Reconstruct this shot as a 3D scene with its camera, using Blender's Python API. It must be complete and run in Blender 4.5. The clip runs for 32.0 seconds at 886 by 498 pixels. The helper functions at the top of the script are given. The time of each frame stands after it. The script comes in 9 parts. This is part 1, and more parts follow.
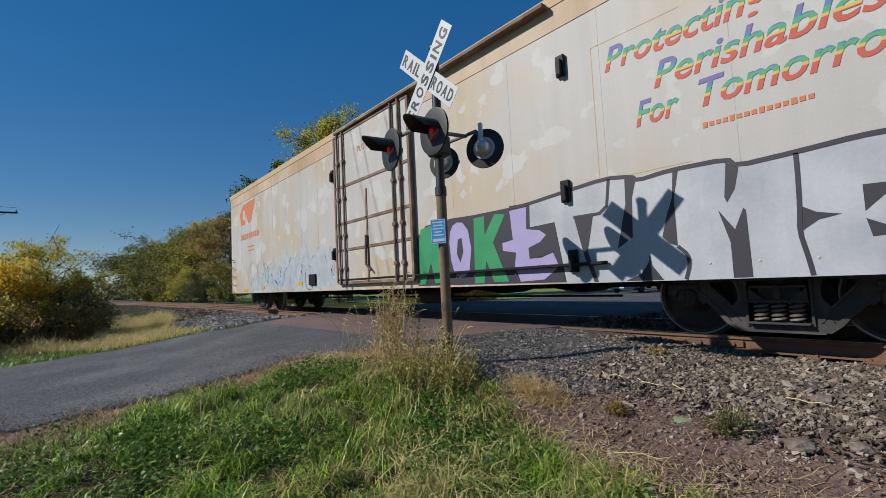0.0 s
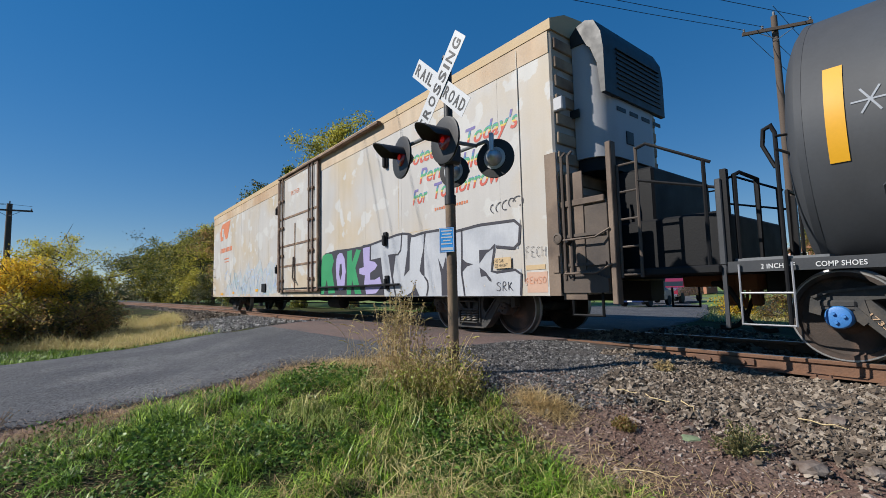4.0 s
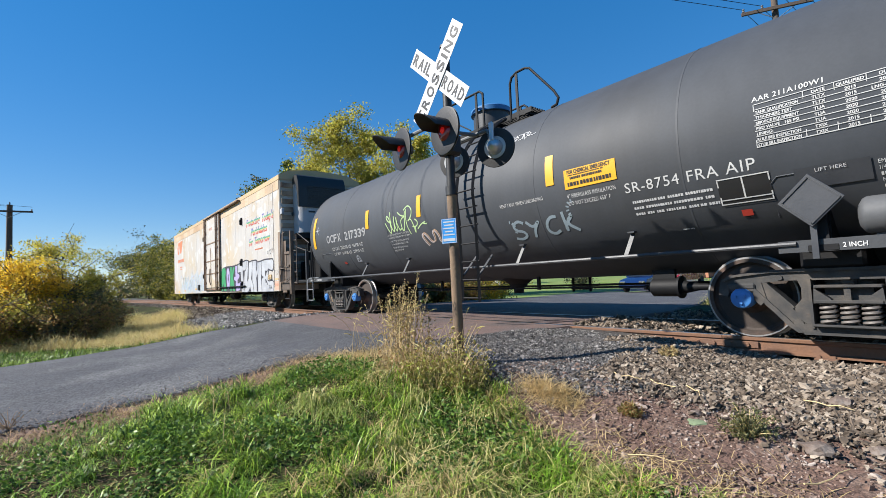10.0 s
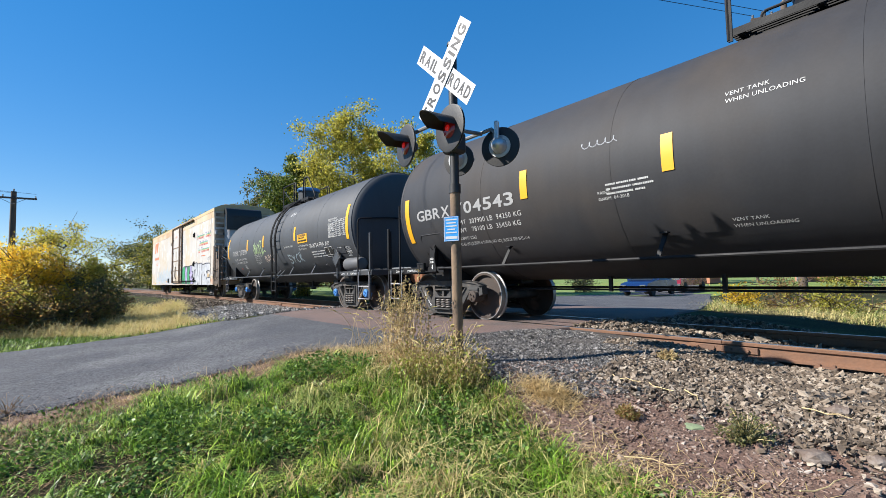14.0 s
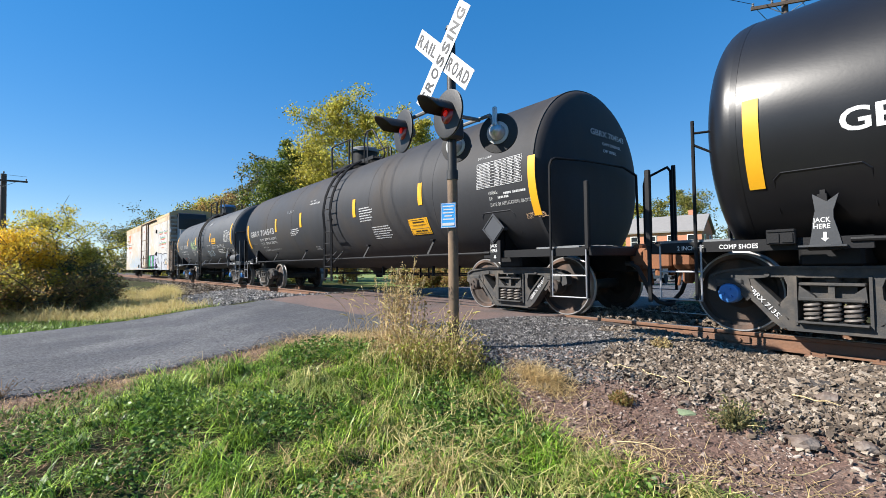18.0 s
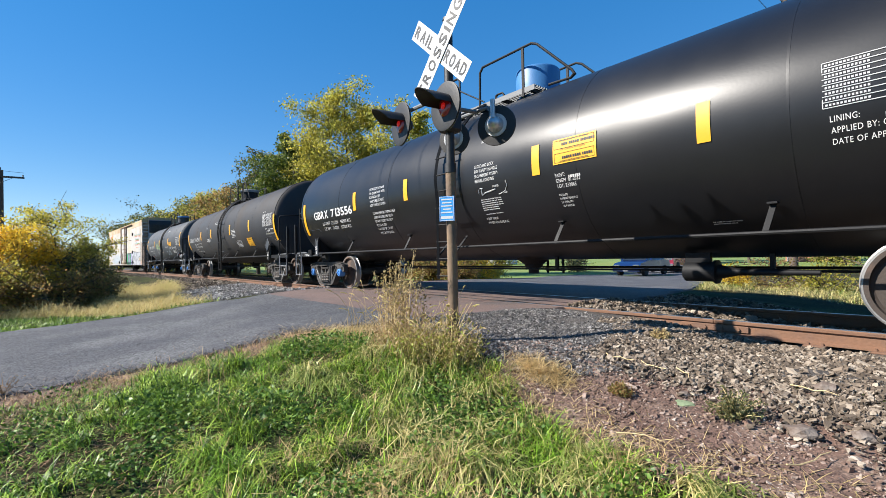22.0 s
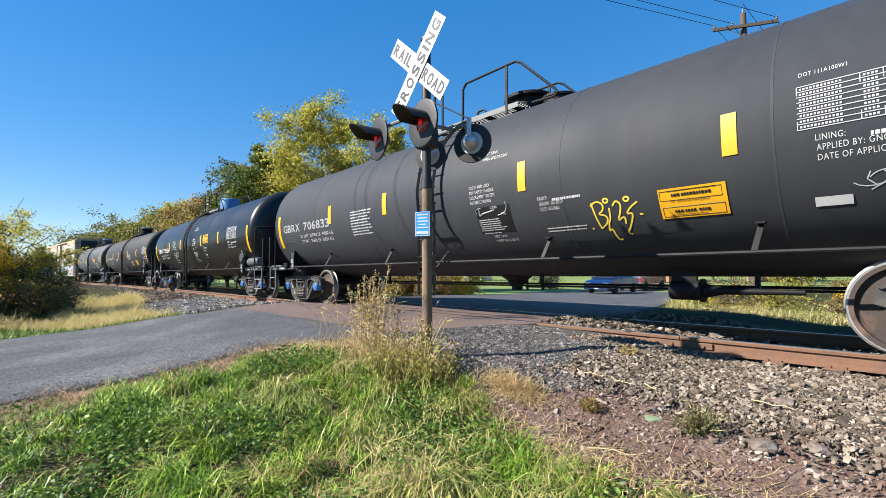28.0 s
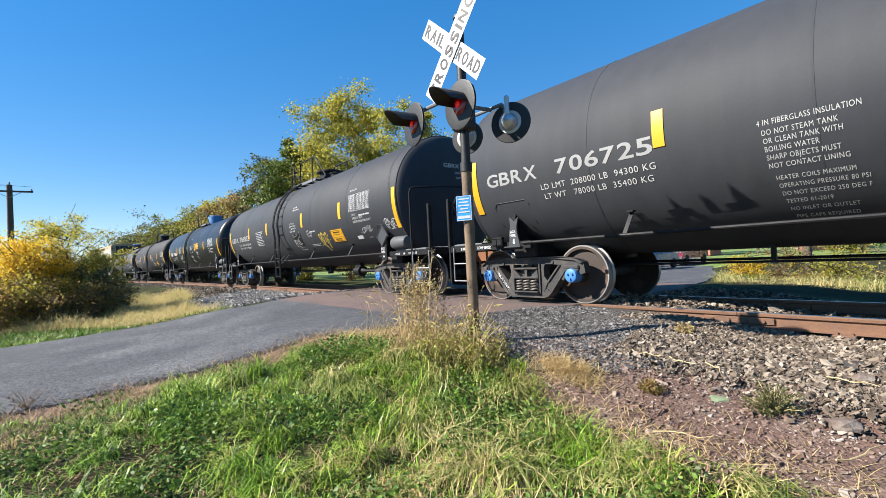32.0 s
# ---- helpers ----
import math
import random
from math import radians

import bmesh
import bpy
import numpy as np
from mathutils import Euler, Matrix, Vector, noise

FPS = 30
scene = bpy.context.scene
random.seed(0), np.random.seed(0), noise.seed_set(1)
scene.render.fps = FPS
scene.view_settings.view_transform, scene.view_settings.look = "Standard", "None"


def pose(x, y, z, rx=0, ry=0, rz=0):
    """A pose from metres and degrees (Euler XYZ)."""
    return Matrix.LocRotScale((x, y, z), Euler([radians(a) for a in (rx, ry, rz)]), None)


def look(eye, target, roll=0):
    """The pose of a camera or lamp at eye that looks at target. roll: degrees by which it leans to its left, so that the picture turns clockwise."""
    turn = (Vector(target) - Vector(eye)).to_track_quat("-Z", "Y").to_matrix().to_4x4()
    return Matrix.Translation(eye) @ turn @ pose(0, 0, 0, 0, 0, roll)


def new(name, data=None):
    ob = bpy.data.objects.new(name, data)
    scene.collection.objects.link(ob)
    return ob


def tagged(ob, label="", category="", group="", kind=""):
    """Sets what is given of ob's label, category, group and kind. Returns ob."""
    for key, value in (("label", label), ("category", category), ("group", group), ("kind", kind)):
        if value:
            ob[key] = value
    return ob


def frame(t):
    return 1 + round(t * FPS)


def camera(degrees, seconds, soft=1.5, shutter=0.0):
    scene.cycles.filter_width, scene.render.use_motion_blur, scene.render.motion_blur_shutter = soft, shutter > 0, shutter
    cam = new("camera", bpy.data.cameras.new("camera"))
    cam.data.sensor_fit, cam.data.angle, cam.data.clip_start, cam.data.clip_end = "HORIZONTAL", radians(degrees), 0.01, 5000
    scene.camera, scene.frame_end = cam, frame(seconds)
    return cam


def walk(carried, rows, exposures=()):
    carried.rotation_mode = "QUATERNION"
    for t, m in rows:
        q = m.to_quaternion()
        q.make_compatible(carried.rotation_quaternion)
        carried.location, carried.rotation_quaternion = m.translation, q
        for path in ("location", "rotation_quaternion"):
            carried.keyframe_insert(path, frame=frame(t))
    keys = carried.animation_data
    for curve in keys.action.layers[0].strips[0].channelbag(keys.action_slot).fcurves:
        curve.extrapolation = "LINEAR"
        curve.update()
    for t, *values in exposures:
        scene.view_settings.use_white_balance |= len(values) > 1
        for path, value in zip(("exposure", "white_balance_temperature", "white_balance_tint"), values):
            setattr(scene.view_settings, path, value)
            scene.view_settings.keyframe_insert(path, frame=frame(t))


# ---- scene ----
cam = camera(89.0, 32.0, soft=0.6)
PATH = [
    (0, (0.034, 0.023, 0.809), (-1.499, 1.299, 0.947), -2.8),
    (0.5, (0.036, 0.015, 0.809), (-1.467, 1.327, 0.945), -2.5),
    (1, (0.037, 0.009, 0.805), (-1.442, 1.348, 0.946), -2.3),
    (1.5, (0.046, 0.03, 0.818), (-1.425, 1.377, 0.96), -2.5),
    (2, (0.043, 0.03, 0.813), (-1.43, 1.375, 0.962), -2.4),
    (2.5, (0.026, 0.036, 0.797), (-1.505, 1.314, 0.95), -2.0),
    (4.5, (0.021, 0.014, 0.814), (-1.529, 1.265, 1.004), -1.1),
    (5, (0.019, 0.009, 0.816), (-1.523, 1.265, 1.022), -1.0),
    (5.5, (0.015, 0.009, 0.809), (-1.552, 1.241, 0.975), -2.5),
    (6, (0.009, 0.011, 0.802), (-1.565, 1.239, 0.928), -2.6),
    (6.5, (0.003, 0.028, 0.807), (-1.555, 1.28, 0.891), -2.6),
    (7, (0.007, 0.03, 0.818), (-1.538, 1.297, 0.908), -2.8),
    (7.5, (0.013, 0.022, 0.822), (-1.517, 1.304, 0.942), -2.8),
    (8, (0.013, 0.026, 0.826), (-1.505, 1.321, 0.953), -1.8),
    (8.5, (0.01, 0.024, 0.82), (-1.509, 1.319, 0.95), -1.8),
    (9, (0.007, 0.012, 0.822), (-1.528, 1.287, 0.948), -2.4),
    (9.5, (0.008, 0.014, 0.814), (-1.54, 1.275, 0.942), -2.7),
    (10, (0.01, 0.008, 0.821), (-1.547, 1.256, 0.955), -2.7),
    (10.5, (0.014, 0.015, 0.825), (-1.543, 1.262, 0.963), -2.5),
    (11, (0.01, 0.009, 0.819), (-1.552, 1.25, 0.959), -2.2),
    (11.5, (0.009, 0.016, 0.815), (-1.559, 1.249, 0.955), -1.8),
    (12, (0.009, 0.011, 0.816), (-1.564, 1.238, 0.961), -1.5),
    (12.5, (0.01, 0.005, 0.816), (-1.564, 1.23, 0.968), -1.4),
    (13, (0.009, 0.009, 0.807), (-1.563, 1.237, 0.955), -1.2),
    (13.5, (0.009, 0.007, 0.814), (-1.557, 1.243, 0.95), -1.2),
    (14, (0.007, 0.007, 0.811), (-1.555, 1.25, 0.939), -1.1),
    (14.5, (0.006, 0.006, 0.811), (-1.551, 1.256, 0.932), -1.1),
    (16.5, (0.002, 0.003, 0.813), (-1.544, 1.267, 0.918), -1.5),
    (17, (0.0, 0.0, 0.805), (-1.544, 1.267, 0.903), -1.4),
    (17.5, (-0.002, -0.001, 0.799), (-1.548, 1.266, 0.884), -0.9),
    (18, (-0.006, -0.003, 0.802), (-1.557, 1.257, 0.874), -0.6),
    (18.5, (-0.005, -0.006, 0.812), (-1.561, 1.249, 0.873), -0.5),
    (19, (-0.004, 0.003, 0.813), (-1.567, 1.25, 0.87), -0.6),
    (19.5, (-0.001, 0.008, 0.812), (-1.563, 1.256, 0.857), -0.8),
    (20, (-0.002, 0.003, 0.805), (-1.574, 1.239, 0.832), -0.9),
    (20.5, (-0.002, 0.012, 0.801), (-1.57, 1.253, 0.829), -1.1),
    (21, (-0.007, 0.005, 0.805), (-1.571, 1.251, 0.834), -1.2),
    (21.5, (-0.01, 0.009, 0.806), (-1.564, 1.268, 0.835), -1.2),
    (22, (-0.008, 0.004, 0.811), (-1.558, 1.267, 0.85), -1.1),
    (22.5, (-0.006, -0.009, 0.807), (-1.559, 1.252, 0.846), -1.0),
    (23, (-0.004, -0.004, 0.806), (-1.552, 1.261, 0.844), -0.9),
    (23.5, (-0.005, -0.007, 0.803), (-1.547, 1.266, 0.848), -0.7),
    (24, (-0.002, -0.021, 0.812), (-1.546, 1.249, 0.865), -0.5),
    (24.5, (-0.007, -0.025, 0.808), (-1.563, 1.23, 0.873), -0.2),
    (26.5, (-0.007, -0.004, 0.802), (-1.5, 1.325, 0.876), -0.8),
    (27, (0.0, -0.016, 0.807), (-1.475, 1.332, 0.891), -0.7),
    (27.5, (0.004, -0.014, 0.805), (-1.464, 1.34, 0.909), -0.5),
    (28, (0.002, -0.014, 0.805), (-1.471, 1.334, 0.912), -0.3),
    (28.5, (-0.002, -0.004, 0.795), (-1.478, 1.341, 0.898), 0.0),
    (29, (-0.003, -0.004, 0.802), (-1.48, 1.341, 0.898), 0.0),
    (29.5, (-0.006, -0.007, 0.797), (-1.496, 1.324, 0.897), -0.1),
    (30, (-0.003, -0.006, 0.804), (-1.498, 1.319, 0.906), -0.4),
    (30.5, (-0.005, -0.011, 0.807), (-1.521, 1.291, 0.9), -0.9),
    (31, (-0.018, -0.002, 0.799), (-1.563, 1.267, 0.872), -1.5),
    (31.5, (-0.06, -0.021, 0.807), (-1.659, 1.179, 0.858), -1.9),
    (32, (-0.136, -0.074, 0.818), (-1.701, 1.172, 0.859), -2.9),
]
EXPOSURES = [(0, -0.14), (2.5, -0.11), (4.5, 0.25), (6, 0.39), (8, 0.57), (9, 0.7), (13, 0.92), (19, 1.0), (24, 1.03), (28, 1.12), (32, 1.14)]
walk(cam, [(t, look(e, g, r)) for t, e, g, r in PATH], [(t, e, 6450 + 9 * min(t, 30), 10) for t, e in EXPOSURES])

# ---- world, sun, exposure ----
YC = 6.78                      # centre line of the track; rail tops at z = 0
world = bpy.data.worlds.new("world")
scene.world = world
world.use_nodes = True
wn = world.node_tree.nodes
sky = wn.new("ShaderNodeTexSky")
sky.sky_type = "NISHITA"
sky.sun_disc = False
SUN = Vector((-0.615, -1.0, 0.895)).normalized()      # towards the sun
sky.sun_elevation = math.asin(SUN.z)
sky.sun_rotation = math.atan2(SUN.x, SUN.y)
sky.altitude, sky.air_density, sky.dust_density, sky.ozone_density = 1200, 1.0, 0.0, 4.0
wn["Background"].inputs["Strength"].default_value = 0.075
even = wn.new("ShaderNodeGamma")               # a clear dry autumn sky, deep blue almost down to the horizon
even.inputs["Gamma"].default_value = 0.5
deep = wn.new("ShaderNodeHueSaturation")
deep.inputs["Hue"].default_value, deep.inputs["Saturation"].default_value, deep.inputs["Value"].default_value = 0.509, 1.95, 2.5
world.node_tree.links.new(sky.outputs["Color"], even.inputs["Color"])
world.node_tree.links.new(even.outputs["Color"], deep.inputs["Color"])
world.node_tree.links.new(deep.outputs["Color"], wn["Background"].inputs["Color"])
sun_data = bpy.data.lights.new("sun", "SUN")
sun_data.energy, sun_data.angle, sun_data.color = 5.0, radians(0.5), (1.0, 0.96, 0.9)
sun_lamp = new("sun", sun_data)
sun_lamp.matrix_world = look(SUN * 60, (0, 0, 0))


# ---- materials ----
def mat(name, base, rough=0.6, metal=0.0, var=0.25, scale=6.0, fine=60.0, bump=0.15, second=None, second_at=0.58,
        second_soft=0.12, second_scale=2.0, spec=0.5, island=0.0, coat=0.0, streak=0.0, trans=0.0, coords="Object", third=None, third_at=0.64, third_scale=0.9, speck=0.0, speck_scale=90.0):
    """Surface with two scales of variation, an optional second colour in patches, and fine relief."""
    m = bpy.data.materials.new(name)
    m.use_nodes = True
    nt = m.node_tree
    n, l = nt.nodes, nt.links
    b = n["Principled BSDF"]
    tc = n.new("ShaderNodeTexCoord")
    src = tc.outputs[coords]

    def noise_tex(s, detail=4.0, stretch=None):
        t = n.new("ShaderNodeTexNoise")
        t.inputs["Scale"].default_value, t.inputs["Detail"].default_value = s, detail
        if stretch:
            mp = n.new("ShaderNodeMapping")
            mp.inputs["Scale"].default_value = stretch
            l.new(src, mp.inputs["Vector"])
            l.new(mp.outputs["Vector"], t.inputs["Vector"])
        else:
            l.new(src, t.inputs["Vector"])
        return t.outputs["Fac"]

    def math_node(op, a, c):
        t = n.new("ShaderNodeMath")
        t.operation = op
        for i, v in enumerate((a, c)):
            if isinstance(v, (int, float)):
                t.inputs[i].default_value = v
            else:
                l.new(v, t.inputs[i])
        return t.outputs[0]

    coarse, grain = noise_tex(scale), noise_tex(fine, 3.0)
    value = math_node("ADD", math_node("MULTIPLY", coarse, var), math_node("MULTIPLY", grain, var * 0.8))
    value = math_node("ADD", value, 1.0 - var * 0.9)
    if streak:
        st = noise_tex(1.0, 3.0, (5.0, 5.0, 0.35))
        value = math_node("ADD", value, math_node("MULTIPLY", math_node("SUBTRACT", st, 0.5), streak))
    if island:
        g = n.new("ShaderNodeNewGeometry")
        value = math_node("ADD", value, math_node("MULTIPLY", math_node("SUBTRACT", g.outputs["Random Per Island"], 0.5), island))
    if speck:        # grains of differing tone
        vo = n.new("ShaderNodeTexVoronoi")
        vo.inputs["Scale"].default_value = speck_scale
        l.new(src, vo.inputs["Vector"])
        sep = n.new("ShaderNodeSeparateColor")
        l.new(vo.outputs["Color"], sep.inputs["Color"])
        value = math_node("ADD", value, math_node("MULTIPLY", math_node("SUBTRACT", sep.outputs[0], 0.5), speck))
    mix = n.new("ShaderNodeMix")
    mix.data_type = "RGBA"
    mix.inputs["A"].default_value = (*base, 1)
    if second:
        mix.inputs["B"].default_value = (*second, 1)
        r = n.new("ShaderNodeMapRange")
        r.inputs["From Min"].default_value, r.inputs["From Max"].default_value = second_at - second_soft, second_at + second_soft
        if island:
            g2 = n.new("ShaderNodeNewGeometry")
            l.new(math_node("ADD", math_node("MULTIPLY", noise_tex(second_scale, 5.0), 0.6),
                            math_node("MULTIPLY", g2.outputs["Random Per Island"], 0.4)), r.inputs["Value"])
        else:
            l.new(noise_tex(second_scale, 6.0), r.inputs["Value"])
        l.new(r.outputs["Result"], mix.inputs["Factor"])
    else:
        mix.inputs["Factor"].default_value = 0.0
    colour = mix.outputs["Result"]
    if third:
        mix3 = n.new("ShaderNodeMix")
        mix3.data_type = "RGBA"
        mix3.inputs["B"].default_value = (*third, 1)
        r3 = n.new("ShaderNodeMapRange")
        r3.inputs["From Min"].default_value, r3.inputs["From Max"].default_value = third_at - 0.012, third_at + 0.012
        l.new(noise_tex(third_scale, 8.0), r3.inputs["Value"])
        l.new(r3.outputs["Result"], mix3.inputs["Factor"])
        l.new(colour, mix3.inputs["A"])
        colour = mix3.outputs["Result"]
    hsv = n.new("ShaderNodeHueSaturation")
    l.new(colour, hsv.inputs["Color"])
    l.new(value, hsv.inputs["Value"])
    l.new(hsv.outputs["Color"], b.inputs["Base Color"])
    l.new(math_node("ADD", math_node("MULTIPLY", math_node("SUBTRACT", coarse, 0.5), 0.3), rough), b.inputs["Roughness"])
    b.inputs["Metallic"].default_value = metal
    b.inputs["Specular IOR Level"].default_value = spec
    b.inputs["Coat Weight"].default_value = coat
    if trans:
        b.inputs["Subsurface Weight"].default_value = 0.0
        tr = n.new("ShaderNodeBsdfTranslucent")
        ms = n.new("ShaderNodeMixShader")
        ms.inputs[0].default_value = trans
        l.new(hsv.outputs["Color"], tr.inputs["Color"])
        l.new(b.outputs[0], ms.inputs[1])
        l.new(tr.outputs[0], ms.inputs[2])
        l.new(ms.outputs[0], n["Material Output"].inputs["Surface"])
    if bump:
        bp = n.new("ShaderNodeBump")
        bp.inputs["Strength"].default_value, bp.inputs["Distance"].default_value = bump, 0.02
        l.new(grain, bp.inputs["Height"])
        l.new(bp.outputs["Normal"], b.inputs["Normal"])
    return m


SOIL = mat("soil", (0.12, 0.07, 0.052), 0.95, var=0.6, scale=1.5, fine=45, bump=0.8, second=(0.18, 0.125, 0.095), second_scale=3.0, speck=0.9, speck_scale=70)
GRAVEL = mat("fine_gravel", (0.075, 0.066, 0.06), 0.95, var=0.9, scale=3.0, fine=70, bump=1.0, second=(0.05, 0.043, 0.037), second_scale=2.2, speck=1.0, speck_scale=45)
# turf base colour darkened to stand in for shade between the grass tufts
SHADED_TURF = mat("turf", (0.03, 0.027, 0.012), 0.95, spec=0.1, speck=1.0, speck_scale=60, var=0.6, scale=0.6, fine=30, bump=0.6, second=(0.055, 0.065, 0.02), second_at=0.52, second_scale=0.4)
LAWN = mat("lawn", (0.13, 0.2, 0.035), 0.95, var=0.5, scale=0.3, fine=8, bump=0.3, second=(0.2, 0.21, 0.06), second_scale=0.15, speck=0.4, speck_scale=12)
ASPHALT = mat("asphalt", (0.064, 0.064, 0.069), 0.85, var=0.9, scale=0.7, fine=60, bump=0.8, second=(0.105, 0.104, 0.104), second_at=0.58, second_scale=0.9, speck=1.5, speck_scale=60)
MILLED = mat("red_asphalt", (0.15, 0.1, 0.085), 0.9, var=0.5, scale=1.4, fine=120, bump=0.6, second=(0.1, 0.08, 0.075), second_scale=1.2, speck=0.5, speck_scale=80)
BALLAST = mat("ballast_stone", (0.155, 0.116, 0.083), 0.9, var=0.4, scale=9, fine=60, bump=0.3, second=(0.25, 0.21, 0.165), second_at=0.62, second_scale=5, island=1.2)
PALE_BALLAST = mat("pale_grey_ballast", (0.21, 0.195, 0.18), 0.9, var=0.4, scale=9, fine=60, bump=0.3, second=(0.34, 0.32, 0.3), second_at=0.6, second_scale=5, island=1.2)
CHIP = mat("grey_chippings", (0.1, 0.093, 0.088), 0.9, var=0.4, scale=9, fine=60, bump=0.3, second=(0.23, 0.215, 0.2), second_at=0.66, second_scale=5, island=1.1)
RAIL_RUST = mat("rail_rust", (0.18, 0.092, 0.053), 0.85, var=0.5, scale=3, fine=50, bump=0.3, second=(0.14, 0.08, 0.055), second_scale=4)
RAIL_TOP = mat("rail_polished", (0.35, 0.33, 0.31), 0.35, 0.9, var=0.3, scale=4, fine=60, bump=0.05)
TIE = mat("creosoted_timber", (0.075, 0.058, 0.047), 0.9, var=0.7, scale=2, fine=40, bump=0.6)
GREY_TANK = mat("grey_tank_paint", (0.056, 0.061, 0.069), 0.62, spec=0.32, var=0.25, scale=0.7, fine=30, bump=0.03, second=(0.054, 0.054, 0.055), second_at=0.6, second_scale=0.5, streak=0.3)
DARK_TANK = mat("faded_black_tank_paint", (0.031, 0.032, 0.036), 0.66, spec=0.26, var=0.3, scale=0.6, fine=30, bump=0.03, second=(0.044, 0.037, 0.032), second_at=0.56, second_scale=0.6, streak=0.35)
BLACK_TANK = mat("glossy_black_tank_paint", (0.009, 0.0093, 0.011), 0.36, spec=0.4, var=0.25, scale=0.6, fine=30, bump=0.015, streak=0.2)
SLATE_TANK = mat("weathered_slate_tank_paint", (0.036, 0.039, 0.045), 0.65, spec=0.24, var=0.25, scale=0.6, fine=30, bump=0.03, second=(0.042, 0.043, 0.046), second_scale=0.5, streak=0.35)
BLACK_STEEL = mat("black_steel_paint", (0.009, 0.009, 0.01), 0.6, spec=0.25, var=0.4, scale=3, fine=50, bump=0.08)
GREY_STEEL = mat("grey_steel_paint", (0.05, 0.052, 0.056), 0.45, spec=0.4, var=0.35, scale=3, fine=50, bump=0.06)
CAST = mat("dirty_cast_steel", (0.046, 0.045, 0.044), 0.7, spec=0.35, var=0.5, scale=4, fine=60, bump=0.15, second=(0.1, 0.085, 0.07), second_scale=5, second_at=0.6)
CAST_RUST = mat("rusty_cast_steel", (0.2, 0.08, 0.035), 0.85, var=0.6, scale=5, fine=60, bump=0.3)
WHEEL = mat("wheel_steel_grimy", (0.05, 0.037, 0.03), 0.8, 0.0, var=0.6, scale=5, fine=60, bump=0.2, second=(0.17, 0.1, 0.07), second_at=0.6, second_scale=2.5)
TREAD = mat("wheel_tread_polished", (0.33, 0.32, 0.31), 0.5, 0.75, var=0.3, scale=4, fine=60, bump=0.05)
CAP_BLUE = mat("blue_bearing_cap", (0.05, 0.2, 0.5), 0.5, var=0.3, scale=10, fine=60)
SPRING = mat("spring_steel", (0.16, 0.14, 0.125), 0.6, 0.3, var=0.4, scale=6, fine=60)
YELLOW = mat("yellow_reflective", (0.72, 0.36, 0.012), 0.45, var=0.12, scale=3, fine=50, bump=0.02)
WHITE = mat("white_lettering", (0.62, 0.62, 0.61), 0.6, var=0.2, scale=6, fine=60, bump=0.0)
WORN_WHITE = mat("worn_white_lettering", (0.48, 0.48, 0.47), 0.65, var=0.4, scale=7, fine=60, bump=0.0)
DULL_WHITE = mat("dulled_white_marks", (0.3, 0.3, 0.3), 0.7, var=0.3, scale=4, fine=60, bump=0.0)
DIM_WHITE = mat("faded_white_lettering", (0.5, 0.5, 0.5), 0.65, var=0.3, scale=6, fine=60, bump=0.0)
SIGN_WHITE = mat("sign_white", (0.52, 0.53, 0.54), 0.5, var=0.08, scale=4, fine=40, bump=0.01)
SIGN_BLACK = mat("sign_black", (0.015, 0.015, 0.016), 0.5, var=0.2, scale=6, fine=40, bump=0.0)
SIGN_BLUE = mat("sign_blue", (0.03, 0.28, 0.7), 0.4, var=0.08, scale=4, fine=40, bump=0.0)
POST_RUST = mat("brown_weathered_post", (0.2, 0.135, 0.085), 0.85, var=0.5, scale=3, fine=40, bump=0.25, second=(0.1, 0.07, 0.055), second_scale=5)
POST_BLACK = mat("black_iron", (0.02, 0.02, 0.021), 0.55, var=0.3, scale=5, fine=40, bump=0.08)
SIGNAL_GREY = mat("signal_grey_paint", (0.15, 0.155, 0.16), 0.55, var=0.25, scale=5, fine=40, bump=0.05)
SILVER = mat("silver_paint", (0.55, 0.56, 0.57), 0.35, 0.6, var=0.15, scale=6, fine=40, bump=0.03)
REEFER = mat("cream_reefer_paint", (0.455, 0.43, 0.4), 0.6, var=0.16, scale=0.8, fine=40, bump=0.04, second=(0.46, 0.37, 0.25), second_at=0.54, second_soft=0.1, second_scale=0.45, streak=0.2, third=(0.5, 0.485, 0.455), third_at=0.585, third_scale=1.7)
REEFER_ROOF = mat("tan_roof_paint", (0.5, 0.36, 0.2), 0.7, var=0.25, scale=1.0, fine=40, bump=0.08, streak=0.1)
REEFER_BAND = mat("rust_tinted_cream", (0.5, 0.39, 0.27), 0.65, var=0.25, scale=0.8, fine=40, bump=0.05, second=(0.42, 0.27, 0.15), second_at=0.54, second_soft=0.12, second_scale=0.6, streak=0.4)
REEFER_END = mat("dirty_brown_end", (0.1, 0.075, 0.058), 0.75, var=0.5, scale=1.5, fine=40, bump=0.1, second=(0.05, 0.04, 0.035), second_scale=1.2, streak=0.5)
REEFER_RIB = mat("rust_stained_tan_end", (0.42, 0.31, 0.21), 0.75, var=0.3, scale=1.5, fine=40, bump=0.1, second=(0.16, 0.1, 0.065), second_at=0.5, second_scale=1.4, streak=0.6)
GRIMY_BROWN = mat("grimy_brown_paint", (0.2, 0.145, 0.105), 0.75, var=0.45, scale=1.5, fine=40, bump=0.1, second=(0.1, 0.07, 0.052), second_at=0.5, second_scale=1.4, streak=0.6)
UNIT_WHITE = mat("unit_white_panel", (0.4, 0.4, 0.41), 0.5, var=0.15, scale=2, fine=40, bump=0.02)
GLASS_RED = mat("red_lens", (0.13, 0.006, 0.006), 0.15, var=0.15, scale=10, fine=60, bump=0.0)
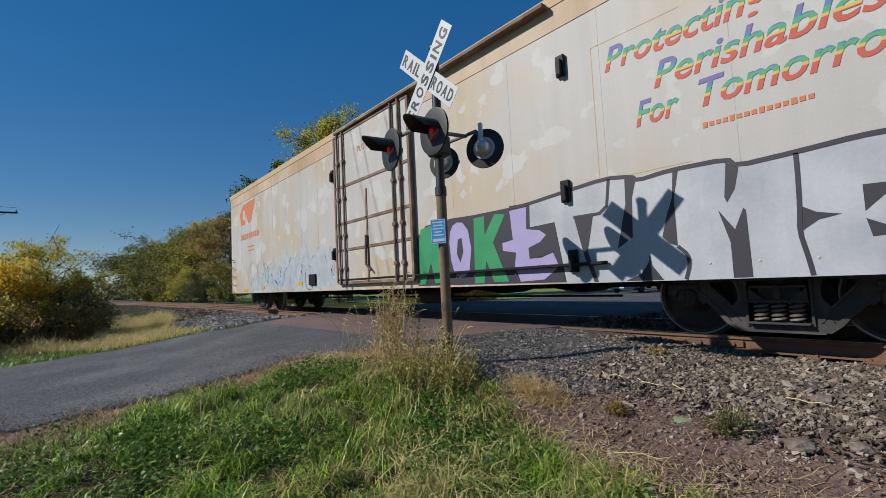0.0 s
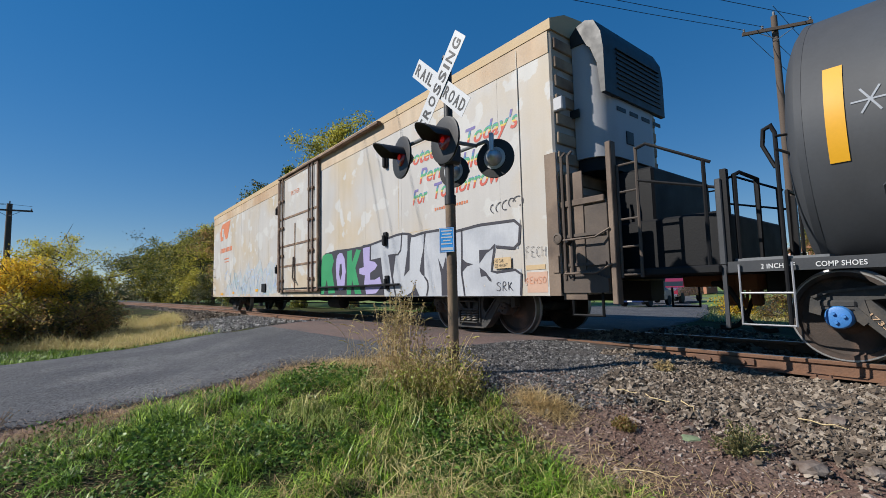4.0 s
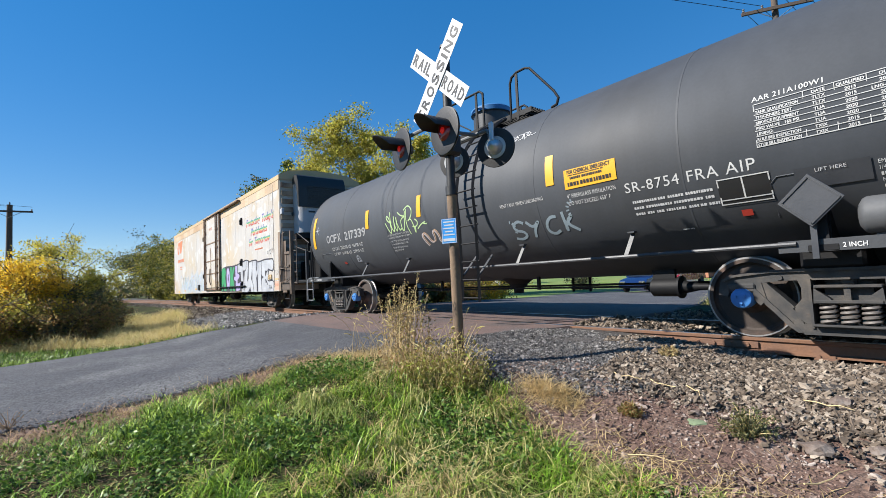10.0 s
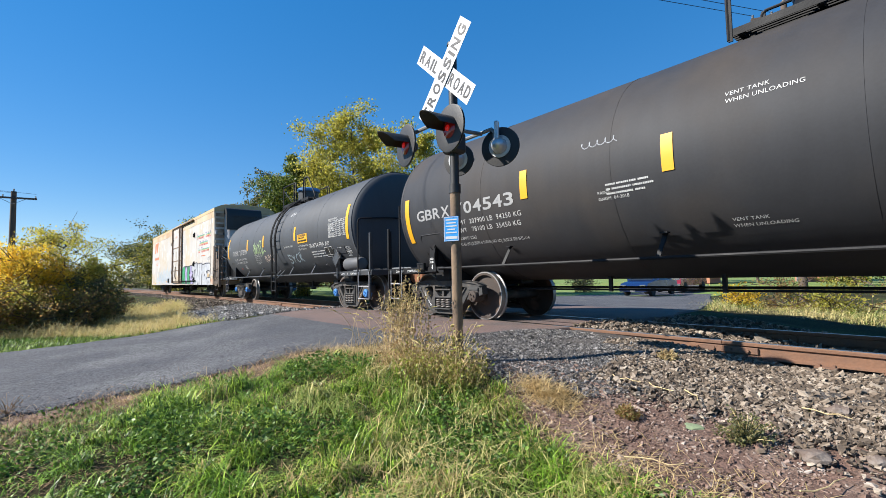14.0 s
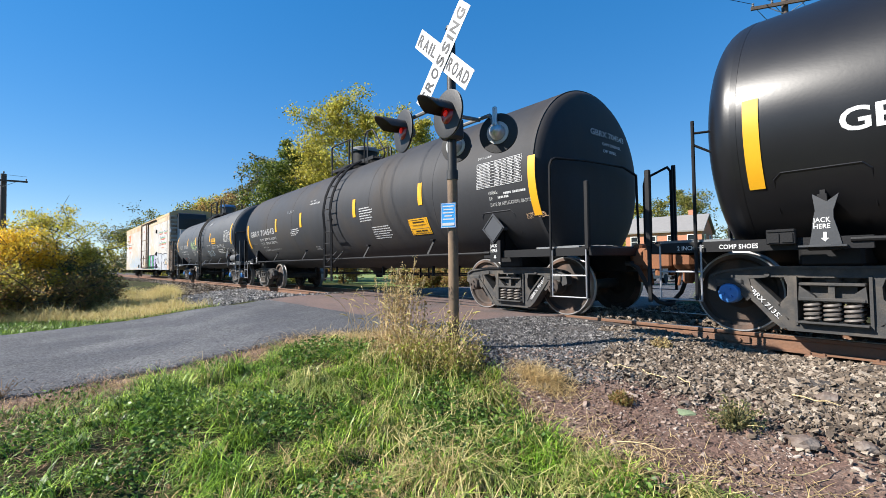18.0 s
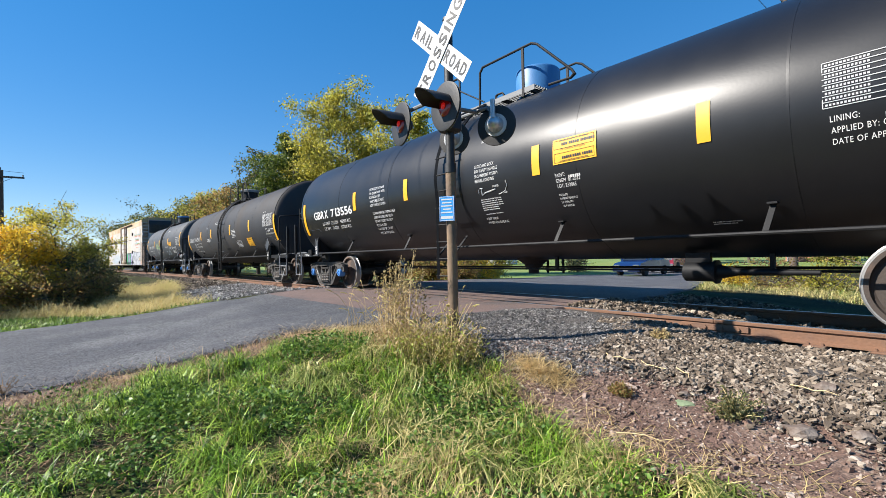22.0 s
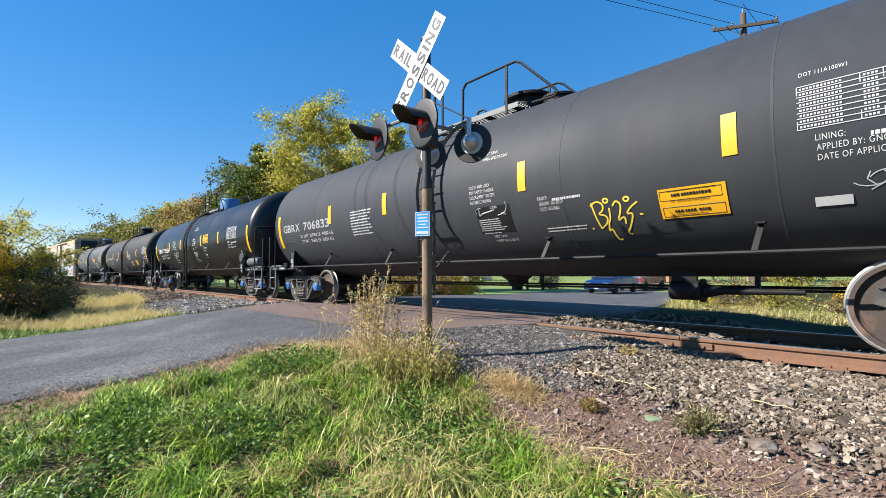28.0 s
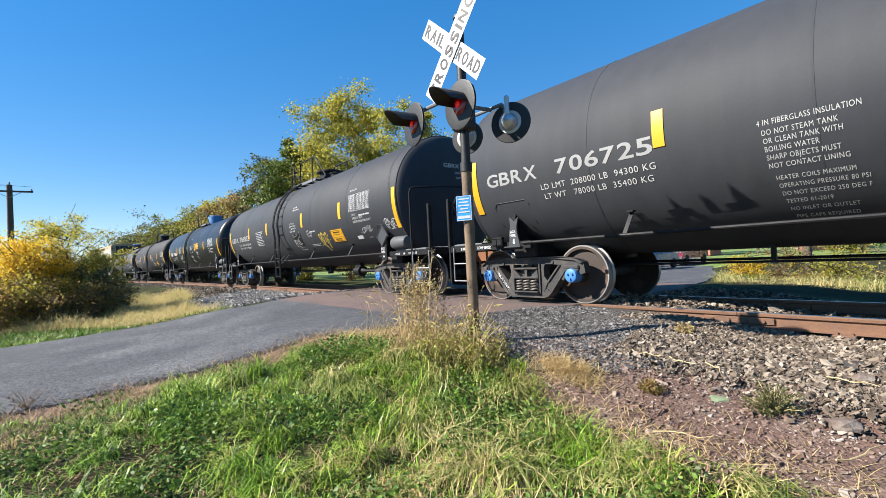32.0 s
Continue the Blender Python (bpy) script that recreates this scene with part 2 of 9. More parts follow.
BULB_RED = mat("glowing_red_bulb", (0.3, 0.01, 0.01), 0.3, var=0.15, scale=10, fine=60, bump=0.0)
for lit, power in ((GLASS_RED, 0.012), (BULB_RED, 0.13)):        # the warning lamps are on
    glass = lit.node_tree.nodes["Principled BSDF"]
    glass.inputs["Emission Color"].default_value, glass.inputs["Emission Strength"].default_value = (1.0, 0.02, 0.015, 1), power
BARK = mat("bark", (0.1, 0.08, 0.06), 0.9, var=0.6, scale=2, fine=20, bump=0.5)
LEAF_GREEN = mat("green_leaves", (0.12, 0.15, 0.028), 0.5, var=0.3, scale=0.4, fine=5, bump=0, second=(0.26, 0.225, 0.036), second_at=0.52, second_scale=0.3, island=0.9, trans=0.35)
LEAF_DEEP = mat("deep_green_leaves", (0.085, 0.14, 0.022), 0.5, var=0.3, scale=0.4, fine=5, bump=0, second=(0.17, 0.19, 0.03), second_at=0.55, second_scale=0.3, island=0.9, trans=0.35)
LEAF_YELLOW = mat("yellow_green_leaves", (0.52, 0.45, 0.075), 0.5, var=0.3, scale=0.4, fine=5, bump=0, second=(0.27, 0.28, 0.055), second_at=0.56, second_scale=0.4, island=0.8, trans=0.6)
LEAF_GOLD = mat("golden_leaves", (0.85, 0.56, 0.045), 0.5, var=0.3, scale=0.4, fine=5, bump=0, second=(0.5, 0.4, 0.06), second_at=0.55, second_scale=0.5, island=0.7, trans=0.6)
LEAF_RUSSET = mat("russet_leaves", (0.46, 0.27, 0.11), 0.6, var=0.3, scale=0.4, fine=5, bump=0, second=(0.22, 0.2, 0.06), second_at=0.5, second_scale=0.5, island=0.8, trans=0.65)
LEAF_DARK = mat("dark_green_leaves", (0.11, 0.13, 0.045), 0.6, var=0.3, scale=0.4, fine=5, bump=0, second=(0.16, 0.14, 0.05), second_at=0.55, second_scale=0.5, island=0.8, trans=0.3)
GRASS = mat("grass_blades", (0.13, 0.245, 0.017), 0.42, var=0.4, scale=1.2, fine=9, bump=0, second=(0.28, 0.35, 0.05), second_at=0.63, second_scale=1.6, second_soft=0.1, island=1.6, trans=0.06, spec=0.35)
BARE_METAL = mat("worn_step_metal", (0.36, 0.36, 0.37), 0.5, 0.3, var=0.3, scale=8, fine=40, bump=0.03)
ROCK = mat("brown_rock", (0.15, 0.11, 0.088), 0.9, var=0.5, scale=9, fine=50, bump=0.4, second=(0.2, 0.17, 0.145), second_scale=6)
STRAW = mat("dry_grass_blades", (0.64, 0.47, 0.23), 0.7, var=0.3, scale=1.2, fine=9, bump=0, second=(0.25, 0.2, 0.07), second_scale=1.3, island=0.6, trans=0.25)
WOOD_POLE = mat("utility_pole_wood", (0.1, 0.075, 0.058), 0.9, var=0.5, scale=2, fine=25, bump=0.4)
BRICK = mat("red_brick", (0.45, 0.2, 0.12), 0.9, var=0.4, scale=3, fine=15, bump=0.3)
SHINGLE = mat("grey_shingle", (0.22, 0.21, 0.2), 0.9, var=0.4, scale=3, fine=15, bump=0.3)
SIDING = mat("white_siding", (0.72, 0.71, 0.68), 0.7, var=0.12, scale=1, fine=12, bump=0.1)
DARK_GLASS = mat("window_glass", (0.02, 0.025, 0.03), 0.1, var=0.1, scale=2, fine=10, bump=0)
CAR_BLUE = mat("blue_car_paint", (0.01, 0.03, 0.11), 0.3, 0.2, var=0.1, scale=1, fine=10, bump=0, coat=0.25)
CAR_MAROON = mat("dark_red_car_paint", (0.3, 0.03, 0.06), 0.25, 0.3, var=0.1, scale=1, fine=10, bump=0, coat=0.6)
CHROME = mat("chrome", (0.7, 0.7, 0.7), 0.15, 0.9, var=0.1, scale=2, fine=10, bump=0)
RUBBER = mat("tyre_rubber", (0.02, 0.02, 0.02), 0.85, var=0.3, scale=5, fine=40)
LID_BLUE = mat("blue_cover_paint", (0.04, 0.16, 0.36), 0.5, var=0.2, scale=5, fine=40, bump=0.03)


# ---- mesh building ----
class Shape:
    """Vertices and faces of one part."""

    def __init__(self):
        self.v, self.f = [], []

    def add(self, verts, faces):
        o = len(self.v)
        self.v += [tuple(p) for p in verts]
        self.f += [tuple(i + o for i in f) for f in faces]
        return self

    def box(self, c, s, m=None, bevel=0.0):
        x, y, z = (a / 2 for a in s)
        if bevel:
            b = min(bevel, x * 0.45, y * 0.45, z * 0.45)
            pts = []
            for sx in (-1, 1):
                for sy in (-1, 1):
                    for sz in (-1, 1):
                        pts += [(sx * x, sy * (y - b), sz * (z - b)), (sx * (x - b), sy * y, sz * (z - b)), (sx * (x - b), sy * (y - b), sz * z)]
            bm = bmesh.new()
            bmesh.ops.convex_hull(bm, input=[bm.verts.new(p) for p in pts])
            vs = [v.co.copy() for v in bm.verts]
            bm.verts.index_update()
            fs = [[v.index for v in f.verts] for f in bm.faces]
            bm.free()
        else:
            vs = [Vector((sx * x, sy * y, sz * z)) for sx in (-1, 1) for sy in (-1, 1) for sz in (-1, 1)]
            fs = [(0, 1, 3, 2), (4, 6, 7, 5), (0, 4, 5, 1), (2, 3, 7, 6), (0, 2, 6, 4), (1, 5, 7, 3)]
        if m:
            vs = [m @ p for p in vs]
        return self.add([p + Vector(c) for p in vs], fs)

    def beam(self, a, b, w, h, up=(0, 0, 1)):
        a, b = Vector(a), Vector(b)
        d = (b - a)
        ln = d.length
        d.normalize()
        side = d.cross(Vector(up))
        if side.length < 1e-4:
            side = d.cross(Vector((1, 0, 0)))
        side.normalize()
        u = side.cross(d)
        m = Matrix((d, side, u)).transposed()
        return self.box((a + b) / 2, (ln, w, h), m)

    def pipe(self, pts, r, n=8, r1=None):
        pts = [Vector(p) for p in pts]
        rings = []
        for i, p in enumerate(pts):
            a = (p - pts[i - 1]).normalized() if i else None
            b = (pts[i + 1] - p).normalized() if i + 1 < len(pts) else None
            d = (a + b).normalized() if a and b and (a + b).length > 1e-4 else (a or b)
            if i == 0:
                ref = Vector((0, 0, 1)) if abs(d.z) < 0.9 else Vector((1, 0, 0))
                s = d.cross(ref).normalized()
            else:
                s = (s - d * s.dot(d)).normalized()
            u = s.cross(d)
            k = r if r1 is None else r + (r1 - r) * i / (len(pts) - 1)
            stretch = 1 / max(0.5, a.dot(d)) if a else 1
            rings.append([p + (s * math.cos(q) + u * math.sin(q)) * k * (stretch if a and b else 1) for q in [2 * math.pi * j / n for j in range(n)]])
        vs = [p for ring in rings for p in ring]
        fs = [(i * n + j, i * n + (j + 1) % n, (i + 1) * n + (j + 1) % n, (i + 1) * n + j) for i in range(len(pts) - 1) for j in range(n)]
        fs += [tuple(range(n)), tuple((len(pts) - 1) * n + j for j in reversed(range(n)))]
        return self.add(vs, fs)

    def lathe(self, o, d, profile, n=24, caps=True):
        """profile: (distance along d from o, radius)."""
        o, d = Vector(o), Vector(d).normalized()
        s = d.cross(Vector((0, 0, 1)) if abs(d.z) < 0.9 else Vector((1, 0, 0))).normalized()
        u = s.cross(d)
        vs = [o + d * h + (s * math.cos(2 * math.pi * j / n) + u * math.sin(2 * math.pi * j / n)) * r for h, r in profile for j in range(n)]
        fs = [(i * n + j, i * n + (j + 1) % n, (i + 1) * n + (j + 1) % n, (i + 1) * n + j) for i in range(len(profile) - 1) for j in range(n)]
        if caps:
            fs += [tuple(range(n)), tuple((len(profile) - 1) * n + j for j in reversed(range(n)))]
        return self.add(vs, fs)

    def prism(self, poly, o, ax, ay, depth):
        """A polygon in the plane of ax and ay at o, drawn out along their normal, half each way."""
        o, ax, ay = Vector(o), Vector(ax), Vector(ay)
        nz = ax.cross(ay).normalized() * depth / 2
        k = len(poly)
        vs = [o + ax * x + ay * y - nz for x, y in poly] + [o + ax * x + ay * y + nz for x, y in poly]
        return self.add(vs, [tuple(reversed(range(k))), tuple(range(k, 2 * k))] + [(i, (i + 1) % k, (i + 1) % k + k, i + k) for i in range(k)])

    def mesh(self, name, material, smooth=0.0):
        me = bpy.data.meshes.new(name)
        me.from_pydata(self.v, [], self.f)
        bm = bmesh.new()
        bm.from_mesh(me)
        bmesh.ops.recalc_face_normals(bm, faces=bm.faces)
        bm.to_mesh(me)
        bm.free()
        me.materials.append(material)
        if smooth:
            me.shade_smooth()
            me.set_sharp_from_angle(angle=radians(smooth))
        return me


def part(name, shape, material, parent=None, label="", smooth=35.0, m=None):
    """One mesh object, under a thing or a part."""
    me = shape if isinstance(shape, bpy.types.Mesh) else shape.mesh(name, material, smooth)
    ob = new(name, me)
    ob.parent = parent
    if m is not None:
        ob.matrix_basis = m
    if label:
        tagged(ob, label)
    return ob


def thing(name, label, category, at=(0, 0, 0), group="", rz=0.0):
    ob = new(name)
    ob.empty_display_size = 0.2
    ob.matrix_basis = pose(*at, 0, 0, rz)
    return tagged(ob, label, category, group)


def bulk(name, verts, faces, material, label="", category="", kind="stuff", parent=None, flat=False):
    """A joined mesh of many small pieces, from arrays: all faces have one size."""
    me = bpy.data.meshes.new(name)
    verts, faces = np.asarray(verts, np.float32), np.asarray(faces, np.int32)
    k = faces.shape[1]
    me.vertices.add(len(verts))
    me.vertices.foreach_set("co", verts.ravel())
    me.loops.add(faces.size)
    me.loops.foreach_set("vertex_index", faces.ravel())
    me.polygons.add(len(faces))
    me.polygons.foreach_set("loop_start", np.arange(0, faces.size, k, dtype=np.int32))
    me.update(calc_edges=True)
    if flat:
        me.shade_flat()
    me.materials.append(material)
    ob = new(name, me)
    ob.parent = parent
    return tagged(ob, label, category, kind=kind)


def lettering(text, size, squeeze=1.0, spacing=1.0, shear=0.0, align="LEFT", bold=0.0):
    """Flat text as vertices and faces, base line at y = 0."""
    cu = bpy.data.curves.new("text", "FONT")
    cu.body, cu.size, cu.space_character, cu.shear, cu.align_x = text, size, spacing, shear, align
    cu.resolution_u = 3
    cu.offset = bold
    ob = bpy.data.objects.new("text", cu)
    scene.collection.objects.link(ob)
    me = bpy.data.meshes.new_from_object(ob)
    vs, fs = [(v.co.x * squeeze, v.co.y) for v in me.vertices], [tuple(p.vertices) for p in me.polygons]
    bpy.data.objects.remove(ob)
    bpy.data.meshes.remove(me)
    bpy.data.curves.remove(cu)
    return vs, fs


# ---- terrain ----
def track_y(x):
    """Offset of the track's centre line: straight over the crossing, bending gently away to the left."""
    return -0.0008 * min(0.0, x + 18.0) ** 2


def track_turn(x):
    return math.degrees(math.atan(-0.0016 * min(0.0, x + 18.0)))


def smooth_step(a, b, x):
    t = np.clip((x - a) / (b - a), 0, 1)
    return t * t * (3 - 2 * t)


def ground_z(x, y):
    """Height of the ground: the road climbs to the crossing, the verge lies lower."""
    road = np.interp(y, [-60, -6, -1, 0.9, 2.3, 4.4, 5.3, 9, 12, 20, 30, 60], [-0.9, -0.62, -0.48, -0.36, -0.17, -0.03, -0.012, -0.012, -0.1, -0.42, -0.66, -0.7])
    side = np.interp(y, [-60, -6, 0, 2, 3.6, 4.6, 5.0, 8.8, 9.6, 12, 20, 30, 60], [-0.9, -0.75, -0.66, -0.54, -0.37, -0.24, -0.21, -0.21, -0.3, -0.3, -0.45, -0.6, -0.65])
    shoulder = np.interp(x, [-4.7, -3.54, -2.82, -1.5], [0.0, 0.17, 0.35, 1.0])
    k = smooth_step(2.5, 3.5, y)
    w = smooth_step(-4.9, -2.4, x) * (1 - k) + shoulder * k + smooth_step(12.2, 13.6, -x)
    return road * (1 - w) + side * w


def road_edges(y):
    """Left and right edge of the road, in x, at y."""
    left = np.interp(y, [-40, -1, 3, 6, 9, 14, 22, 30, 60], [-12.6, -12.3, -11.9, -12.6, -13.0, -14.6, -17.5, -19.8, -29])
    right = np.interp(y, [-40, -1, 2.4, 4.4, 5.6, 8.6, 12, 20, 27, 35, 60], [-6.25, -6.15, -6.1, -5.0, -4.4, -4.2, -4.9, -7.6, -10.4, -13.4, -22])
    return left, right


# ---- ground ----
def axis_steps(lo, hi, step, far, grow):
    a = list(np.arange(lo, hi + 1e-6, step))
    d = step
    while a[-1] < far:
        d *= grow
        a.append(a[-1] + d)
    d = step
    while a[0] > -far:
        d *= grow
        a.insert(0, a[0] - d)
    return np.array(a)


def build_ground():
    xs, ys = axis_steps(-14, 4, 0.14, 1500, 1.16), axis_steps(-2.5, 12, 0.14, 1500, 1.16)
    gx, gy = np.meshgrid(xs, ys)
    gz = ground_z(gx, gy)
    left, right = road_edges(gy)
    bumps = np.array([noise.noise((x * 1.3, y * 1.3, 0.3)) * 0.6 + noise.noise((x * 4.1, y * 4.1, 2.0)) * 0.25
                      for x, y in zip(gx.ravel(), gy.ravel())]).reshape(gx.shape)
    on_road = smooth_step(-0.15, 0.15, np.minimum(gx - left, right - gx))
    near_track = np.abs(gy - YC) < 1.8
    far = np.hypot(gx, gy)
    gz = gz + bumps * np.where(on_road > 0, 0.0, 0.07) * np.where(near_track, 0.25, 1.0) - 0.05 * on_road
    gz -= np.clip(far - 150, 0, None) * 0.004
    nx, ny = len(xs), len(ys)
    idx = np.arange(nx * ny).reshape(ny, nx)
    faces = np.stack([idx[:-1, :-1], idx[:-1, 1:], idx[1:, 1:], idx[1:, :-1]], -1).reshape(-1, 4)
    ob = bulk("ground", np.stack([gx, gy, gz], -1).reshape(-1, 3), faces, SHADED_TURF,
              "uneven verge of turf coloured dark for shade, brown soil and grey gravel beside the track", "ground", "structure")
    for m in (SOIL, GRAVEL, LAWN):
        ob.data.materials.append(m)
    cx, cy = (gx[:-1, :-1] + gx[1:, 1:]) / 2, (gy[:-1, :-1] + gy[1:, 1:]) / 2
    bb = bumps[:-1, :-1]
    slot = np.zeros(cx.shape, np.int32)
    edge = np.interp(cx, [-6.5, -4.6, -3.7, -2.8, -2.1, -1.0, 3], [2.6, 3.0, 3.3, 2.85, 2.7, 2.6, 2.3])
    slot[(cy > edge + bb * 0.4) & (cy < 4.3 + bb) & (cx > -5.5) & (cx < 30)] = 1
    slot[(cy > 3.3 + bb * 0.3) & (cy < 6) & (cx > -5.5) & (cx < -2.3 + bb * 0.6)] = 2
    slot[(np.abs(cy - YC) < 2.3 + bb * 0.4)] = 2
    slot[(np.abs(cx + 6.0) < 0.5 + bb * 0.3) & (cy < 2.6)] = 1
    slot[(cy > 14) & (cx < -12)] = 3
    slot[(cy > 45)] = 3
    ob.data.polygons.foreach_set("material_index", slot.ravel())
    return ob


def build_road(name, y0, y1, material, z, label, inset=0.0, step=0.25):
    ys = np.linspace(y0, y1, int((y1 - y0) / step) + 1)
    cols = 22
    rows = []
    for y in ys:
        l, r = road_edges(y)
        jl, jr = noise.noise((3.1, y * 1.7, 0)) * 0.13, noise.noise((9.7, y * 1.9, 0)) * 0.14 + noise.noise((5, y * 6.0, 0)) * 0.04
        l, r = l + jl + inset, r + jr - inset
        rows.append([(l + (r - l) * i / cols, y, float(ground_z(np.float64(min(max(l + (r - l) * i / cols, -11.9), -5.2)), np.float64(y))) + z
                      + noise.noise((i * 0.4, y * 0.5, 7.0)) * 0.008) for i in range(cols + 1)])
    s = Shape()
    n = cols + 1
    top = [p for row in rows for p in row]
    s.add(top, [(a * n + b, a * n + b + 1, (a + 1) * n + b + 1, (a + 1) * n + b) for a in range(len(rows) - 1) for b in range(cols)])
    for col, sgn in ((0, -1), (cols, 1)):       # broken edges of the surfacing
        vs = [rows[a][col] for a in range(len(rows))]
        vs += [(x + sgn * 0.05, y, zz - 0.07) for x, y, zz in vs]
        k = len(rows)
        s.add(vs, [(a, a + 1, a + 1 + k, a + k) for a in range(k - 1)])
    ob = part(name, s, material, smooth=60)
    return tagged(ob, label, "road", kind="structure")


build_ground()
build_road("road_near", -40, 4.0, ASPHALT, 0.012, "worn grey asphalt country road climbing to the crossing")
build_road("crossing_apron_near", 3.9, YC - 0.7525 - 0.06, MILLED, 0.014, "reddish brown milled asphalt apron of the level crossing", step=0.15)
build_road("crossing_apron_middle", YC - 0.7525 + 0.11, YC + 0.7525 - 0.11, MILLED, 0.012, "reddish brown asphalt infill between the crossing rails", step=0.1)
build_road("crossing_apron_far", YC + 0.7525 + 0.06, 11.0, MILLED, 0.013, "reddish brown asphalt apron beyond the crossing rails", step=0.15)
build_road("road_far", 11.0, 60, ASPHALT, 0.012, "grey asphalt road leading away beyond the crossing", step=0.5)


# ---- track ----
def rail_shape(x0, x1):
    half = [(0.07, -0.17), (0.07, -0.158), (0.012, -0.14), (0.009, -0.05), (0.034, -0.038), (0.036, -0.008), (0.028, 0.0)]
    poly = half + [(-a, b) for a, b in reversed(half)]
    return Shape().prism(poly, ((x0 + x1) / 2, 0, 0), (0, 1, 0), (0, 0, 1), x1 - x0)


def build_track():
    track = thing("railway_track", "rusty steel rails on dark timber ties in stone ballast", "track", (0, YC, 0))
    tagged(track, kind="structure")
    joints = [-120 + 6 * k for k in range(17)] + [-18, -12.4, -2.2, 12, 26, 60, 160]
    for side in (-1, 1):
        for a, b in zip(joints, joints[1:]):
            xm = (a + b) / 2
            h = (b - a) / 2
            r = part("rail", rail_shape(0.004 - h, h - 0.004), RAIL_RUST, track, smooth=25, m=pose(xm, side * 0.7525 + track_y(xm), 0, 0, 0, track_turn(xm)))
            head = Shape().box((0, 0, 0.0015), (b - a - 0.008, 0.052, 0.003))
            part("running_surface", head, RAIL_TOP, r, "worn bright running surface")
        for x in joints[17:21]:      # joint bars with bolts
            s = Shape()
            for f in (-1, 1):
                s.box((x, side * 0.7525 + f * 0.026, -0.092), (0.74, 0.024, 0.075), bevel=0.008)
                for k in range(4):
                    s.lathe((x - 0.27 + 0.18 * k, side * 0.7525 + f * 0.036, -0.092), (0, f, 0), [(0, 0.018), (0.022, 0.018)], 6)
            part("joint_bar", s, RAIL_RUST, track, "rusty bolted joint bar")
    tie = Shape().box((0, 0, 0), (0.22, 2.6, 0.17), bevel=0.012).mesh("tie", TIE, 20)
    plate = Shape().box((0, 0, 0), (0.19, 0.3, 0.018), bevel=0.004)
    for k in range(4):
        plate.box((0.06 * (1 if k % 2 else -1), 0.095 * (1 if k < 2 else -1), 0.02), (0.02, 0.02, 0.03))
    plate = plate.mesh("tie_plate", RAIL_RUST, 0)
    x = -60.0
    while x < 24:
        if not (-13.2 < x < -4.4):
            t = part("tie", tie, TIE, track, m=pose(x + random.uniform(-0.03, 0.03), track_y(x) + random.uniform(-0.05, 0.05), -0.272 + random.uniform(-0.008, 0.004), 0, 0, random.uniform(-1.5, 1.5)))
            if x > -20:
                for side in (-1, 1):
                    part("tie_plate", plate, RAIL_RUST, t, m=pose(0, side * 0.7525, 0.092))
        x += 0.52
    return track


build_track()


# ---- rail cars: running gear ----
R_WHEEL = 0.457
GAUGE_HALF = 0.7525


def wheelset_meshes(cap_material):
    axle = Shape().lathe((0, -1.03, 0), (0, 1, 0), [(0, 0.07), (0.2, 0.075), (0.26, 0.095), (0.75, 0.085), (1.31, 0.085), (1.8, 0.095), (1.86, 0.075), (2.06, 0.07)], 16)
    wheel = Shape().lathe((0, -GAUGE_HALF - 0.045, 0), (0, 1, 0),
                          [(-0.03, 0.0), (-0.03, 0.13), (0.0, 0.14), (0.045, 0.19), (0.058, 0.36), (0.04, 0.385), (0.0, 0.395), (0.0, 0.436)], 40, caps=False)
    wheel.lathe((0, -GAUGE_HALF - 0.045, 0), (0, 1, 0), [(0.135, 0.48), (0.135, 0.38), (0.1, 0.36), (0.09, 0.2), (0.14, 0.14), (0.14, 0.0)], 40, caps=False)
    tread = Shape().lathe((0, -GAUGE_HALF - 0.045, 0), (0, 1, 0), [(0.0, 0.436), (0.0, R_WHEEL - 0.006), (0.008, R_WHEEL), (0.1, R_WHEEL + 0.002), (0.112, 0.482), (0.135, 0.482)], 48, caps=False)
    cap = Shape().lathe((0, -1.085, 0), (0, -1, 0), [(-0.12, 0.112), (0.0, 0.112), (0.012, 0.106), (0.03, 0.1), (0.04, 0.075)], 20)
    for k in range(3):
        q = 2 * math.pi * k / 3
        cap.lathe((0.048 * math.cos(q), -1.12, 0.048 * math.sin(q)), (0, -1, 0), [(0, 0.018), (0.028, 0.016)], 6)
    return [axle.mesh("axle", CAST, 30), wheel.mesh("wheel", WHEEL, 30), tread.mesh("tread", TREAD, 30), cap.mesh("bearing_cap", cap_material, 30)]


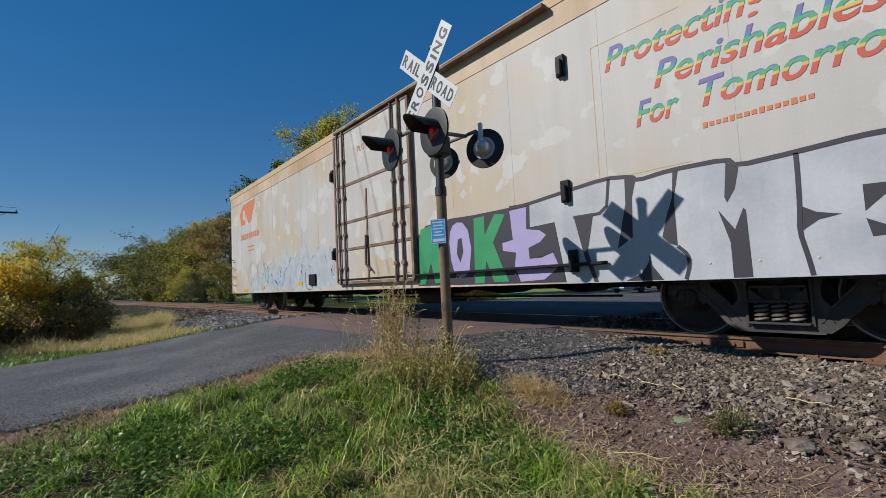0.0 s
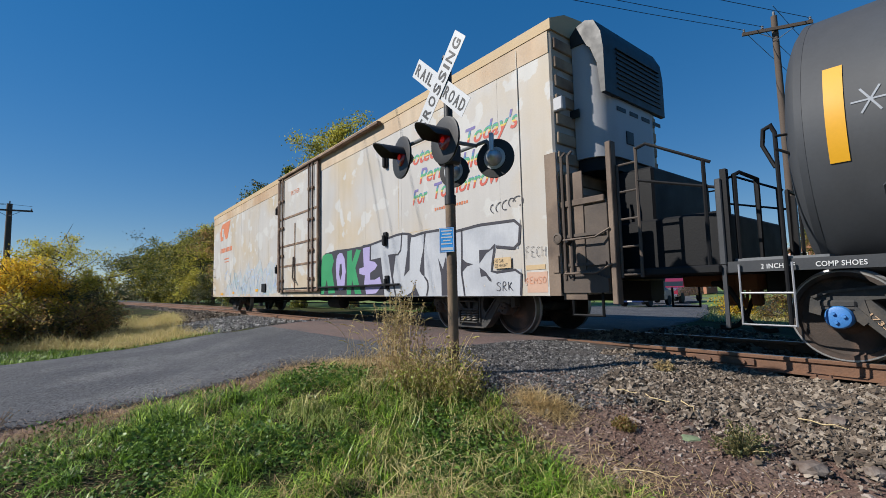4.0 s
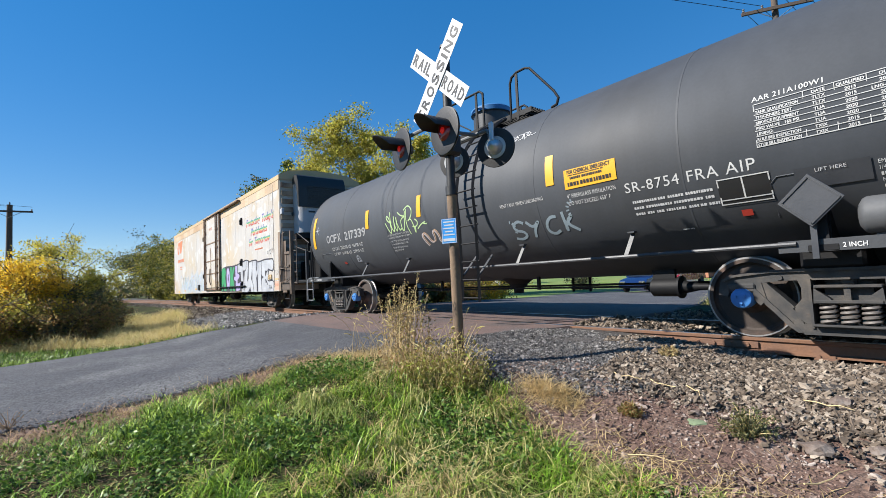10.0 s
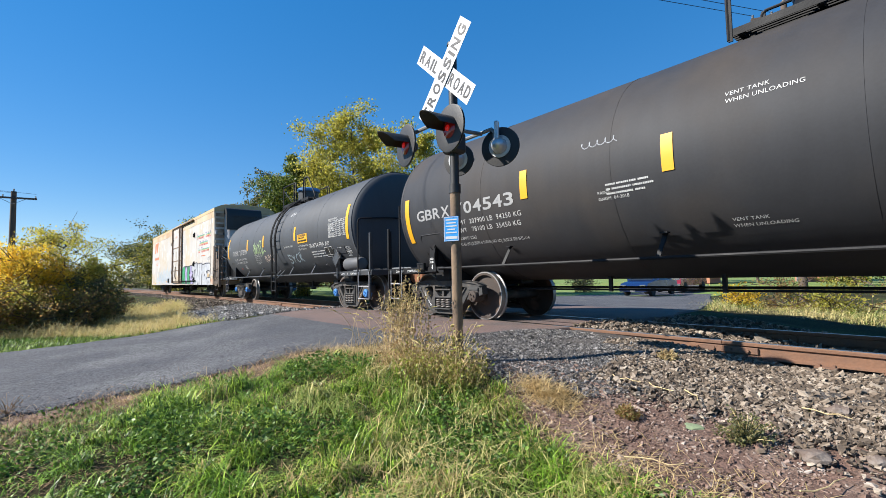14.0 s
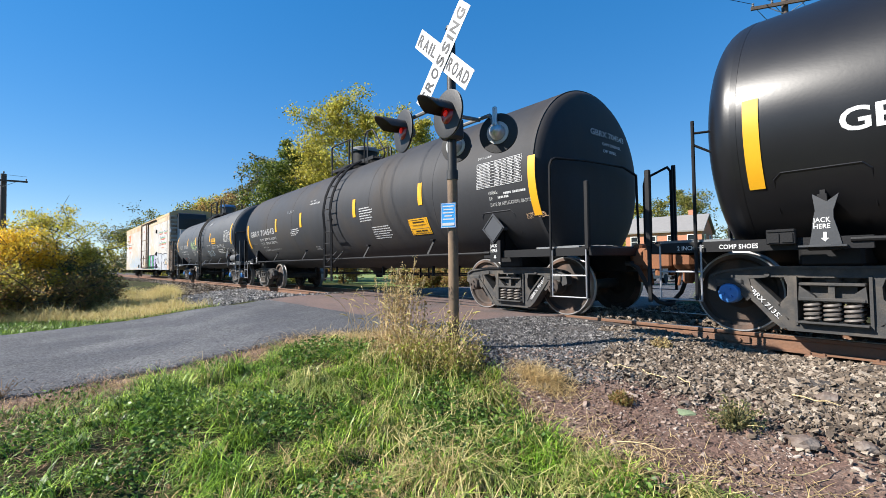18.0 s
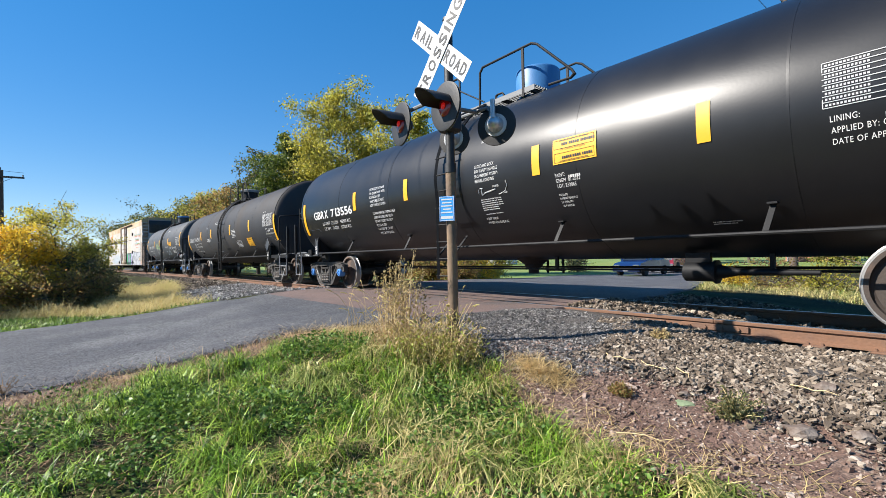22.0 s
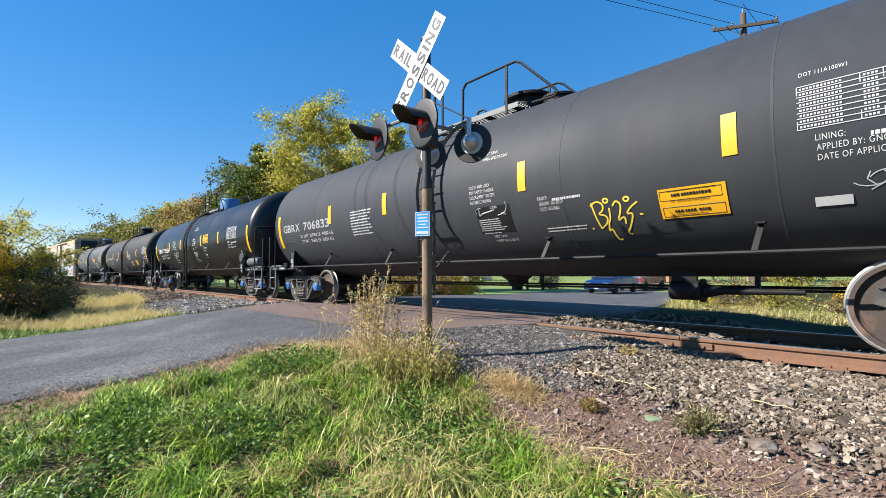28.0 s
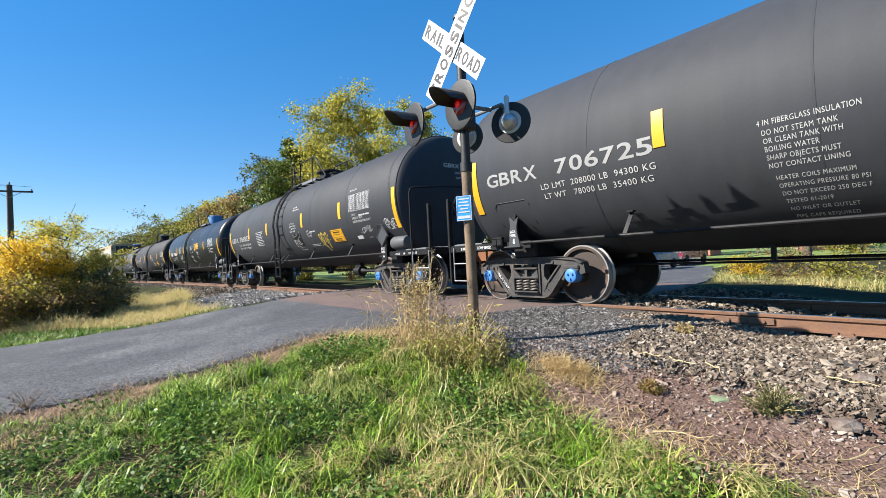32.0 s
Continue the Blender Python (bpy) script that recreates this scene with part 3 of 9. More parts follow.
def side_frame_mesh():
    """Cast truck side frame, in the x-z plane, axles at x = -0.889 and 0.889: an arched top chord, slanting legs with a
    window behind each, and a lower chord under the springs."""
    s = Shape()

    def plate(poly, depth, y=0.0):
        s.prism(poly, (0, y, 0), (1, 0, 0), (0, 0, 1), depth)

    plate([(-1.12, 0.5), (-1.1, 0.64), (-0.98, 0.7), (-0.6, 0.742), (0.6, 0.742), (0.98, 0.7), (1.1, 0.64), (1.12, 0.5),
           (1.03, 0.47), (1.0, 0.585), (0.76, 0.615), (0.5, 0.64), (-0.5, 0.64), (-0.76, 0.615), (-1.0, 0.585), (-1.03, 0.47)], 0.13)
    plate([(-1.09, 0.655), (-0.97, 0.712), (-0.6, 0.755), (0.6, 0.755), (0.97, 0.712), (1.09, 0.655), (1.06, 0.64), (0.95, 0.688), (0.6, 0.728), (-0.6, 0.728), (-0.95, 0.688), (-1.06, 0.64)], 0.19)
    for sx in (-1, 1):
        def side(poly, depth, y=0.0):
            plate([(sx * x, z) for x, z in poly], depth, y)
        side([(0.7, 0.63), (0.79, 0.62), (0.78, 0.44), (0.72, 0.38), (0.66, 0.44)], 0.14)                                # inner pedestal jaw
        side([(0.84, 0.62), (0.66, 0.63), (0.44, 0.38), (0.36, 0.24), (0.25, 0.11), (0.4, 0.105), (0.5, 0.19), (0.74, 0.45)], 0.12)   # slanting leg
        side([(0.83, 0.6), (0.80, 0.61), (0.37, 0.115), (0.41, 0.11), (0.5, 0.185)], 0.17)                              # its rims
        side([(0.68, 0.62), (0.645, 0.615), (0.42, 0.37), (0.44, 0.35)], 0.165)
        side([(0.27, 0.65), (0.385, 0.65), (0.355, 0.56), (0.36, 0.45), (0.43, 0.36), (0.36, 0.22), (0.27, 0.16)], 0.15)   # column
        side([(0.27, 0.65), (0.295, 0.65), (0.295, 0.16), (0.27, 0.16)], 0.2)
        s.box((sx * 0.889, 0, 0.585), (0.27, 0.19, 0.07), bevel=0.02)
        s.lathe((sx * 0.53, -0.07, 0.67), (0, -1, 0), [(0, 0.03), (0.012, 0.026)], 10)
        s.lathe((sx * 0.4, -0.065, 0.2), (0, -1, 0), [(0, 0.045), (0.01, 0.04)], 12)
    plate([(-0.45, 0.2), (0.45, 0.2), (0.36, 0.095), (-0.36, 0.095)], 0.16)
    s.box((0, -0.02, 0.195), (0.54, 0.27, 0.022), bevel=0.005)      # spring seat
    return s.mesh("side_frame", CAST, 25)


def spring_mesh():
    s = Shape()
    pts = [(0.058 * math.cos(a), 0.058 * math.sin(a), 0.2 * a / (2 * math.pi * 4.5)) for a in np.linspace(0, 2 * math.pi * 4.5, 60)]
    s.pipe(pts, 0.016, 5)
    return s.mesh("spring", SPRING, 60)


SIDE_FRAME, SPRING_ME = side_frame_mesh(), spring_mesh()
WHEELS = {"blue": wheelset_meshes(CAP_BLUE), "rust": wheelset_meshes(WHEEL)}
BOLSTER = Shape().box((0, 0, 0), (0.4, 1.9, 0.22), bevel=0.03)
for sd in (-1, 1):      # ends in the frame windows: top plate, ribs, lower plate, wedges
    BOLSTER.box((0, sd * 1.0, 0.015), (0.5, 0.24, 0.03), bevel=0.008).box((0, sd * 1.0, -0.135), (0.5, 0.24, 0.035), bevel=0.008)
    BOLSTER.box((0, sd * 1.06, -0.06), (0.05, 0.08, 0.13)).box((0, sd * 0.98, -0.06), (0.36, 0.1, 0.14))
    for e in (-1, 1):
        BOLSTER.prism([(e * 0.25, 0.0), (e * 0.13, -0.1), (e * 0.1, -0.15), (e * 0.26, -0.15)], (0, sd * 1.0, 0), (1, 0, 0), (0, 0, 1), 0.22)
    BOLSTER.box((0, sd * 0.97, 0.07), (0.12, 0.1, 0.09), bevel=0.02)
BOLSTER = BOLSTER.mesh("bolster", CAST, 25)
ADAPTER = Shape().box((0, 0, 0), (0.26, 0.17, 0.07), bevel=0.015).lathe((0, -0.09, -0.1), (0, 1, 0), [(0, 0.105), (0.18, 0.105)], 20).mesh("bearing_adapter", CAST, 30)
SHOE = Shape().prism([(-0.04, -0.17), (0.03, -0.17), (0.06, 0), (0.03, 0.17), (-0.04, 0.17)], (0, 0, 0), (1, 0, 0), (0, 0, 1), 0.09).mesh("brake_shoe", CAST, 25)
wheelsets = []                 # (wheelset, x on its car): turned in motions()


def add_truck(car, xc, caps):
    for side in (-1, 1):
        f = part("side_frame", SIDE_FRAME, CAST, car, m=pose(xc, side * 1.0, 0))
        for k in (-1, 0, 1):
            part("spring", SPRING_ME, SPRING, f, m=pose(k * 0.155, -0.07, 0.205))
            part("spring", SPRING_ME, SPRING, f, m=pose(k * 0.155, 0.07, 0.205))
        for sx in (-1, 1):
            part("bearing_adapter", ADAPTER, CAST, f, m=pose(sx * 0.889, 0, 0.555))
    part("bolster", BOLSTER, CAST, car, m=pose(xc, 0, 0.56))
    for sx in (-1, 1):
        meshes = WHEELS[caps]
        ws = part("wheelset", meshes[0], CAST, car, m=pose(xc + sx * 0.889, 0, R_WHEEL))
        wheelsets.append((ws, xc + sx * 0.889))
        for m in (pose(0, 0, 0), pose(0, 0, 0, 0, 0, 180)):
            part("wheel", meshes[1], WHEEL, ws, m=m)
            part("tread", meshes[2], TREAD, ws, "bright worn tread and flange", m=m)
            part("bearing_cap", meshes[3], CAP_BLUE, ws, m=m)
        for side in (-1, 1):
            part("brake_shoe", SHOE, CAST, car, m=pose(xc + sx * (0.889 - R_WHEEL - 0.06), side * 0.74, 0.42, 0, 0, 0 if sx > 0 else 180))


def coupler_mesh():
    s = Shape()
    s.box((0.25, 0, 0.86), (0.5, 0.17, 0.2), bevel=0.03)
    s.box((0.62, 0, 0.87), (0.34, 0.36, 0.32), bevel=0.07)
    s.box((0.6, 0, 0.64), (0.12, 0.14, 0.26), bevel=0.03)
    s.box((0.56, 0, 1.04), (0.14, 0.22, 0.12), bevel=0.03)
    s.prism([(0.7, -0.2), (0.95, -0.22), (1.0, -0.1), (0.86, -0.06), (0.84, 0.02), (0.7, 0.04)], (0, 0, 0.86), (1, 0, 0), (0, 1, 0), 0.28)
    s.box((0.86, 0.14, 0.86), (0.2, 0.12, 0.25), bevel=0.04)
    s.lathe((0.9, -0.14, 0.62), (0, 0, 1), [(0, 0.05), (0.48, 0.05)], 10)
    s.pipe([(0.7, 0, 0.75), (0.72, 0.02, 0.55), (0.74, 0.0, 0.48)], 0.02, 6)
    return s.mesh("coupler", CAST_RUST, 30)


def air_hose_mesh():
    s = Shape()
    s.pipe([(0.5, -0.25, 0.8), (0.66, -0.3, 0.74), (0.76, -0.3, 0.56), (0.82, -0.26, 0.36), (0.9, -0.18, 0.24), (1.0, -0.1, 0.2), (1.08, -0.05, 0.22)], 0.03, 8)
    s.lathe((0.45, -0.25, 0.8), (1, 0, 0), [(0, 0.035), (0.12, 0.035)], 8)
    return s.mesh("air_hose", RUBBER, 50)


COUPLER, HOSE = coupler_mesh(), air_hose_mesh()


# ---- tank cars ----
TANK_R, TANK_Z = 1.5, 2.24


def seat(z):
    """Markings were set out on a drum of radius 1.38 at 2.37: carry a height over to the shell, with the shift along it."""
    y0 = YC - math.sqrt(max(0.05, 1.38 ** 2 - (z - 2.37) ** 2))
    k = 0.97
    for _ in range(6):
        z1 = 0.82 + (z - 0.82) * k
        k = (YC - math.sqrt(max(0.05, TANK_R ** 2 - (z1 - TANK_Z) ** 2))) / y0
    return z1, (1 - k) * 2.3


def wrap(vs, x0, z0, r):
    """Flat (x, y) to the near side of the tank: x along it, y up its girth from the height z0."""
    z0, dx = seat(z0)
    x0 += dx
    a0 = math.asin(max(-1, min(1, (z0 - TANK_Z) / TANK_R)))
    return [(x0 + x, -r * math.cos(a0 + y / r), TANK_Z + r * math.sin(a0 + y / r)) for x, y in vs]


def banded(vs, fs, levels):
    bm = bmesh.new()
    pts = [bm.verts.new((a, b, 0)) for a, b in vs]
    for f in fs:
        try:
            bm.faces.new([pts[q] for q in f])
        except ValueError:
            pass
    for level in levels:
        bmesh.ops.bisect_plane(bm, geom=bm.verts[:] + bm.edges[:] + bm.faces[:], plane_co=(0, level, 0), plane_no=(0, 1, 0))
    bm.verts.index_update()
    out = [(v.co.x, v.co.y) for v in bm.verts], [tuple(v.index for v in f.verts) for f in bm.faces]
    bm.free()
    return out


def tank_text(car, text, x0, z0, size, material=None, squeeze=1.0, spacing=1.05, bold=0.0, name="lettering", width=0.0, lift=0.0038):
    vs, fs = lettering(text, size, squeeze, spacing, bold=bold)
    lo, hi = min(a for a, _ in vs), max(a for a, _ in vs)
    k = width / (hi - lo) if width else 1.0
    vs = [((a - lo) * k, b) for a, b in vs]
    if size > 0.15:      # cut tall letters into level bands, so that they follow the curve
        vs, fs = banded(vs, fs, [size * q for q in (0.12, 0.24, 0.36, 0.48, 0.6)])
    return part(name, Shape().add(wrap(vs, x0, z0, TANK_R + lift), fs), material or WHITE, car, smooth=0)


def tank_patch(car, name, x0, x1, z0, z1, material, label="", lift=0.0095, arc=None):
    """A painted or stuck-on sheet on the near side of the tank."""
    r = TANK_R + lift
    (z0, dx), (z1, _) = seat(z0), seat(z1)
    x0, x1 = x0 + dx, x1 + dx
    a0, a1 = (math.asin((z - TANK_Z) / TANK_R) for z in (z0, z1))
    n = max(2, int((a1 - a0) * 12) + 1)
    s = Shape()
    vs = [(x, -q * math.cos(a0 + (a1 - a0) * i / n), TANK_Z + q * math.sin(a0 + (a1 - a0) * i / n)) for q in (r, r - 0.004) for x in (x0, x1) for i in range(n + 1)]
    k = n + 1
    s.add(vs, [(i, i + 1, k + i + 1, k + i) for i in range(n)] + [(i, i + 1, 2 * k + i + 1, 2 * k + i) for i in range(n)] + [(k + i, k + i + 1, 3 * k + i + 1, 3 * k + i) for i in range(n)])
    return part(name, s, material, car, label, smooth=40)


def tank_bars(car, x0, z0, widths, height, pitch, material=None, name="lettering", lift=0.0045):
    """Lines of writing too small to read, as bars."""
    s = Shape()
    tick = random.Random(len(widths))
    for i, words in enumerate(widths):
        x = x0
        for w in words:
            q, end = x - x0, x - x0 + w
            while q < end:
                c = height * tick.uniform(0.35, 0.75)
                s.add(wrap([(q, -i * pitch), (q + c, -i * pitch), (q + c, height * 0.8 - i * pitch), (q, height * 0.8 - i * pitch)], x0, z0, TANK_R + lift), [(0, 1, 2, 3)])
                q += c + height * 0.18
            x += w + height * 0.7
    return part(name, s, material or DIM_WHITE, car, smooth=0)


def random_words(rng, lines, width, height):
    out = []
    for _ in range(lines):
        row, total, want = [], 0, width * rng.uniform(0.75, 1.0)
        while total < want:
            w = rng.uniform(1.5, 4.5) * height
            row.append(w)
            total += w + height * 0.7
        out.append(row)
    return out


def tank_car(label, paint, half_tank, half_car, bolster, caps, steel, top_cover, x_at, lx=0.0, round_head=False, right_half=0.0):
    car = thing("tank_car", label, "tank car", (x_at, YC, 0), "cars of the freight train")
    # shell: heads with a rounded knuckle
    head = [(0.24, 0.0), (0.235, 0.45), (0.22, 0.8), (0.185, 1.06), (0.14, 1.22), (0.09, 1.315), (0.04, 1.365), (0.0, 1.38)]
    head = [(h, r * TANK_R / 1.38) for h, r in head]
    if round_head:
        half_tank -= 0.12
        head = [(0.46 * abs(math.cos(a)) ** 0.75, TANK_R * math.sin(a) ** 0.75) for a in np.linspace(0, math.pi / 2, 18)]
    left = [(-half_tank - h, r) for h, r in head]
    half_right = right_half or half_tank
    right = [(half_right + h, r) for h, r in reversed(head)]
    part("shell", Shape().lathe((0, 0, TANK_Z), (1, 0, 0), left + right, 72), paint, car, smooth=40)
    for x in np.linspace(-half_tank, half_right, 7):
        w = 0.012 if -half_tank + 0.1 < x < half_right - 0.1 else 0.03
        part("jacket_band", Shape().lathe((x, 0, TANK_Z), (1, 0, 0), [(-w, TANK_R - 0.01), (-w, TANK_R + 0.003), (w, TANK_R + 0.003), (w, TANK_R - 0.01)], 72, caps=False), paint, car, smooth=30)
    # stub sills, end platforms, saddles
    for e in (-1, 1):
        sill = Shape().box((e * (half_car - 1.9), 0, 0.84), (2.9, 0.36, 0.34), bevel=0.02)
        part("stub_sill", sill, BLACK_STEEL, car)
        saddle = Shape()
        saddle.prism([(-1.25, 1.0), (1.25, 1.0), (1.22, 1.75), (0.9, 1.35), (0.45, 1.12), (-0.45, 1.12), (-0.9, 1.35), (-1.22, 1.75)], (e * bolster, 0, 0), (0, 1, 0), (0, 0, 1), 0.1)
        saddle.box((e * bolster, 0, 0.88), (0.5, 2.2, 0.26), bevel=0.03)
        for sd in (-1, 1):
            saddle.prism([(-0.05, 0.92), (0.05, 0.92), (0.035, 1.44), (-0.035, 1.44)], (e * bolster, sd * 1.3, 0), (1, 0, 0), (0, 0, 1), 0.06)
            saddle.prism([(-1.33, 0.95), (-1.05, 0.95), (-1.05, 1.6), (-1.3, 1.48)] if sd < 0 else [(1.33, 0.95), (1.05, 0.95), (1.05, 1.6), (1.3, 1.48)], (e * bolster, 0, 0), (0, 1, 0), (0, 0, 1), 0.04)
            saddle.box((e * bolster, sd * 1.31, 0.95), (0.26, 0.1, 0.09), bevel=0.02)
        part("saddle", saddle, BLACK_STEEL, car)
        for sd in (-1, 1):      # welded edge of the pad where the saddle meets the tank
            ring = [(-0.36, 1.3), (-0.36, 1.62), (-0.3, 1.68), (0.3, 1.68), (0.36, 1.62), (0.36, 1.3)]
            seam = [(e * bolster + dx, sd * math.sqrt(TANK_R ** 2 - (z - TANK_Z) ** 2), z) for dx, z in ring]
            part("saddle_pad", Shape().pipe(seam, 0.008, 5), paint, car)
        x_in, x_out = bolster - 0.35, bolster + (1.67 if e > 0 else 1.62)
        for sd in (-1, 1):
            part("side_sill", Shape().beam((e * x_in, sd * 1.33, 0.975), (e * x_out, sd * 1.33, 0.975), 0.05, 0.115), steel, car)
            part("side_walkway", Shape().box((e * (bolster + 1.15), sd * 1.14, 1.045), (0.75, 0.4, 0.025)), SIGNAL_GREY, car)
        part("end_sill", Shape().box((e * (x_out + 0.035), 0, 0.975), (0.06, 2.7, 0.13), bevel=0.01), steel, car)
        part("end_platform", Shape().box((e * (x_out - 0.28), 0, 1.045), (0.56, 2.55, 0.02)), steel, car)
        grip = Shape()          # walkway grating bars
        for i in range(14):
            grip.box((e * (x_out - 0.28), -1.25 + i * 0.19, 1.06), (0.54, 0.02, 0.012))
        part("grating", grip, SIGNAL_GREY, car)
        # handrails round the end
        for sd in (-1, 1):
            if e > 0:
                h0, hp = bolster + 1.09, bolster + 1.66
                if bolster < 6:
                    h0, hp = bolster + 1.14, bolster + 1.66
                pts = [(h0, sd * 1.4, 0.34), (h0, sd * 1.4, 2.24), (h0 + 0.03, sd * 1.39, 2.33), (h0 + 0.06, sd * 1.34, 2.36)]
                # the near rail runs across the end to the far side, the other one stops at its post
                pts += [(h0 + 0.09, -0.6, 2.42), (h0 + 0.1, 0.5, 2.46), (h0 + 0.16, 0.82, 2.34), (h0 + 0.16, 0.86, 1.04)] if sd < 0 else [(hp - 0.1, 1.33, 2.5), (hp - 0.04, 1.31, 2.42), (hp - 0.04, 1.31, 1.04)]
                s0, s1, zl, zh = h0 + 0.02, hp, 0.335, 0.64
            else:
                h0, hp = bolster + 1.1, bolster + 1.66
                pts = [(-h0, sd * 1.4, 0.38), (-h0, sd * 1.4, 2.4)]
                for za, zb in ((2.26, 2.26), (2.13, 1.97)):      # stays to the tank
                    part("rail_stay", Shape().pipe([(-h0, sd * 1.4, za), (-h0 + 0.25, sd * 1.29, zb)], 0.014, 6), BLACK_STEEL, car)
                if bolster < 6:
                    pts = [(-h0, sd * 1.38, 0.38), (-h0, sd * 1.38, 2.3), (-h0 - 0.03, sd * 1.38, 2.38), (-h0 - 0.1, sd * 1.36, 2.36), (-h0 - 0.12, sd * 1.35, 2.2), (-h0 - 0.02, sd * 1.37, 1.95)]
                s0, s1, zl, zh = -bolster - 1.05, -bolster - 1.51, 0.38, 0.7
            part("handrail", Shape().pipe(pts, 0.02, 8), BLACK_STEEL, car)
            tall = 2.52 if e > 0 and sd > 0 else 1.95
            part("corner_post", Shape().box((e * hp, sd * 1.34, (tall + 1.0) / 2), (0.065, 0.05, tall - 1.0), bevel=0.01).box((e * hp, sd * 1.3, (tall + 1.0) / 2), (0.02, 0.06, tall - 1.1)).box((e * hp, sd * 1.34, 0.68), (0.04, 0.03, 0.7)), steel, car)
            step = Shape()
            step.pipe([(s0, sd * 1.4, 1.0), (s0, sd * 1.4, zl), (s1, sd * 1.38, zl), (s1, sd * 1.38, 1.0)], 0.01, 6)
            step.pipe([(s0, sd * 1.4, zh), (s1, sd * 1.38, zh)], 0.011, 6)
            part("sill_step", step, BARE_METAL, car, "worn bare-metal steps")
        flip = pose(0, 0, 0) if e > 0 else pose(0, 0, 0, 0, 0, 180)
        part("coupler", COUPLER, CAST_RUST, car, m=pose(e * (half_car - 0.9), 0, 0) @ flip)
        part("air_hose", HOSE, RUBBER, car, m=pose(e * (half_car - 0.9), 0, 0) @ flip)
    # side pipe rail with its diagonal braces
    for sd in (-1, 1):
        part("side_pipe", Shape().pipe([(-bolster + 0.2, sd * 1.36, 1.0), (bolster - 0.2, sd * 1.36, 1.0)], 0.024, 8), steel, car)
        for x in (-bolster + 1.95, -bolster * 0.3, bolster * 0.3, bolster - 1.95):
            part("pipe_brace", Shape().beam((x - 0.02, sd * 1.37, 0.98), (x + 0.03, sd * 1.2, 1.32), 0.055, 0.012, up=(0, 1, 0)).box((x + 0.03, sd * 1.24, 1.31), (0.09, 0.08, 0.02)), steel, car)
    # ladder and top platform
    for sd in (-1, 1):
        for dx in (-0.21, 0.21):
            pts = [(lx + dx, sd * 1.6, 0.42), (lx + dx, sd * 1.6, 1.8), (lx + dx, sd * 1.64, TANK_Z)]
            pts += [(lx + dx, sd * (TANK_R + 0.13) * math.cos(a), TANK_Z + (TANK_R + 0.13) * math.sin(a)) for a in np.linspace(0.12, 1.12, 7)]
            part("ladder_stile", Shape().pipe(pts, 0.034, 4), BLACK_STEEL, car, smooth=0)
        hs = [(1.6, 0.48 + 0.31 * i) for i in range(6)]
        hs += [((TANK_R + 0.13) * math.cos(a), TANK_Z + (TANK_R + 0.13) * math.sin(a)) for a in np.linspace(0.05, 1.05, 6)]
        for y, z in hs:
            part("ladder_rung", Shape().pipe([(lx - 0.26, sd * y, z), (lx + 0.26, sd * y, z)], 0.014, 6), BLACK_STEEL, car)
        for dx in (-0.21, 0.21):
            part("ladder_brace", Shape().beam((lx + dx * 0.95, sd * 1.58, 0.86), (lx + dx * 0.95 + 0.04, sd * 1.28, 1.2), 0.045, 0.012, up=(0, 1, 0)), steel, car)
    zt = TANK_Z + TANK_R
    boxed = bolster < 6 or lx == 0.45           # two kinds of fittings on top
    metal = BLACK_STEEL if boxed else SIGNAL_GREY
    p0, p1 = (lx - 1.75, lx + 0.78) if boxed else (lx - 0.85, lx + 1.35)
    grate = part("top_platform", Shape().box(((p0 + p1) / 2, -0.66, zt - 0.015), (p1 - p0, 0.012, 0.09)), metal, car, "edge plate of the grated platform")
    part("platform_edge", Shape().box(((p0 + p1) / 2, 0.66, zt - 0.015), (p1 - p0, 0.012, 0.09)), metal, car)
    slat = Shape().box((0, 0, 0), (p1 - p0, 0.03, 0.03)).mesh("slat", metal, 0)
    for i in range(7):
        for sd in (-1, 1):
            part("slat", slat, metal, grate, m=pose((p0 + p1) / 2, sd * (0.62 - 0.062 * i), zt + 0.012))
    beam = Shape().box((0, 0, 0), (0.05, 1.3, 0.06)).mesh("bearer", BLACK_STEEL, 0)
    for u in (0.05, 0.35, 0.65, 0.95):
        part("bearer", beam, BLACK_STEEL, grate, m=pose(p0 + (p1 - p0) * u, 0, zt - 0.035))
    hi = zt + 0.75
    for sd in (-1, 1):
        y = sd * 0.66

        def rail(name, pts, r=0.022):
            part(name, Shape().pipe([(lx + x, y, z) for x, z in pts], r, 8), BLACK_STEEL, car)

        def upright(x):
            part("railing_post", Shape().box((lx + x, y, (hi + zt) / 2 - 0.06), (0.05, 0.025, hi - zt + 0.12)), BLACK_STEEL, car)
        if boxed:
            rail("top_railing", [(-1.74, zt - 0.1), (-1.74, hi - 0.05), (-1.69, hi), (-0.5, hi), (-0.41, hi - 0.07), (-0.4, zt - 0.1)])
            rail("mid_rail", [(-1.74, hi - 0.1), (-0.8, zt + 0.05)], 0.014)
            upright(-0.6)
            upright(-1.72)
            if sd < 0:
                rail("top_railing", [(0.3, zt - 0.1), (0.31, hi - 0.16), (0.36, hi - 0.05), (0.48, hi), (0.68, hi), (0.78, hi - 0.04), (1.27, zt + 0.12), (1.35, zt - 0.02), (1.31, zt - 0.12), (1.2, zt - 0.14)])
                upright(0.47)
        else:
            rail("top_railing", [(-0.83, zt - 0.1), (-0.83, hi - 0.04), (-0.78, hi), (-0.63, hi), (-0.58, hi - 0.06), (-0.58, zt - 0.1)])
            upright(-0.82)
            rail("mid_rail", [(-0.83, hi - 0.12), (0.12, zt + 0.06)], 0.014)
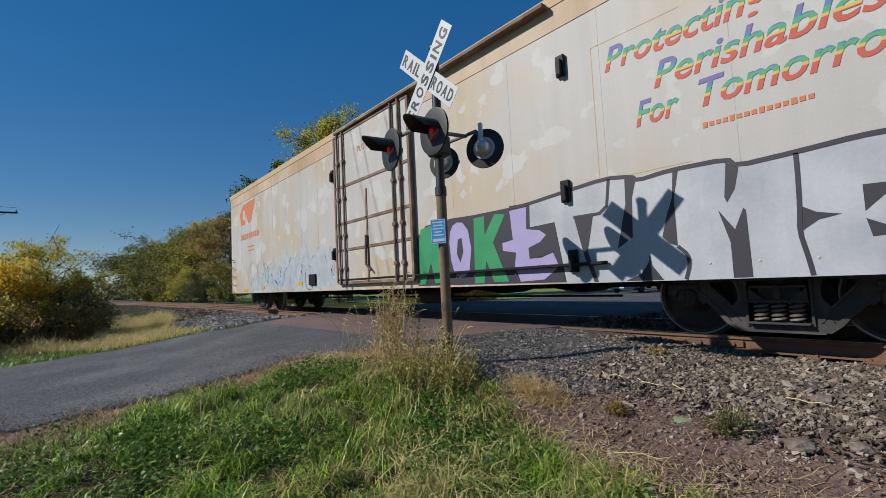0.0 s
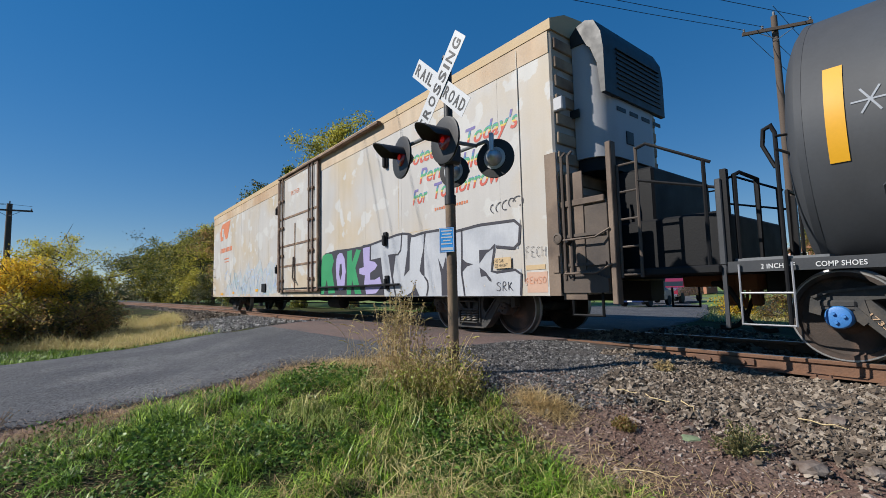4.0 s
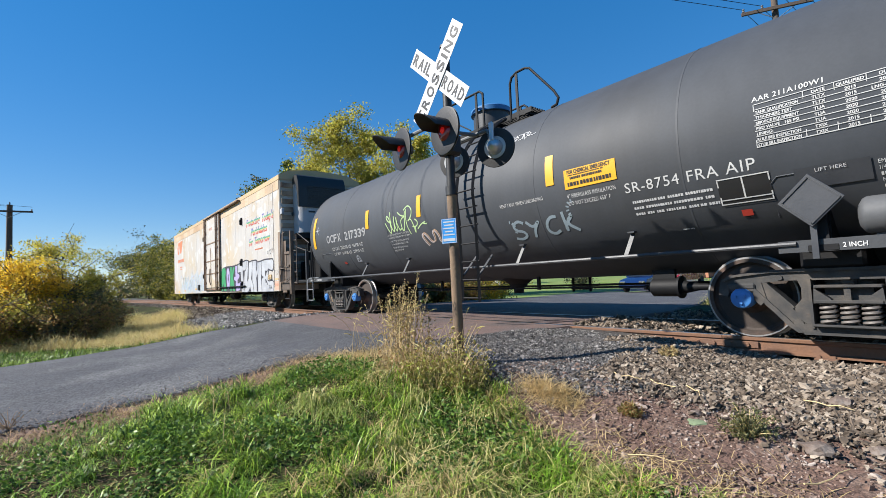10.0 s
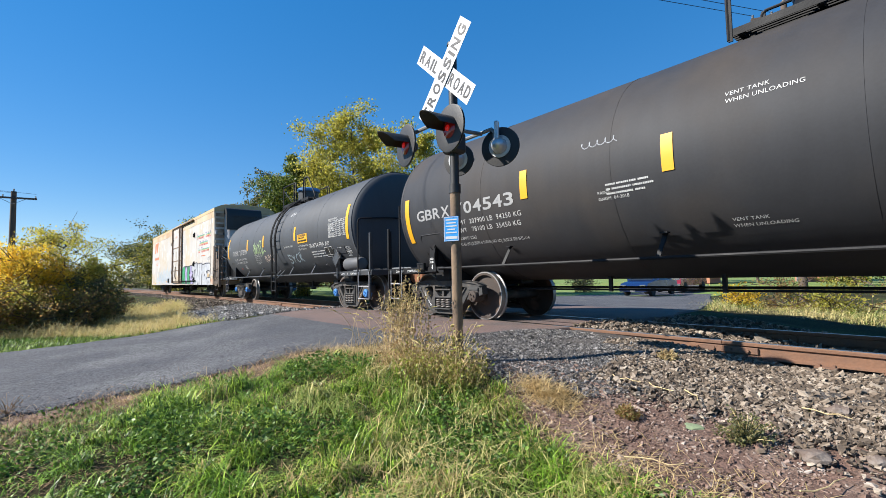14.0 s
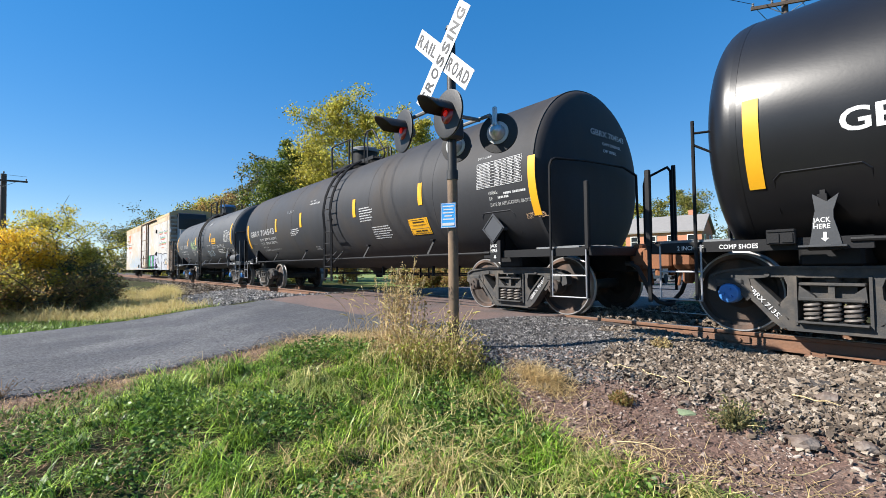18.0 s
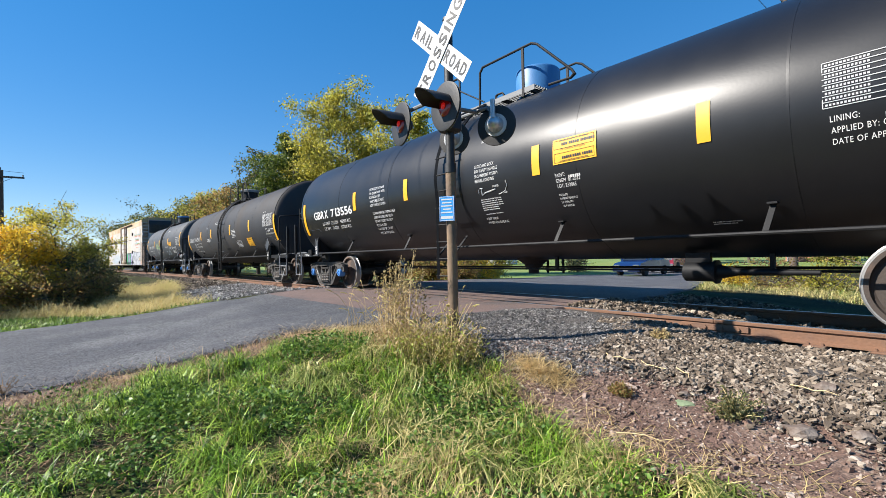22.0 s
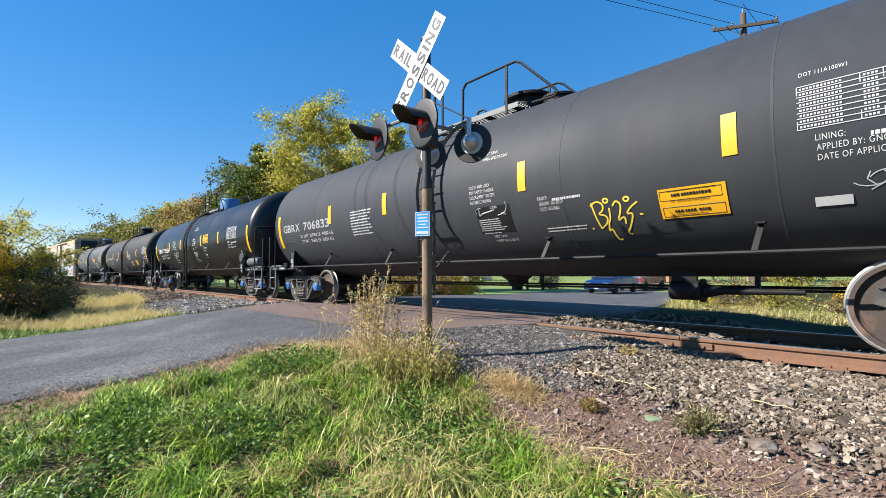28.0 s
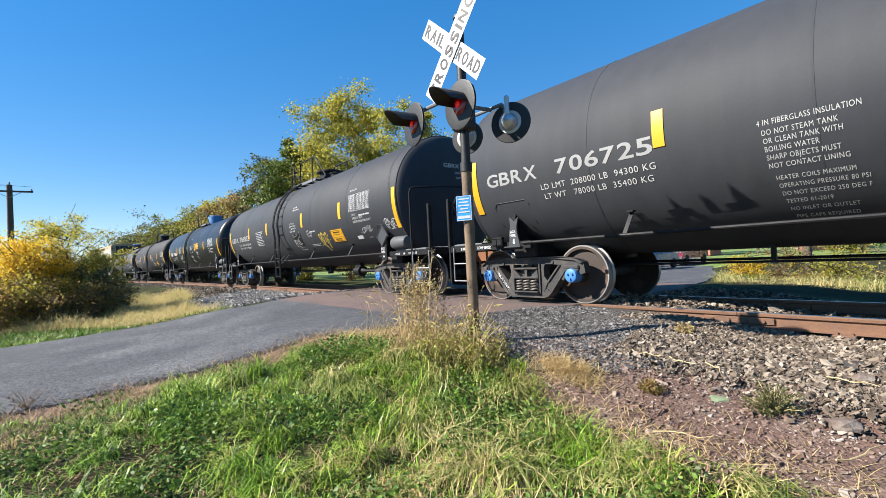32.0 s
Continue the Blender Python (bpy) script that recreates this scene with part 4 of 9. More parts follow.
            rail("top_railing", [(0.0, zt - 0.1), (0.02, hi - 0.1), (0.1, hi - 0.01), (1.1, hi), (1.3, hi), (1.42, hi - 0.06), (2.1, zt + 0.02), (2.15, zt - 0.06), (2.08, zt - 0.1), (1.65, zt - 0.08)])
            upright(1.1)
    if top_cover is LID_BLUE and not boxed:      # tall blue cover
        part("valve_housing", Shape().lathe((lx + 0.9, 0, zt - 0.05), (0, 0, 1), [(0, 0.41), (0.56, 0.41), (0.58, 0.4), (0.6, 0.38)], 32), top_cover, car, "tall blue cylindrical valve cover", smooth=30)
    elif boxed:
        part("valve_housing", Shape().lathe((lx - 0.85, 0, zt - 0.1), (0, 0, 1), [(0, 0.38), (0.6, 0.38)], 28), steel, car, smooth=30)
        part("housing_lid", Shape().lathe((lx - 0.85, 0, zt + 0.5), (0, 0, 1), [(0, 0.39), (0.0, 0.43), (0.09, 0.43), (0.13, 0.38)], 28), LID_BLUE if top_cover is LID_BLUE else SIGNAL_GREY, car, "blue domed lid" if top_cover is LID_BLUE else "grey domed lid", smooth=30)
    else:
        part("valve_housing", Shape().lathe((lx + 1.1, 0, zt - 0.1), (0, 0, 1), [(0, 0.36), (0.34, 0.36), (0.36, 0.46), (0.41, 0.46), (0.44, 0.38)], 28), top_cover, car, smooth=30)
        part("manway", Shape().lathe((lx + 1.75, 0, zt - 0.1), (0, 0, 1), [(0, 0.28), (0.2, 0.28), (0.21, 0.31), (0.25, 0.31), (0.27, 0.2)], 20), BLACK_STEEL, car)
    # underneath: outlet valve, air reservoir, rods
    part("outlet_valve", Shape().lathe((0.4, 0, TANK_Z - TANK_R - 0.26), (0, 0, 1), [(0, 0.1), (0.1, 0.1), (0.11, 0.16), (0.18, 0.18), (0.3, 0.35)], 20), BLACK_STEEL, car)
    if lx != 0.45:
        part("slack_adjuster", Shape().lathe((3.38, -0.55, 0.57), (1, 0, 0), [(0, 0.1), (0.02, 0.125), (0.36, 0.125), (0.37, 0.15), (0.4, 0.15), (0.41, 0.09), (0.62, 0.045), (1.4, 0.03)], 18).box((3.55, -0.55, 0.74), (0.3, 0.06, 0.14)), BLACK_STEEL, car)
    part("brake_rod", Shape().pipe([(-bolster + 1.2, -0.35, 0.58), (bolster - 1.2, -0.35, 0.58)], 0.018, 6).pipe([(-bolster, 0.25, 0.6), (bolster, 0.25, 0.6)], 0.022, 6), BLACK_STEEL, car)
    for x in (-3.2, -1.6, 1.2, 3.4, 4.3):
        if abs(x) < bolster - 1.3:
            part("rod_hanger", Shape().box((x, -0.35, 0.67), (0.05, 0.05, 0.24)), BLACK_STEEL, car)
    shift = 0.09 if bolster < 6 else 0.0
    add_truck(car, shift - bolster, caps)
    add_truck(car, shift + bolster, caps)
    return car


def yellow_strips(car, ends, mids, end_z, mid_z):
    for x in ends:
        tank_patch(car, "reflective_strip", x - 0.07, x + 0.07, end_z, end_z + 0.9, YELLOW, "yellow reflective strip")
    for x in mids:
        tank_patch(car, "reflective_strip", x - 0.07, x + 0.07, mid_z, mid_z + 0.44, YELLOW, "yellow reflective strip")


def data_table(car, x0, z0, w, h):
    """Ruled table of tiny test data."""
    s = Shape()
    lift = 0.008
    t = 0.007

    def quad(a, b, c, d):
        s.add(wrap([(a, b), (c, b), (c, d), (a, d)], x0, z0, TANK_R + lift), [(0, 1, 2, 3)])
    cols, rows = [0, 0.42, 0.56, 0.7, 0.85, 1.0], 8
    for c in cols:
        quad(c * w - t / 2, 0, c * w + t / 2, h)
    for r in range(rows + 1):
        quad(0, r * h / rows - t / 2, w, r * h / rows + t / 2)
    for r in range(rows):
        for a, b in zip(cols, cols[1:]):
            for q in range(int((b - a) * w * 0.75 / 0.026)):
                quad(a * w + 0.02 + q * 0.026, (r + 0.3) * h / rows, a * w + 0.036 + q * 0.026, (r + 0.66) * h / rows)
    part("data_table", s, DIM_WHITE, car, "white ruled table of tiny test data", smooth=0)


def written_table(car, x0, z0, w, h, title, rows, cols, material):
    """A ruled table with its words."""
    def bar(a, b, c, d):
        part("table_rule", Shape().add(wrap([(a, b), (c, b), (c, d), (a, d)], x0, z0, TANK_R + 0.008), [(0, 1, 2, 3)]), material, table, smooth=0)
    table = part("data_table", Shape().add(wrap([(0, 0), (w, 0), (w, 0.008), (0, 0.008)], x0, z0, TANK_R + 0.008), [(0, 1, 2, 3)]), material, car, "white ruled table of test data", smooth=0)
    step = h / len(rows)
    for c in cols:
        bar(c * w - 0.003, 0, c * w + 0.003, h)
    for r in range(1, len(rows) + 1):
        bar(0, r * step - 0.003, w, r * step + 0.003)
    for r, row in enumerate(rows):
        for c, word in enumerate(row):
            if not word:
                continue
            vs, fs = lettering(word, step * 0.72, 1.0, bold=0.0012)
            lo, hi = min(a for a, _ in vs), max(a for a, _ in vs)
            room = (cols[c + 1] - cols[c]) * w
            k = min(1.0, room * 0.88 / (hi - lo))
            left = cols[c] * w + (0.012 if c == 0 else (room - (hi - lo) * k) / 2)
            vs = [(left + (a - lo) * k, h - (r + 0.8) * step + b) for a, b in vs]
            part("table_word", Shape().add(wrap(vs, x0, z0, TANK_R + 0.008), fs), material, table, smooth=0)
    tank_text(car, title, x0, z0 + h + 0.03, 0.075, material, bold=0.001)


def detail_tank(car, ends, mark, mark_x, numbers, num_x, strips, size, rows, seed, end_z, table=None, yellow=None, small_print=()):
    rng = random.Random(seed)
    ink = WHITE if seed == 3 else WORN_WHITE
    yellow_strips(car, ends, strips, end_z, 2.13 if end_z > 1.8 else 2.04)
    for word, (xa, xb) in ((mark, mark_x), (numbers, num_x)):
        share = [1.15 if c in "GOX" else 0.62 if c == "1" else 1.0 for c in word]
        unit = (xb - xa) / (sum(share) + 0.16 * (len(word) - 1))
        x = xa
        for c, w in zip(word, share):
            tank_text(car, c, x + (0.3 * unit if c == "1" else 0), 1.99, size, ink if seed == 3 else DULL_WHITE, bold=0.005, width=(0.34 if c == "1" else w) * unit, name="letter" if c.isalpha() else "digit")
            x += (w + 0.16) * unit
    for text, x, z, s in rows:
        tank_text(car, text, x, z, s * 1.05, ink, spacing=1.12, squeeze=1.0 if s > 0.1 else 0.68)
    if table:
        data_table(car, *table)
    if yellow:
        x, z, w, h = yellow
        tank_patch(car, "yellow_notice", x, x + w, z, z + h, YELLOW, "yellow notice with black lines of writing")
        if seed == 1:
            tank_text(car, "FOR CHEMICAL EMERGENCY", x + 0.06, z + h * 0.76, 0.075, SIGN_BLACK, width=w * 0.84, bold=0.002, lift=0.013)
            tank_bars(car, x + 0.07, z + h * 0.66, random_words(rng, 1, w * 0.85, 0.018), 0.018, 0.03, SIGN_BLACK, "notice_writing", 0.013)
            tank_bars(car, x + 0.1, z + h * 0.48, random_words(rng, 1, w * 0.78, 0.04), 0.04, 0.05, SIGN_BLACK, "notice_writing", 0.013)
            tank_bars(car, x + 0.05, z + h * 0.14, [[0.16, 0.16, 0.24]], h * 0.24, 0.1, SIGN_BLACK, "notice_writing", 0.013)
        else:
            tank_text(car, "For Chemical Emergency", x + 0.14, z + h * 0.53, 0.042, SIGN_BLACK, width=w * 0.58, lift=0.014)
        for low, high in () if seed == 1 else ((0.06, 0.42), (0.6, 0.94)):
            ring = [(0.0, 0.0), (w - 0.06, 0.0), (w - 0.06, (high - low) * h), (0.0, (high - low) * h), (0.0, 0.0)]
            part("notice_border", Shape().pipe(wrap(ring, x + 0.03, z + h * low, TANK_R + 0.01), 0.003, 4), SIGN_BLACK, car)
            tank_bars(car, x + 0.16, z + h * (low + 0.12), random_words(rng, 1, w * 0.62, h * 0.13), h * 0.13, 0.03, SIGN_BLACK, "notice_writing", 0.014)
            tank_bars(car, x + 0.12, z + h * (low + (0.03 if low < 0.3 else 0.3)), random_words(rng, 1, w * 0.7, 0.014), 0.014, 0.03, SIGN_BLACK, "notice_writing", 0.014)
    for x, z, lines, w, s in small_print:
        tank_bars(car, x, z, random_words(rng, lines, w, s), s, s * 2.0)


def head_text(car, half_right, rows, round_head=False):
    """Lettering on the end of the tank, following its dish; read from behind the train."""
    for text, y0, y1, z0, size in rows:
        vs, fs = lettering(text, size, bold=0.002)
        lo, hi = min(a for a, _ in vs), max(a for a, _ in vs)
        pts = []
        for a, b in vs:
            y, z = y0 + (a - lo) / (hi - lo) * (y1 - y0), z0 + b
            r = math.hypot(y, z - TANK_Z) * (1.38 / TANK_R)
            x = half_right + float(np.interp(r, [0.0, 0.45, 0.8, 1.06, 1.22, 1.315], [0.24, 0.235, 0.22, 0.185, 0.14, 0.09]))
            if round_head:
                x = half_right - 0.12 + 0.46 * max(0.0, 1 - (math.hypot(y, z - TANK_Z) / TANK_R) ** 2.67) ** 0.375
            pts.append((x + 0.012, y, z))
        part("lettering", Shape().add(pts, fs), DIM_WHITE, car, smooth=0)


RED_MARK = mat("faded_red_paint", (0.4, 0.035, 0.02), 0.6, var=0.3, scale=6, fine=40, bump=0)
RESERVOIR = mat("dusty_grey_reservoir", (0.085, 0.088, 0.093), 0.6, spec=0.35, var=0.3, scale=3, fine=40, bump=0.04)
PLACARD = mat("placard_holder_paint", (0.04, 0.043, 0.05), 0.5, var=0.3, scale=5, fine=40, bump=0.05)


def placard_holder(car, x, z=1.4):
    s = Shape().box((x, -1.43, z), (0.36, 0.02, 0.36), Matrix.Rotation(radians(45), 3, "Y"), bevel=0.004)
    s.box((x, -1.39, z - 0.3), (0.05, 0.03, 0.5)).box((x, -1.3, z), (0.3, 0.2, 0.05))
    h = part("placard_holder", s, PLACARD, car, "dark grey diamond placard holder")
    rim = Shape()
    for a in range(4):
        q = radians(90 * a)
        p0 = Vector((math.sin(q), 0, math.cos(q))) * 0.22
        p1 = Vector((math.sin(q + math.pi / 2), 0, math.cos(q + math.pi / 2))) * 0.22
        rim.beam(p0 + Vector((x, -1.445, z)), p1 + Vector((x, -1.445, z)), 0.012, 0.012)
    part("placard_rim", rim, GREY_STEEL, h)


def sill_text(car, text, x, z=0.945, size=0.085, y=-1.362, material=None):
    vs, fs = lettering(text, size, 0.85, 1.05, bold=0.001)
    part("lettering", Shape().add([(x + a, y, z + b) for a, b in vs], fs), material or WHITE, car, smooth=0)


def brake_gear(car, x, steel):
    """Brake cylinder and hand wheel at one end."""
    wide, rad = (0.86, 0.17) if car is ocfx else (0.95, 0.14) if car is b_car else (0.6, 0.15)
    x -= 0.04 if wide > 0.7 else 0.14
    part("brake_cylinder", Shape().lathe((x - 0.2, -1.24, 1.22), (1, 0, 0), [(0, rad * 0.6), (0.03, rad * 0.9), (0.06, rad), (wide - 0.08, rad), (wide - 0.03, rad * 0.85), (wide, rad * 0.5)], 24).box((x + 0.1, -1.18, 1.06), (0.4, 0.16, 0.1)), RESERVOIR, car, "dusty grey brake reservoir") if car is not a_car else None
    if car not in (b_car, c_car):
        return
    x = 6.93 if car is c_car else x
    s = Shape()
    c = Vector((x + 0.99, -0.2, 1.955))
    ring = [c + Vector((0, 0.27 * math.cos(a), 0.27 * math.sin(a))) for a in np.linspace(0, 2 * math.pi, 25)]
    s.pipe(ring, 0.016, 6)
    for k in range(5):
        a = 2 * math.pi * k / 5
        s.pipe([c, c + Vector((0, 0.27 * math.cos(a), 0.27 * math.sin(a)))], 0.012, 5)
    s.pipe([c, c + Vector((-0.3, 0, 0))], 0.03, 8)
    s.box(c + Vector((-0.2, 0, -0.06)), (0.16, 0.2, 0.26), bevel=0.03)
    part("hand_brake", s, BLACK_STEEL, car, "black spoked hand brake wheel")


cars = []      # (car, x at the start)
ocfx = tank_car("short grey insulated tank car with white lettering and scrawls", GREY_TANK, 6.31, 7.5, 5.43, "blue", GREY_STEEL, LID_BLUE, 10.1, 0.75, right_half=6.38)
detail_tank(ocfx, (-6.11, 6.1), "OCFX", (-5.29, -4.42), "217339", (-4.21, -3.1), (-2.98, -0.87, 2.4), 0.29,
            [("LD LMT 220000 LB  99750 KG", -5.06, 1.77, 0.115), ("LT WT  66000 LB  29950 KG", -5.05, 1.63, 0.115), ("SR-8754 FRA AIP", 3.5, 1.82, 0.17),
             ("VENT TANK WHEN UNLOADING", 1.35, 1.95, 0.075), ("4\" FIBERGLASS INSULATION", 2.65, 1.9, 0.075), ("DO NOT EXCEED 450\u00b0 F", 2.65, 1.8, 0.075),
             *[(t, -2.14 + 0.005 * i, z, 0.05) for i, (t, z) in enumerate((("CONSULT OWNER BEFORE REPAIRING TANK", 1.86), ("SHARP OBJECTS MUST NOT CONTACT LINING", 1.8), ("DO NOT STEAM OR CLEAN TANK WITH", 1.72), ("BOILING WATER OR CAUSTIC SODA", 1.66), ("DO NOT ENTER CAR WITHOUT", 1.58), ("RUBBER SOLE SHOES", 1.52)))]],
            1, 1.9, None, (2.65, 2.02, 0.78, 0.27), [(3.55, 1.68, 3, 1.2, 0.04), (4.0, 1.3, 1, 0.1, 0.02)])
cars.append((ocfx, 10.1))
a_car = tank_car("long faded black tank car with brown weathering on top", DARK_TANK, 7.34, 8.53, 6.47, "rust", BLACK_STEEL, BLACK_STEEL, 26.18, 0.45, right_half=7.3)
detail_tank(a_car, (-7.2, 7.22), "GBRX", (-6.84, -5.81), "704543", (-5.65, -4.21), (-3.98, -1.78, 1.65, 4.4), 0.29,
            [("LD LMT  207900 LB  94250 KG", -5.85, 1.8, 0.115), ("LT WT   78100 LB  35450 KG", -5.83, 1.66, 0.115), ("50% EMPTY LOAD", -5.77, 1.53, 0.08), ("EL-60 (ADJ SCREW 6 TURNS) NO ADJ. BLOCK SEE NYS-114", -5.77, 1.43, 0.08),
             ("DOT 111A100W1", 6.07, 2.62, 0.056), ("LINING:", 6.31, 1.99, 0.075), ("BY:", 6.31, 1.9, 0.075), ("DATE OF APPLICATION: 08-2018", 6.31, 1.8, 0.075)],
            2, 1.58, (6.05, 2.12, 1.0, 0.42), (3.84, 1.47, 0.66, 0.32), [(-2.6, 2.0, 3, 0.55, 0.03), (1.9, 2.2, 6, 0.6, 0.03), (2.35, 1.72, 6, 0.8, 0.028), (6.64, 1.965, 1, 0.4, 0.045), (6.5, 1.91, 1, 0.2, 0.045)])
cars.append((a_car, 26.18))
b_car = tank_car("long glossy black tank car with crisp white lettering", BLACK_TANK, 7.26, 8.53, 6.47, "blue", BLACK_STEEL, LID_BLUE, 43.3, -0.3, True)
detail_tank(b_car, (-7.06, 7.02), "GBRX", (-6.36, -5.48), "713556", (-5.28, -4.11), (-3.95, -1.75, 1.65, 3.95), 0.29,
            [("LD LMT  211700   96000 KG", -5.9, 1.8, 0.115), ("LT WT   74300   33700 KG", -5.88, 1.66, 0.115), *[(t, -3.2, 2.42 - 0.093 * i, 0.078) for i, t in enumerate(("DO NOT STEAM TANK", "OR CLEAN TANK WITH", "BOILING WATER", "SHARP OBJECTS MUST", "NOT CONTACT LINING"))],
             *[(t, -3.15, 1.86 - 0.088 * i, 0.074) for i, t in enumerate(("EXTERIOR HEATER PIPES MAXIMUM", "OPERATING PRESSURE 150 PSI", "DO NOT EXCEED 340 DEG F", "TESTED 01-2022", "NO INLET OR OUTLET", "PIPE CAPS REQUIRED"))],
             ("LINING:", 5.0, 2.0, 0.075), ("APPLIED BY: GNGM", 5.0, 1.9, 0.075), ("DATE OF APPLICATION: 01-2022", 5.0, 1.8, 0.075),
             *[(t, 0.34, 2.35 - 0.082 * i, 0.07) for i, t in enumerate(("CLOSE AND LOCK", "BOV SAFETY HANDLE", "SECUREMENT SYSTEM", "BEFORE LOADING"))], ("CLOSED", 0.73, 1.98, 0.048), ("OPEN", 0.93, 1.86, 0.048), ("VENT TANK", 0.37, 1.47, 0.064), ("WHEN UNLOADING", 0.37, 1.405, 0.064), ("VENT TANK", 0.45, 2.86, 0.072), ("WHEN UNLOADING", 0.45, 2.77, 0.072),
             ("PAINT:", 1.97, 1.955, 0.072), ("GNGM  01-2022", 1.975, 1.88, 0.072), ("LOT: R52065", 1.98, 1.805, 0.072), ("PATENTS:", 1.97, 1.69, 0.044), ("PATENT PENDING", 1.97, 1.64, 0.044), ("US 7,896,940", 1.97, 1.59, 0.044), ("US 9,694,828", 1.97, 1.54, 0.044)],
            3, 1.58, (4.96, 2.13, 1.06, 0.42), (1.97, 2.13, 0.69, 0.35), [(5.36, 1.97, 1, 0.5, 0.045), (2.19, 1.925, 1, 0.18, 0.045), (0.4, 1.8, 6, 0.48, 0.018), (0.41, 1.56, 1, 0.34, 0.018), (3.79, 1.18, 2, 0.3, 0.016)])
cars.append((b_car, 43.3))
c_car = tank_car("long weathered slate-grey tank car with a yellow scrawl", SLATE_TANK, 7.31, 8.53, 6.47, "blue", BLACK_STEEL, BLACK_STEEL, 60.25, -0.36, right_half=7.14)
detail_tank(c_car, (-7.13, 6.99), "GBRX", (-6.84, -5.82), "706833", (-5.58, -4.2), (-4.15, -1.87, 1.62, 4.3), 0.29,
            [("LD LMT  207400 LB  94080 KG", -5.85, 1.8, 0.115), ("LT WT   78600 LB  35650 KG", -5.83, 1.66, 0.115), ("DOT 111A100W1", 4.9, 2.68, 0.06), ("LINING:", 4.99, 2.04, 0.078), ("APPLIED BY: GNGM", 4.99, 1.95, 0.078), ("DATE OF APPLICATION: 05-2019", 4.99, 1.86, 0.078),
             *[(t, 0.55, 2.2 - 0.082 * i, 0.07) for i, t in enumerate(("CLOSE AND LOCK", "BOV SAFETY HANDLE", "SECUREMENT SYSTEM", "BEFORE LOADING"))], ("CLOSED", 0.95, 1.85, 0.048), ("OPEN", 1.14, 1.74, 0.048), ("VENT TANK", 0.84, 1.4, 0.062), ("WHEN UNLOADING", 0.84, 1.335, 0.062), ("VENT TANK", 0.83, 2.72, 0.072), ("WHEN UNLOADING", 0.83, 2.63, 0.072),
             ("PAINT:", 1.86, 1.865, 0.072), ("GNGM  05-2019", 1.87, 1.79, 0.072), ("LOT: R51560", 1.875, 1.715, 0.072), ("ELT-05-2019", 5.48, 1.45, 0.04)],
            4, 1.58, (4.87, 2.16, 1.06, 0.42), (3.5, 1.46, 0.7, 0.33), [(-3.2, 2.2, 9, 0.8, 0.032), (5.36, 2.01, 1, 0.5, 0.045), (2.1, 1.84, 1, 0.48, 0.042), (0.65, 1.68, 6, 0.48, 0.018), (0.66, 1.47, 1, 0.34, 0.018), (1.88, 1.46, 2, 0.7, 0.024)])
cars.append((c_car, 60.25))
d_car = tank_car("long weathered slate-grey tank car, the last to come into view", SLATE_TANK, 7.37, 8.53, 6.47, "blue", BLACK_STEEL, BLACK_STEEL, 77.15, right_half=7.25)
detail_tank(d_car, (-7.27, 7.1), "GBRX", (-6.94, -5.88), "706725", (-5.53, -4.1), (-4.02, -1.87, 1.62, 4.3), 0.29,
            [("LD LMT  208000 LB  94300 KG", -5.85, 1.8, 0.115), ("LT WT   78000 LB  35400 KG", -5.83, 1.66, 0.115), ("4 IN FIBERGLASS INSULATION", -3.03, 2.02, 0.075),
             *[(t, -3.0, 1.92 - 0.082 * i, 0.074) for i, t in enumerate(("DO NOT STEAM TANK", "OR CLEAN TANK WITH", "BOILING WATER", "SHARP OBJECTS MUST", "NOT CONTACT LINING"))],
             *[(t, -2.97, 1.47 - 0.078 * i, 0.068) for i, t in enumerate(("HEATER COILS MAXIMUM", "OPERATING PRESSURE 80 PSI", "DO NOT EXCEED 250 DEG F", "TESTED 01-2019", "NO INLET OR OUTLET", "PIPE CAPS REQUIRED"))]],
            5, 1.58, (4.87, 2.16, 1.06, 0.42), (3.63, 1.47, 0.66, 0.32), [(0.3, 2.2, 6, 0.7, 0.035)])
cars.append((d_car, 77.15))


written_table(ocfx, 4.96, 2.02, 1.08, 0.44, "AAR 211A100W1", (
    ("", "DATE", "QUALIFIED", "DUE"), ("TANK QUALIFICATION", "TLTX", "2015", "2030"), ("THICKNESS TEST", "TLTX", "2015", "LNG-RDPL"), ("SERVICE EQUIPMENT", "TLIA", "2020", "2025"),
    ("PRD VALVE   165 PSI", "TLIA", "2020", "2025"), ("LINING:", "TLIA", "2020", "2025"), ("RULE 88B INSPECTION", "TXIX", "2015", "2025"), ("STUB SILL INSPECTION", "TXIX", "2015", "2030")), [0, 0.37, 0.58, 0.78, 1.0], WORN_WHITE)
tank_patch(ocfx, "test_panel", 4.51, 4.99, 1.51, 1.78, SIGN_BLACK, "black panel with a white border", lift=0.006)
for a, b, c, d in ((0, 0, 0.48, 0.012), (0, 0.285, 0.48, 0.297), (0, 0, 0.012, 0.297), (0.468, 0, 0.48, 0.297), (0.23, 0.06, 0.245, 0.297), (0, 0.05, 0.48, 0.062)):
    part("panel_border", Shape().add(wrap([(a, b), (c, b), (c, d), (a, d)], 4.51, 1.51, TANK_R + 0.012), [(0, 1, 2, 3)]), WORN_WHITE, ocfx, smooth=0)
tank_patch(ocfx, "lift_pad", 5.19, 5.74, 1.56, 1.75, PLACARD, "dark grey lifting pad", lift=0.012)
tank_text(ocfx, "LIFT HERE", 5.36, 1.7, 0.05, DIM_WHITE, lift=0.02)
tank_patch(ocfx, "red_mark", 4.66, 4.76, 1.375, 1.44, RED_MARK, "faded red square")
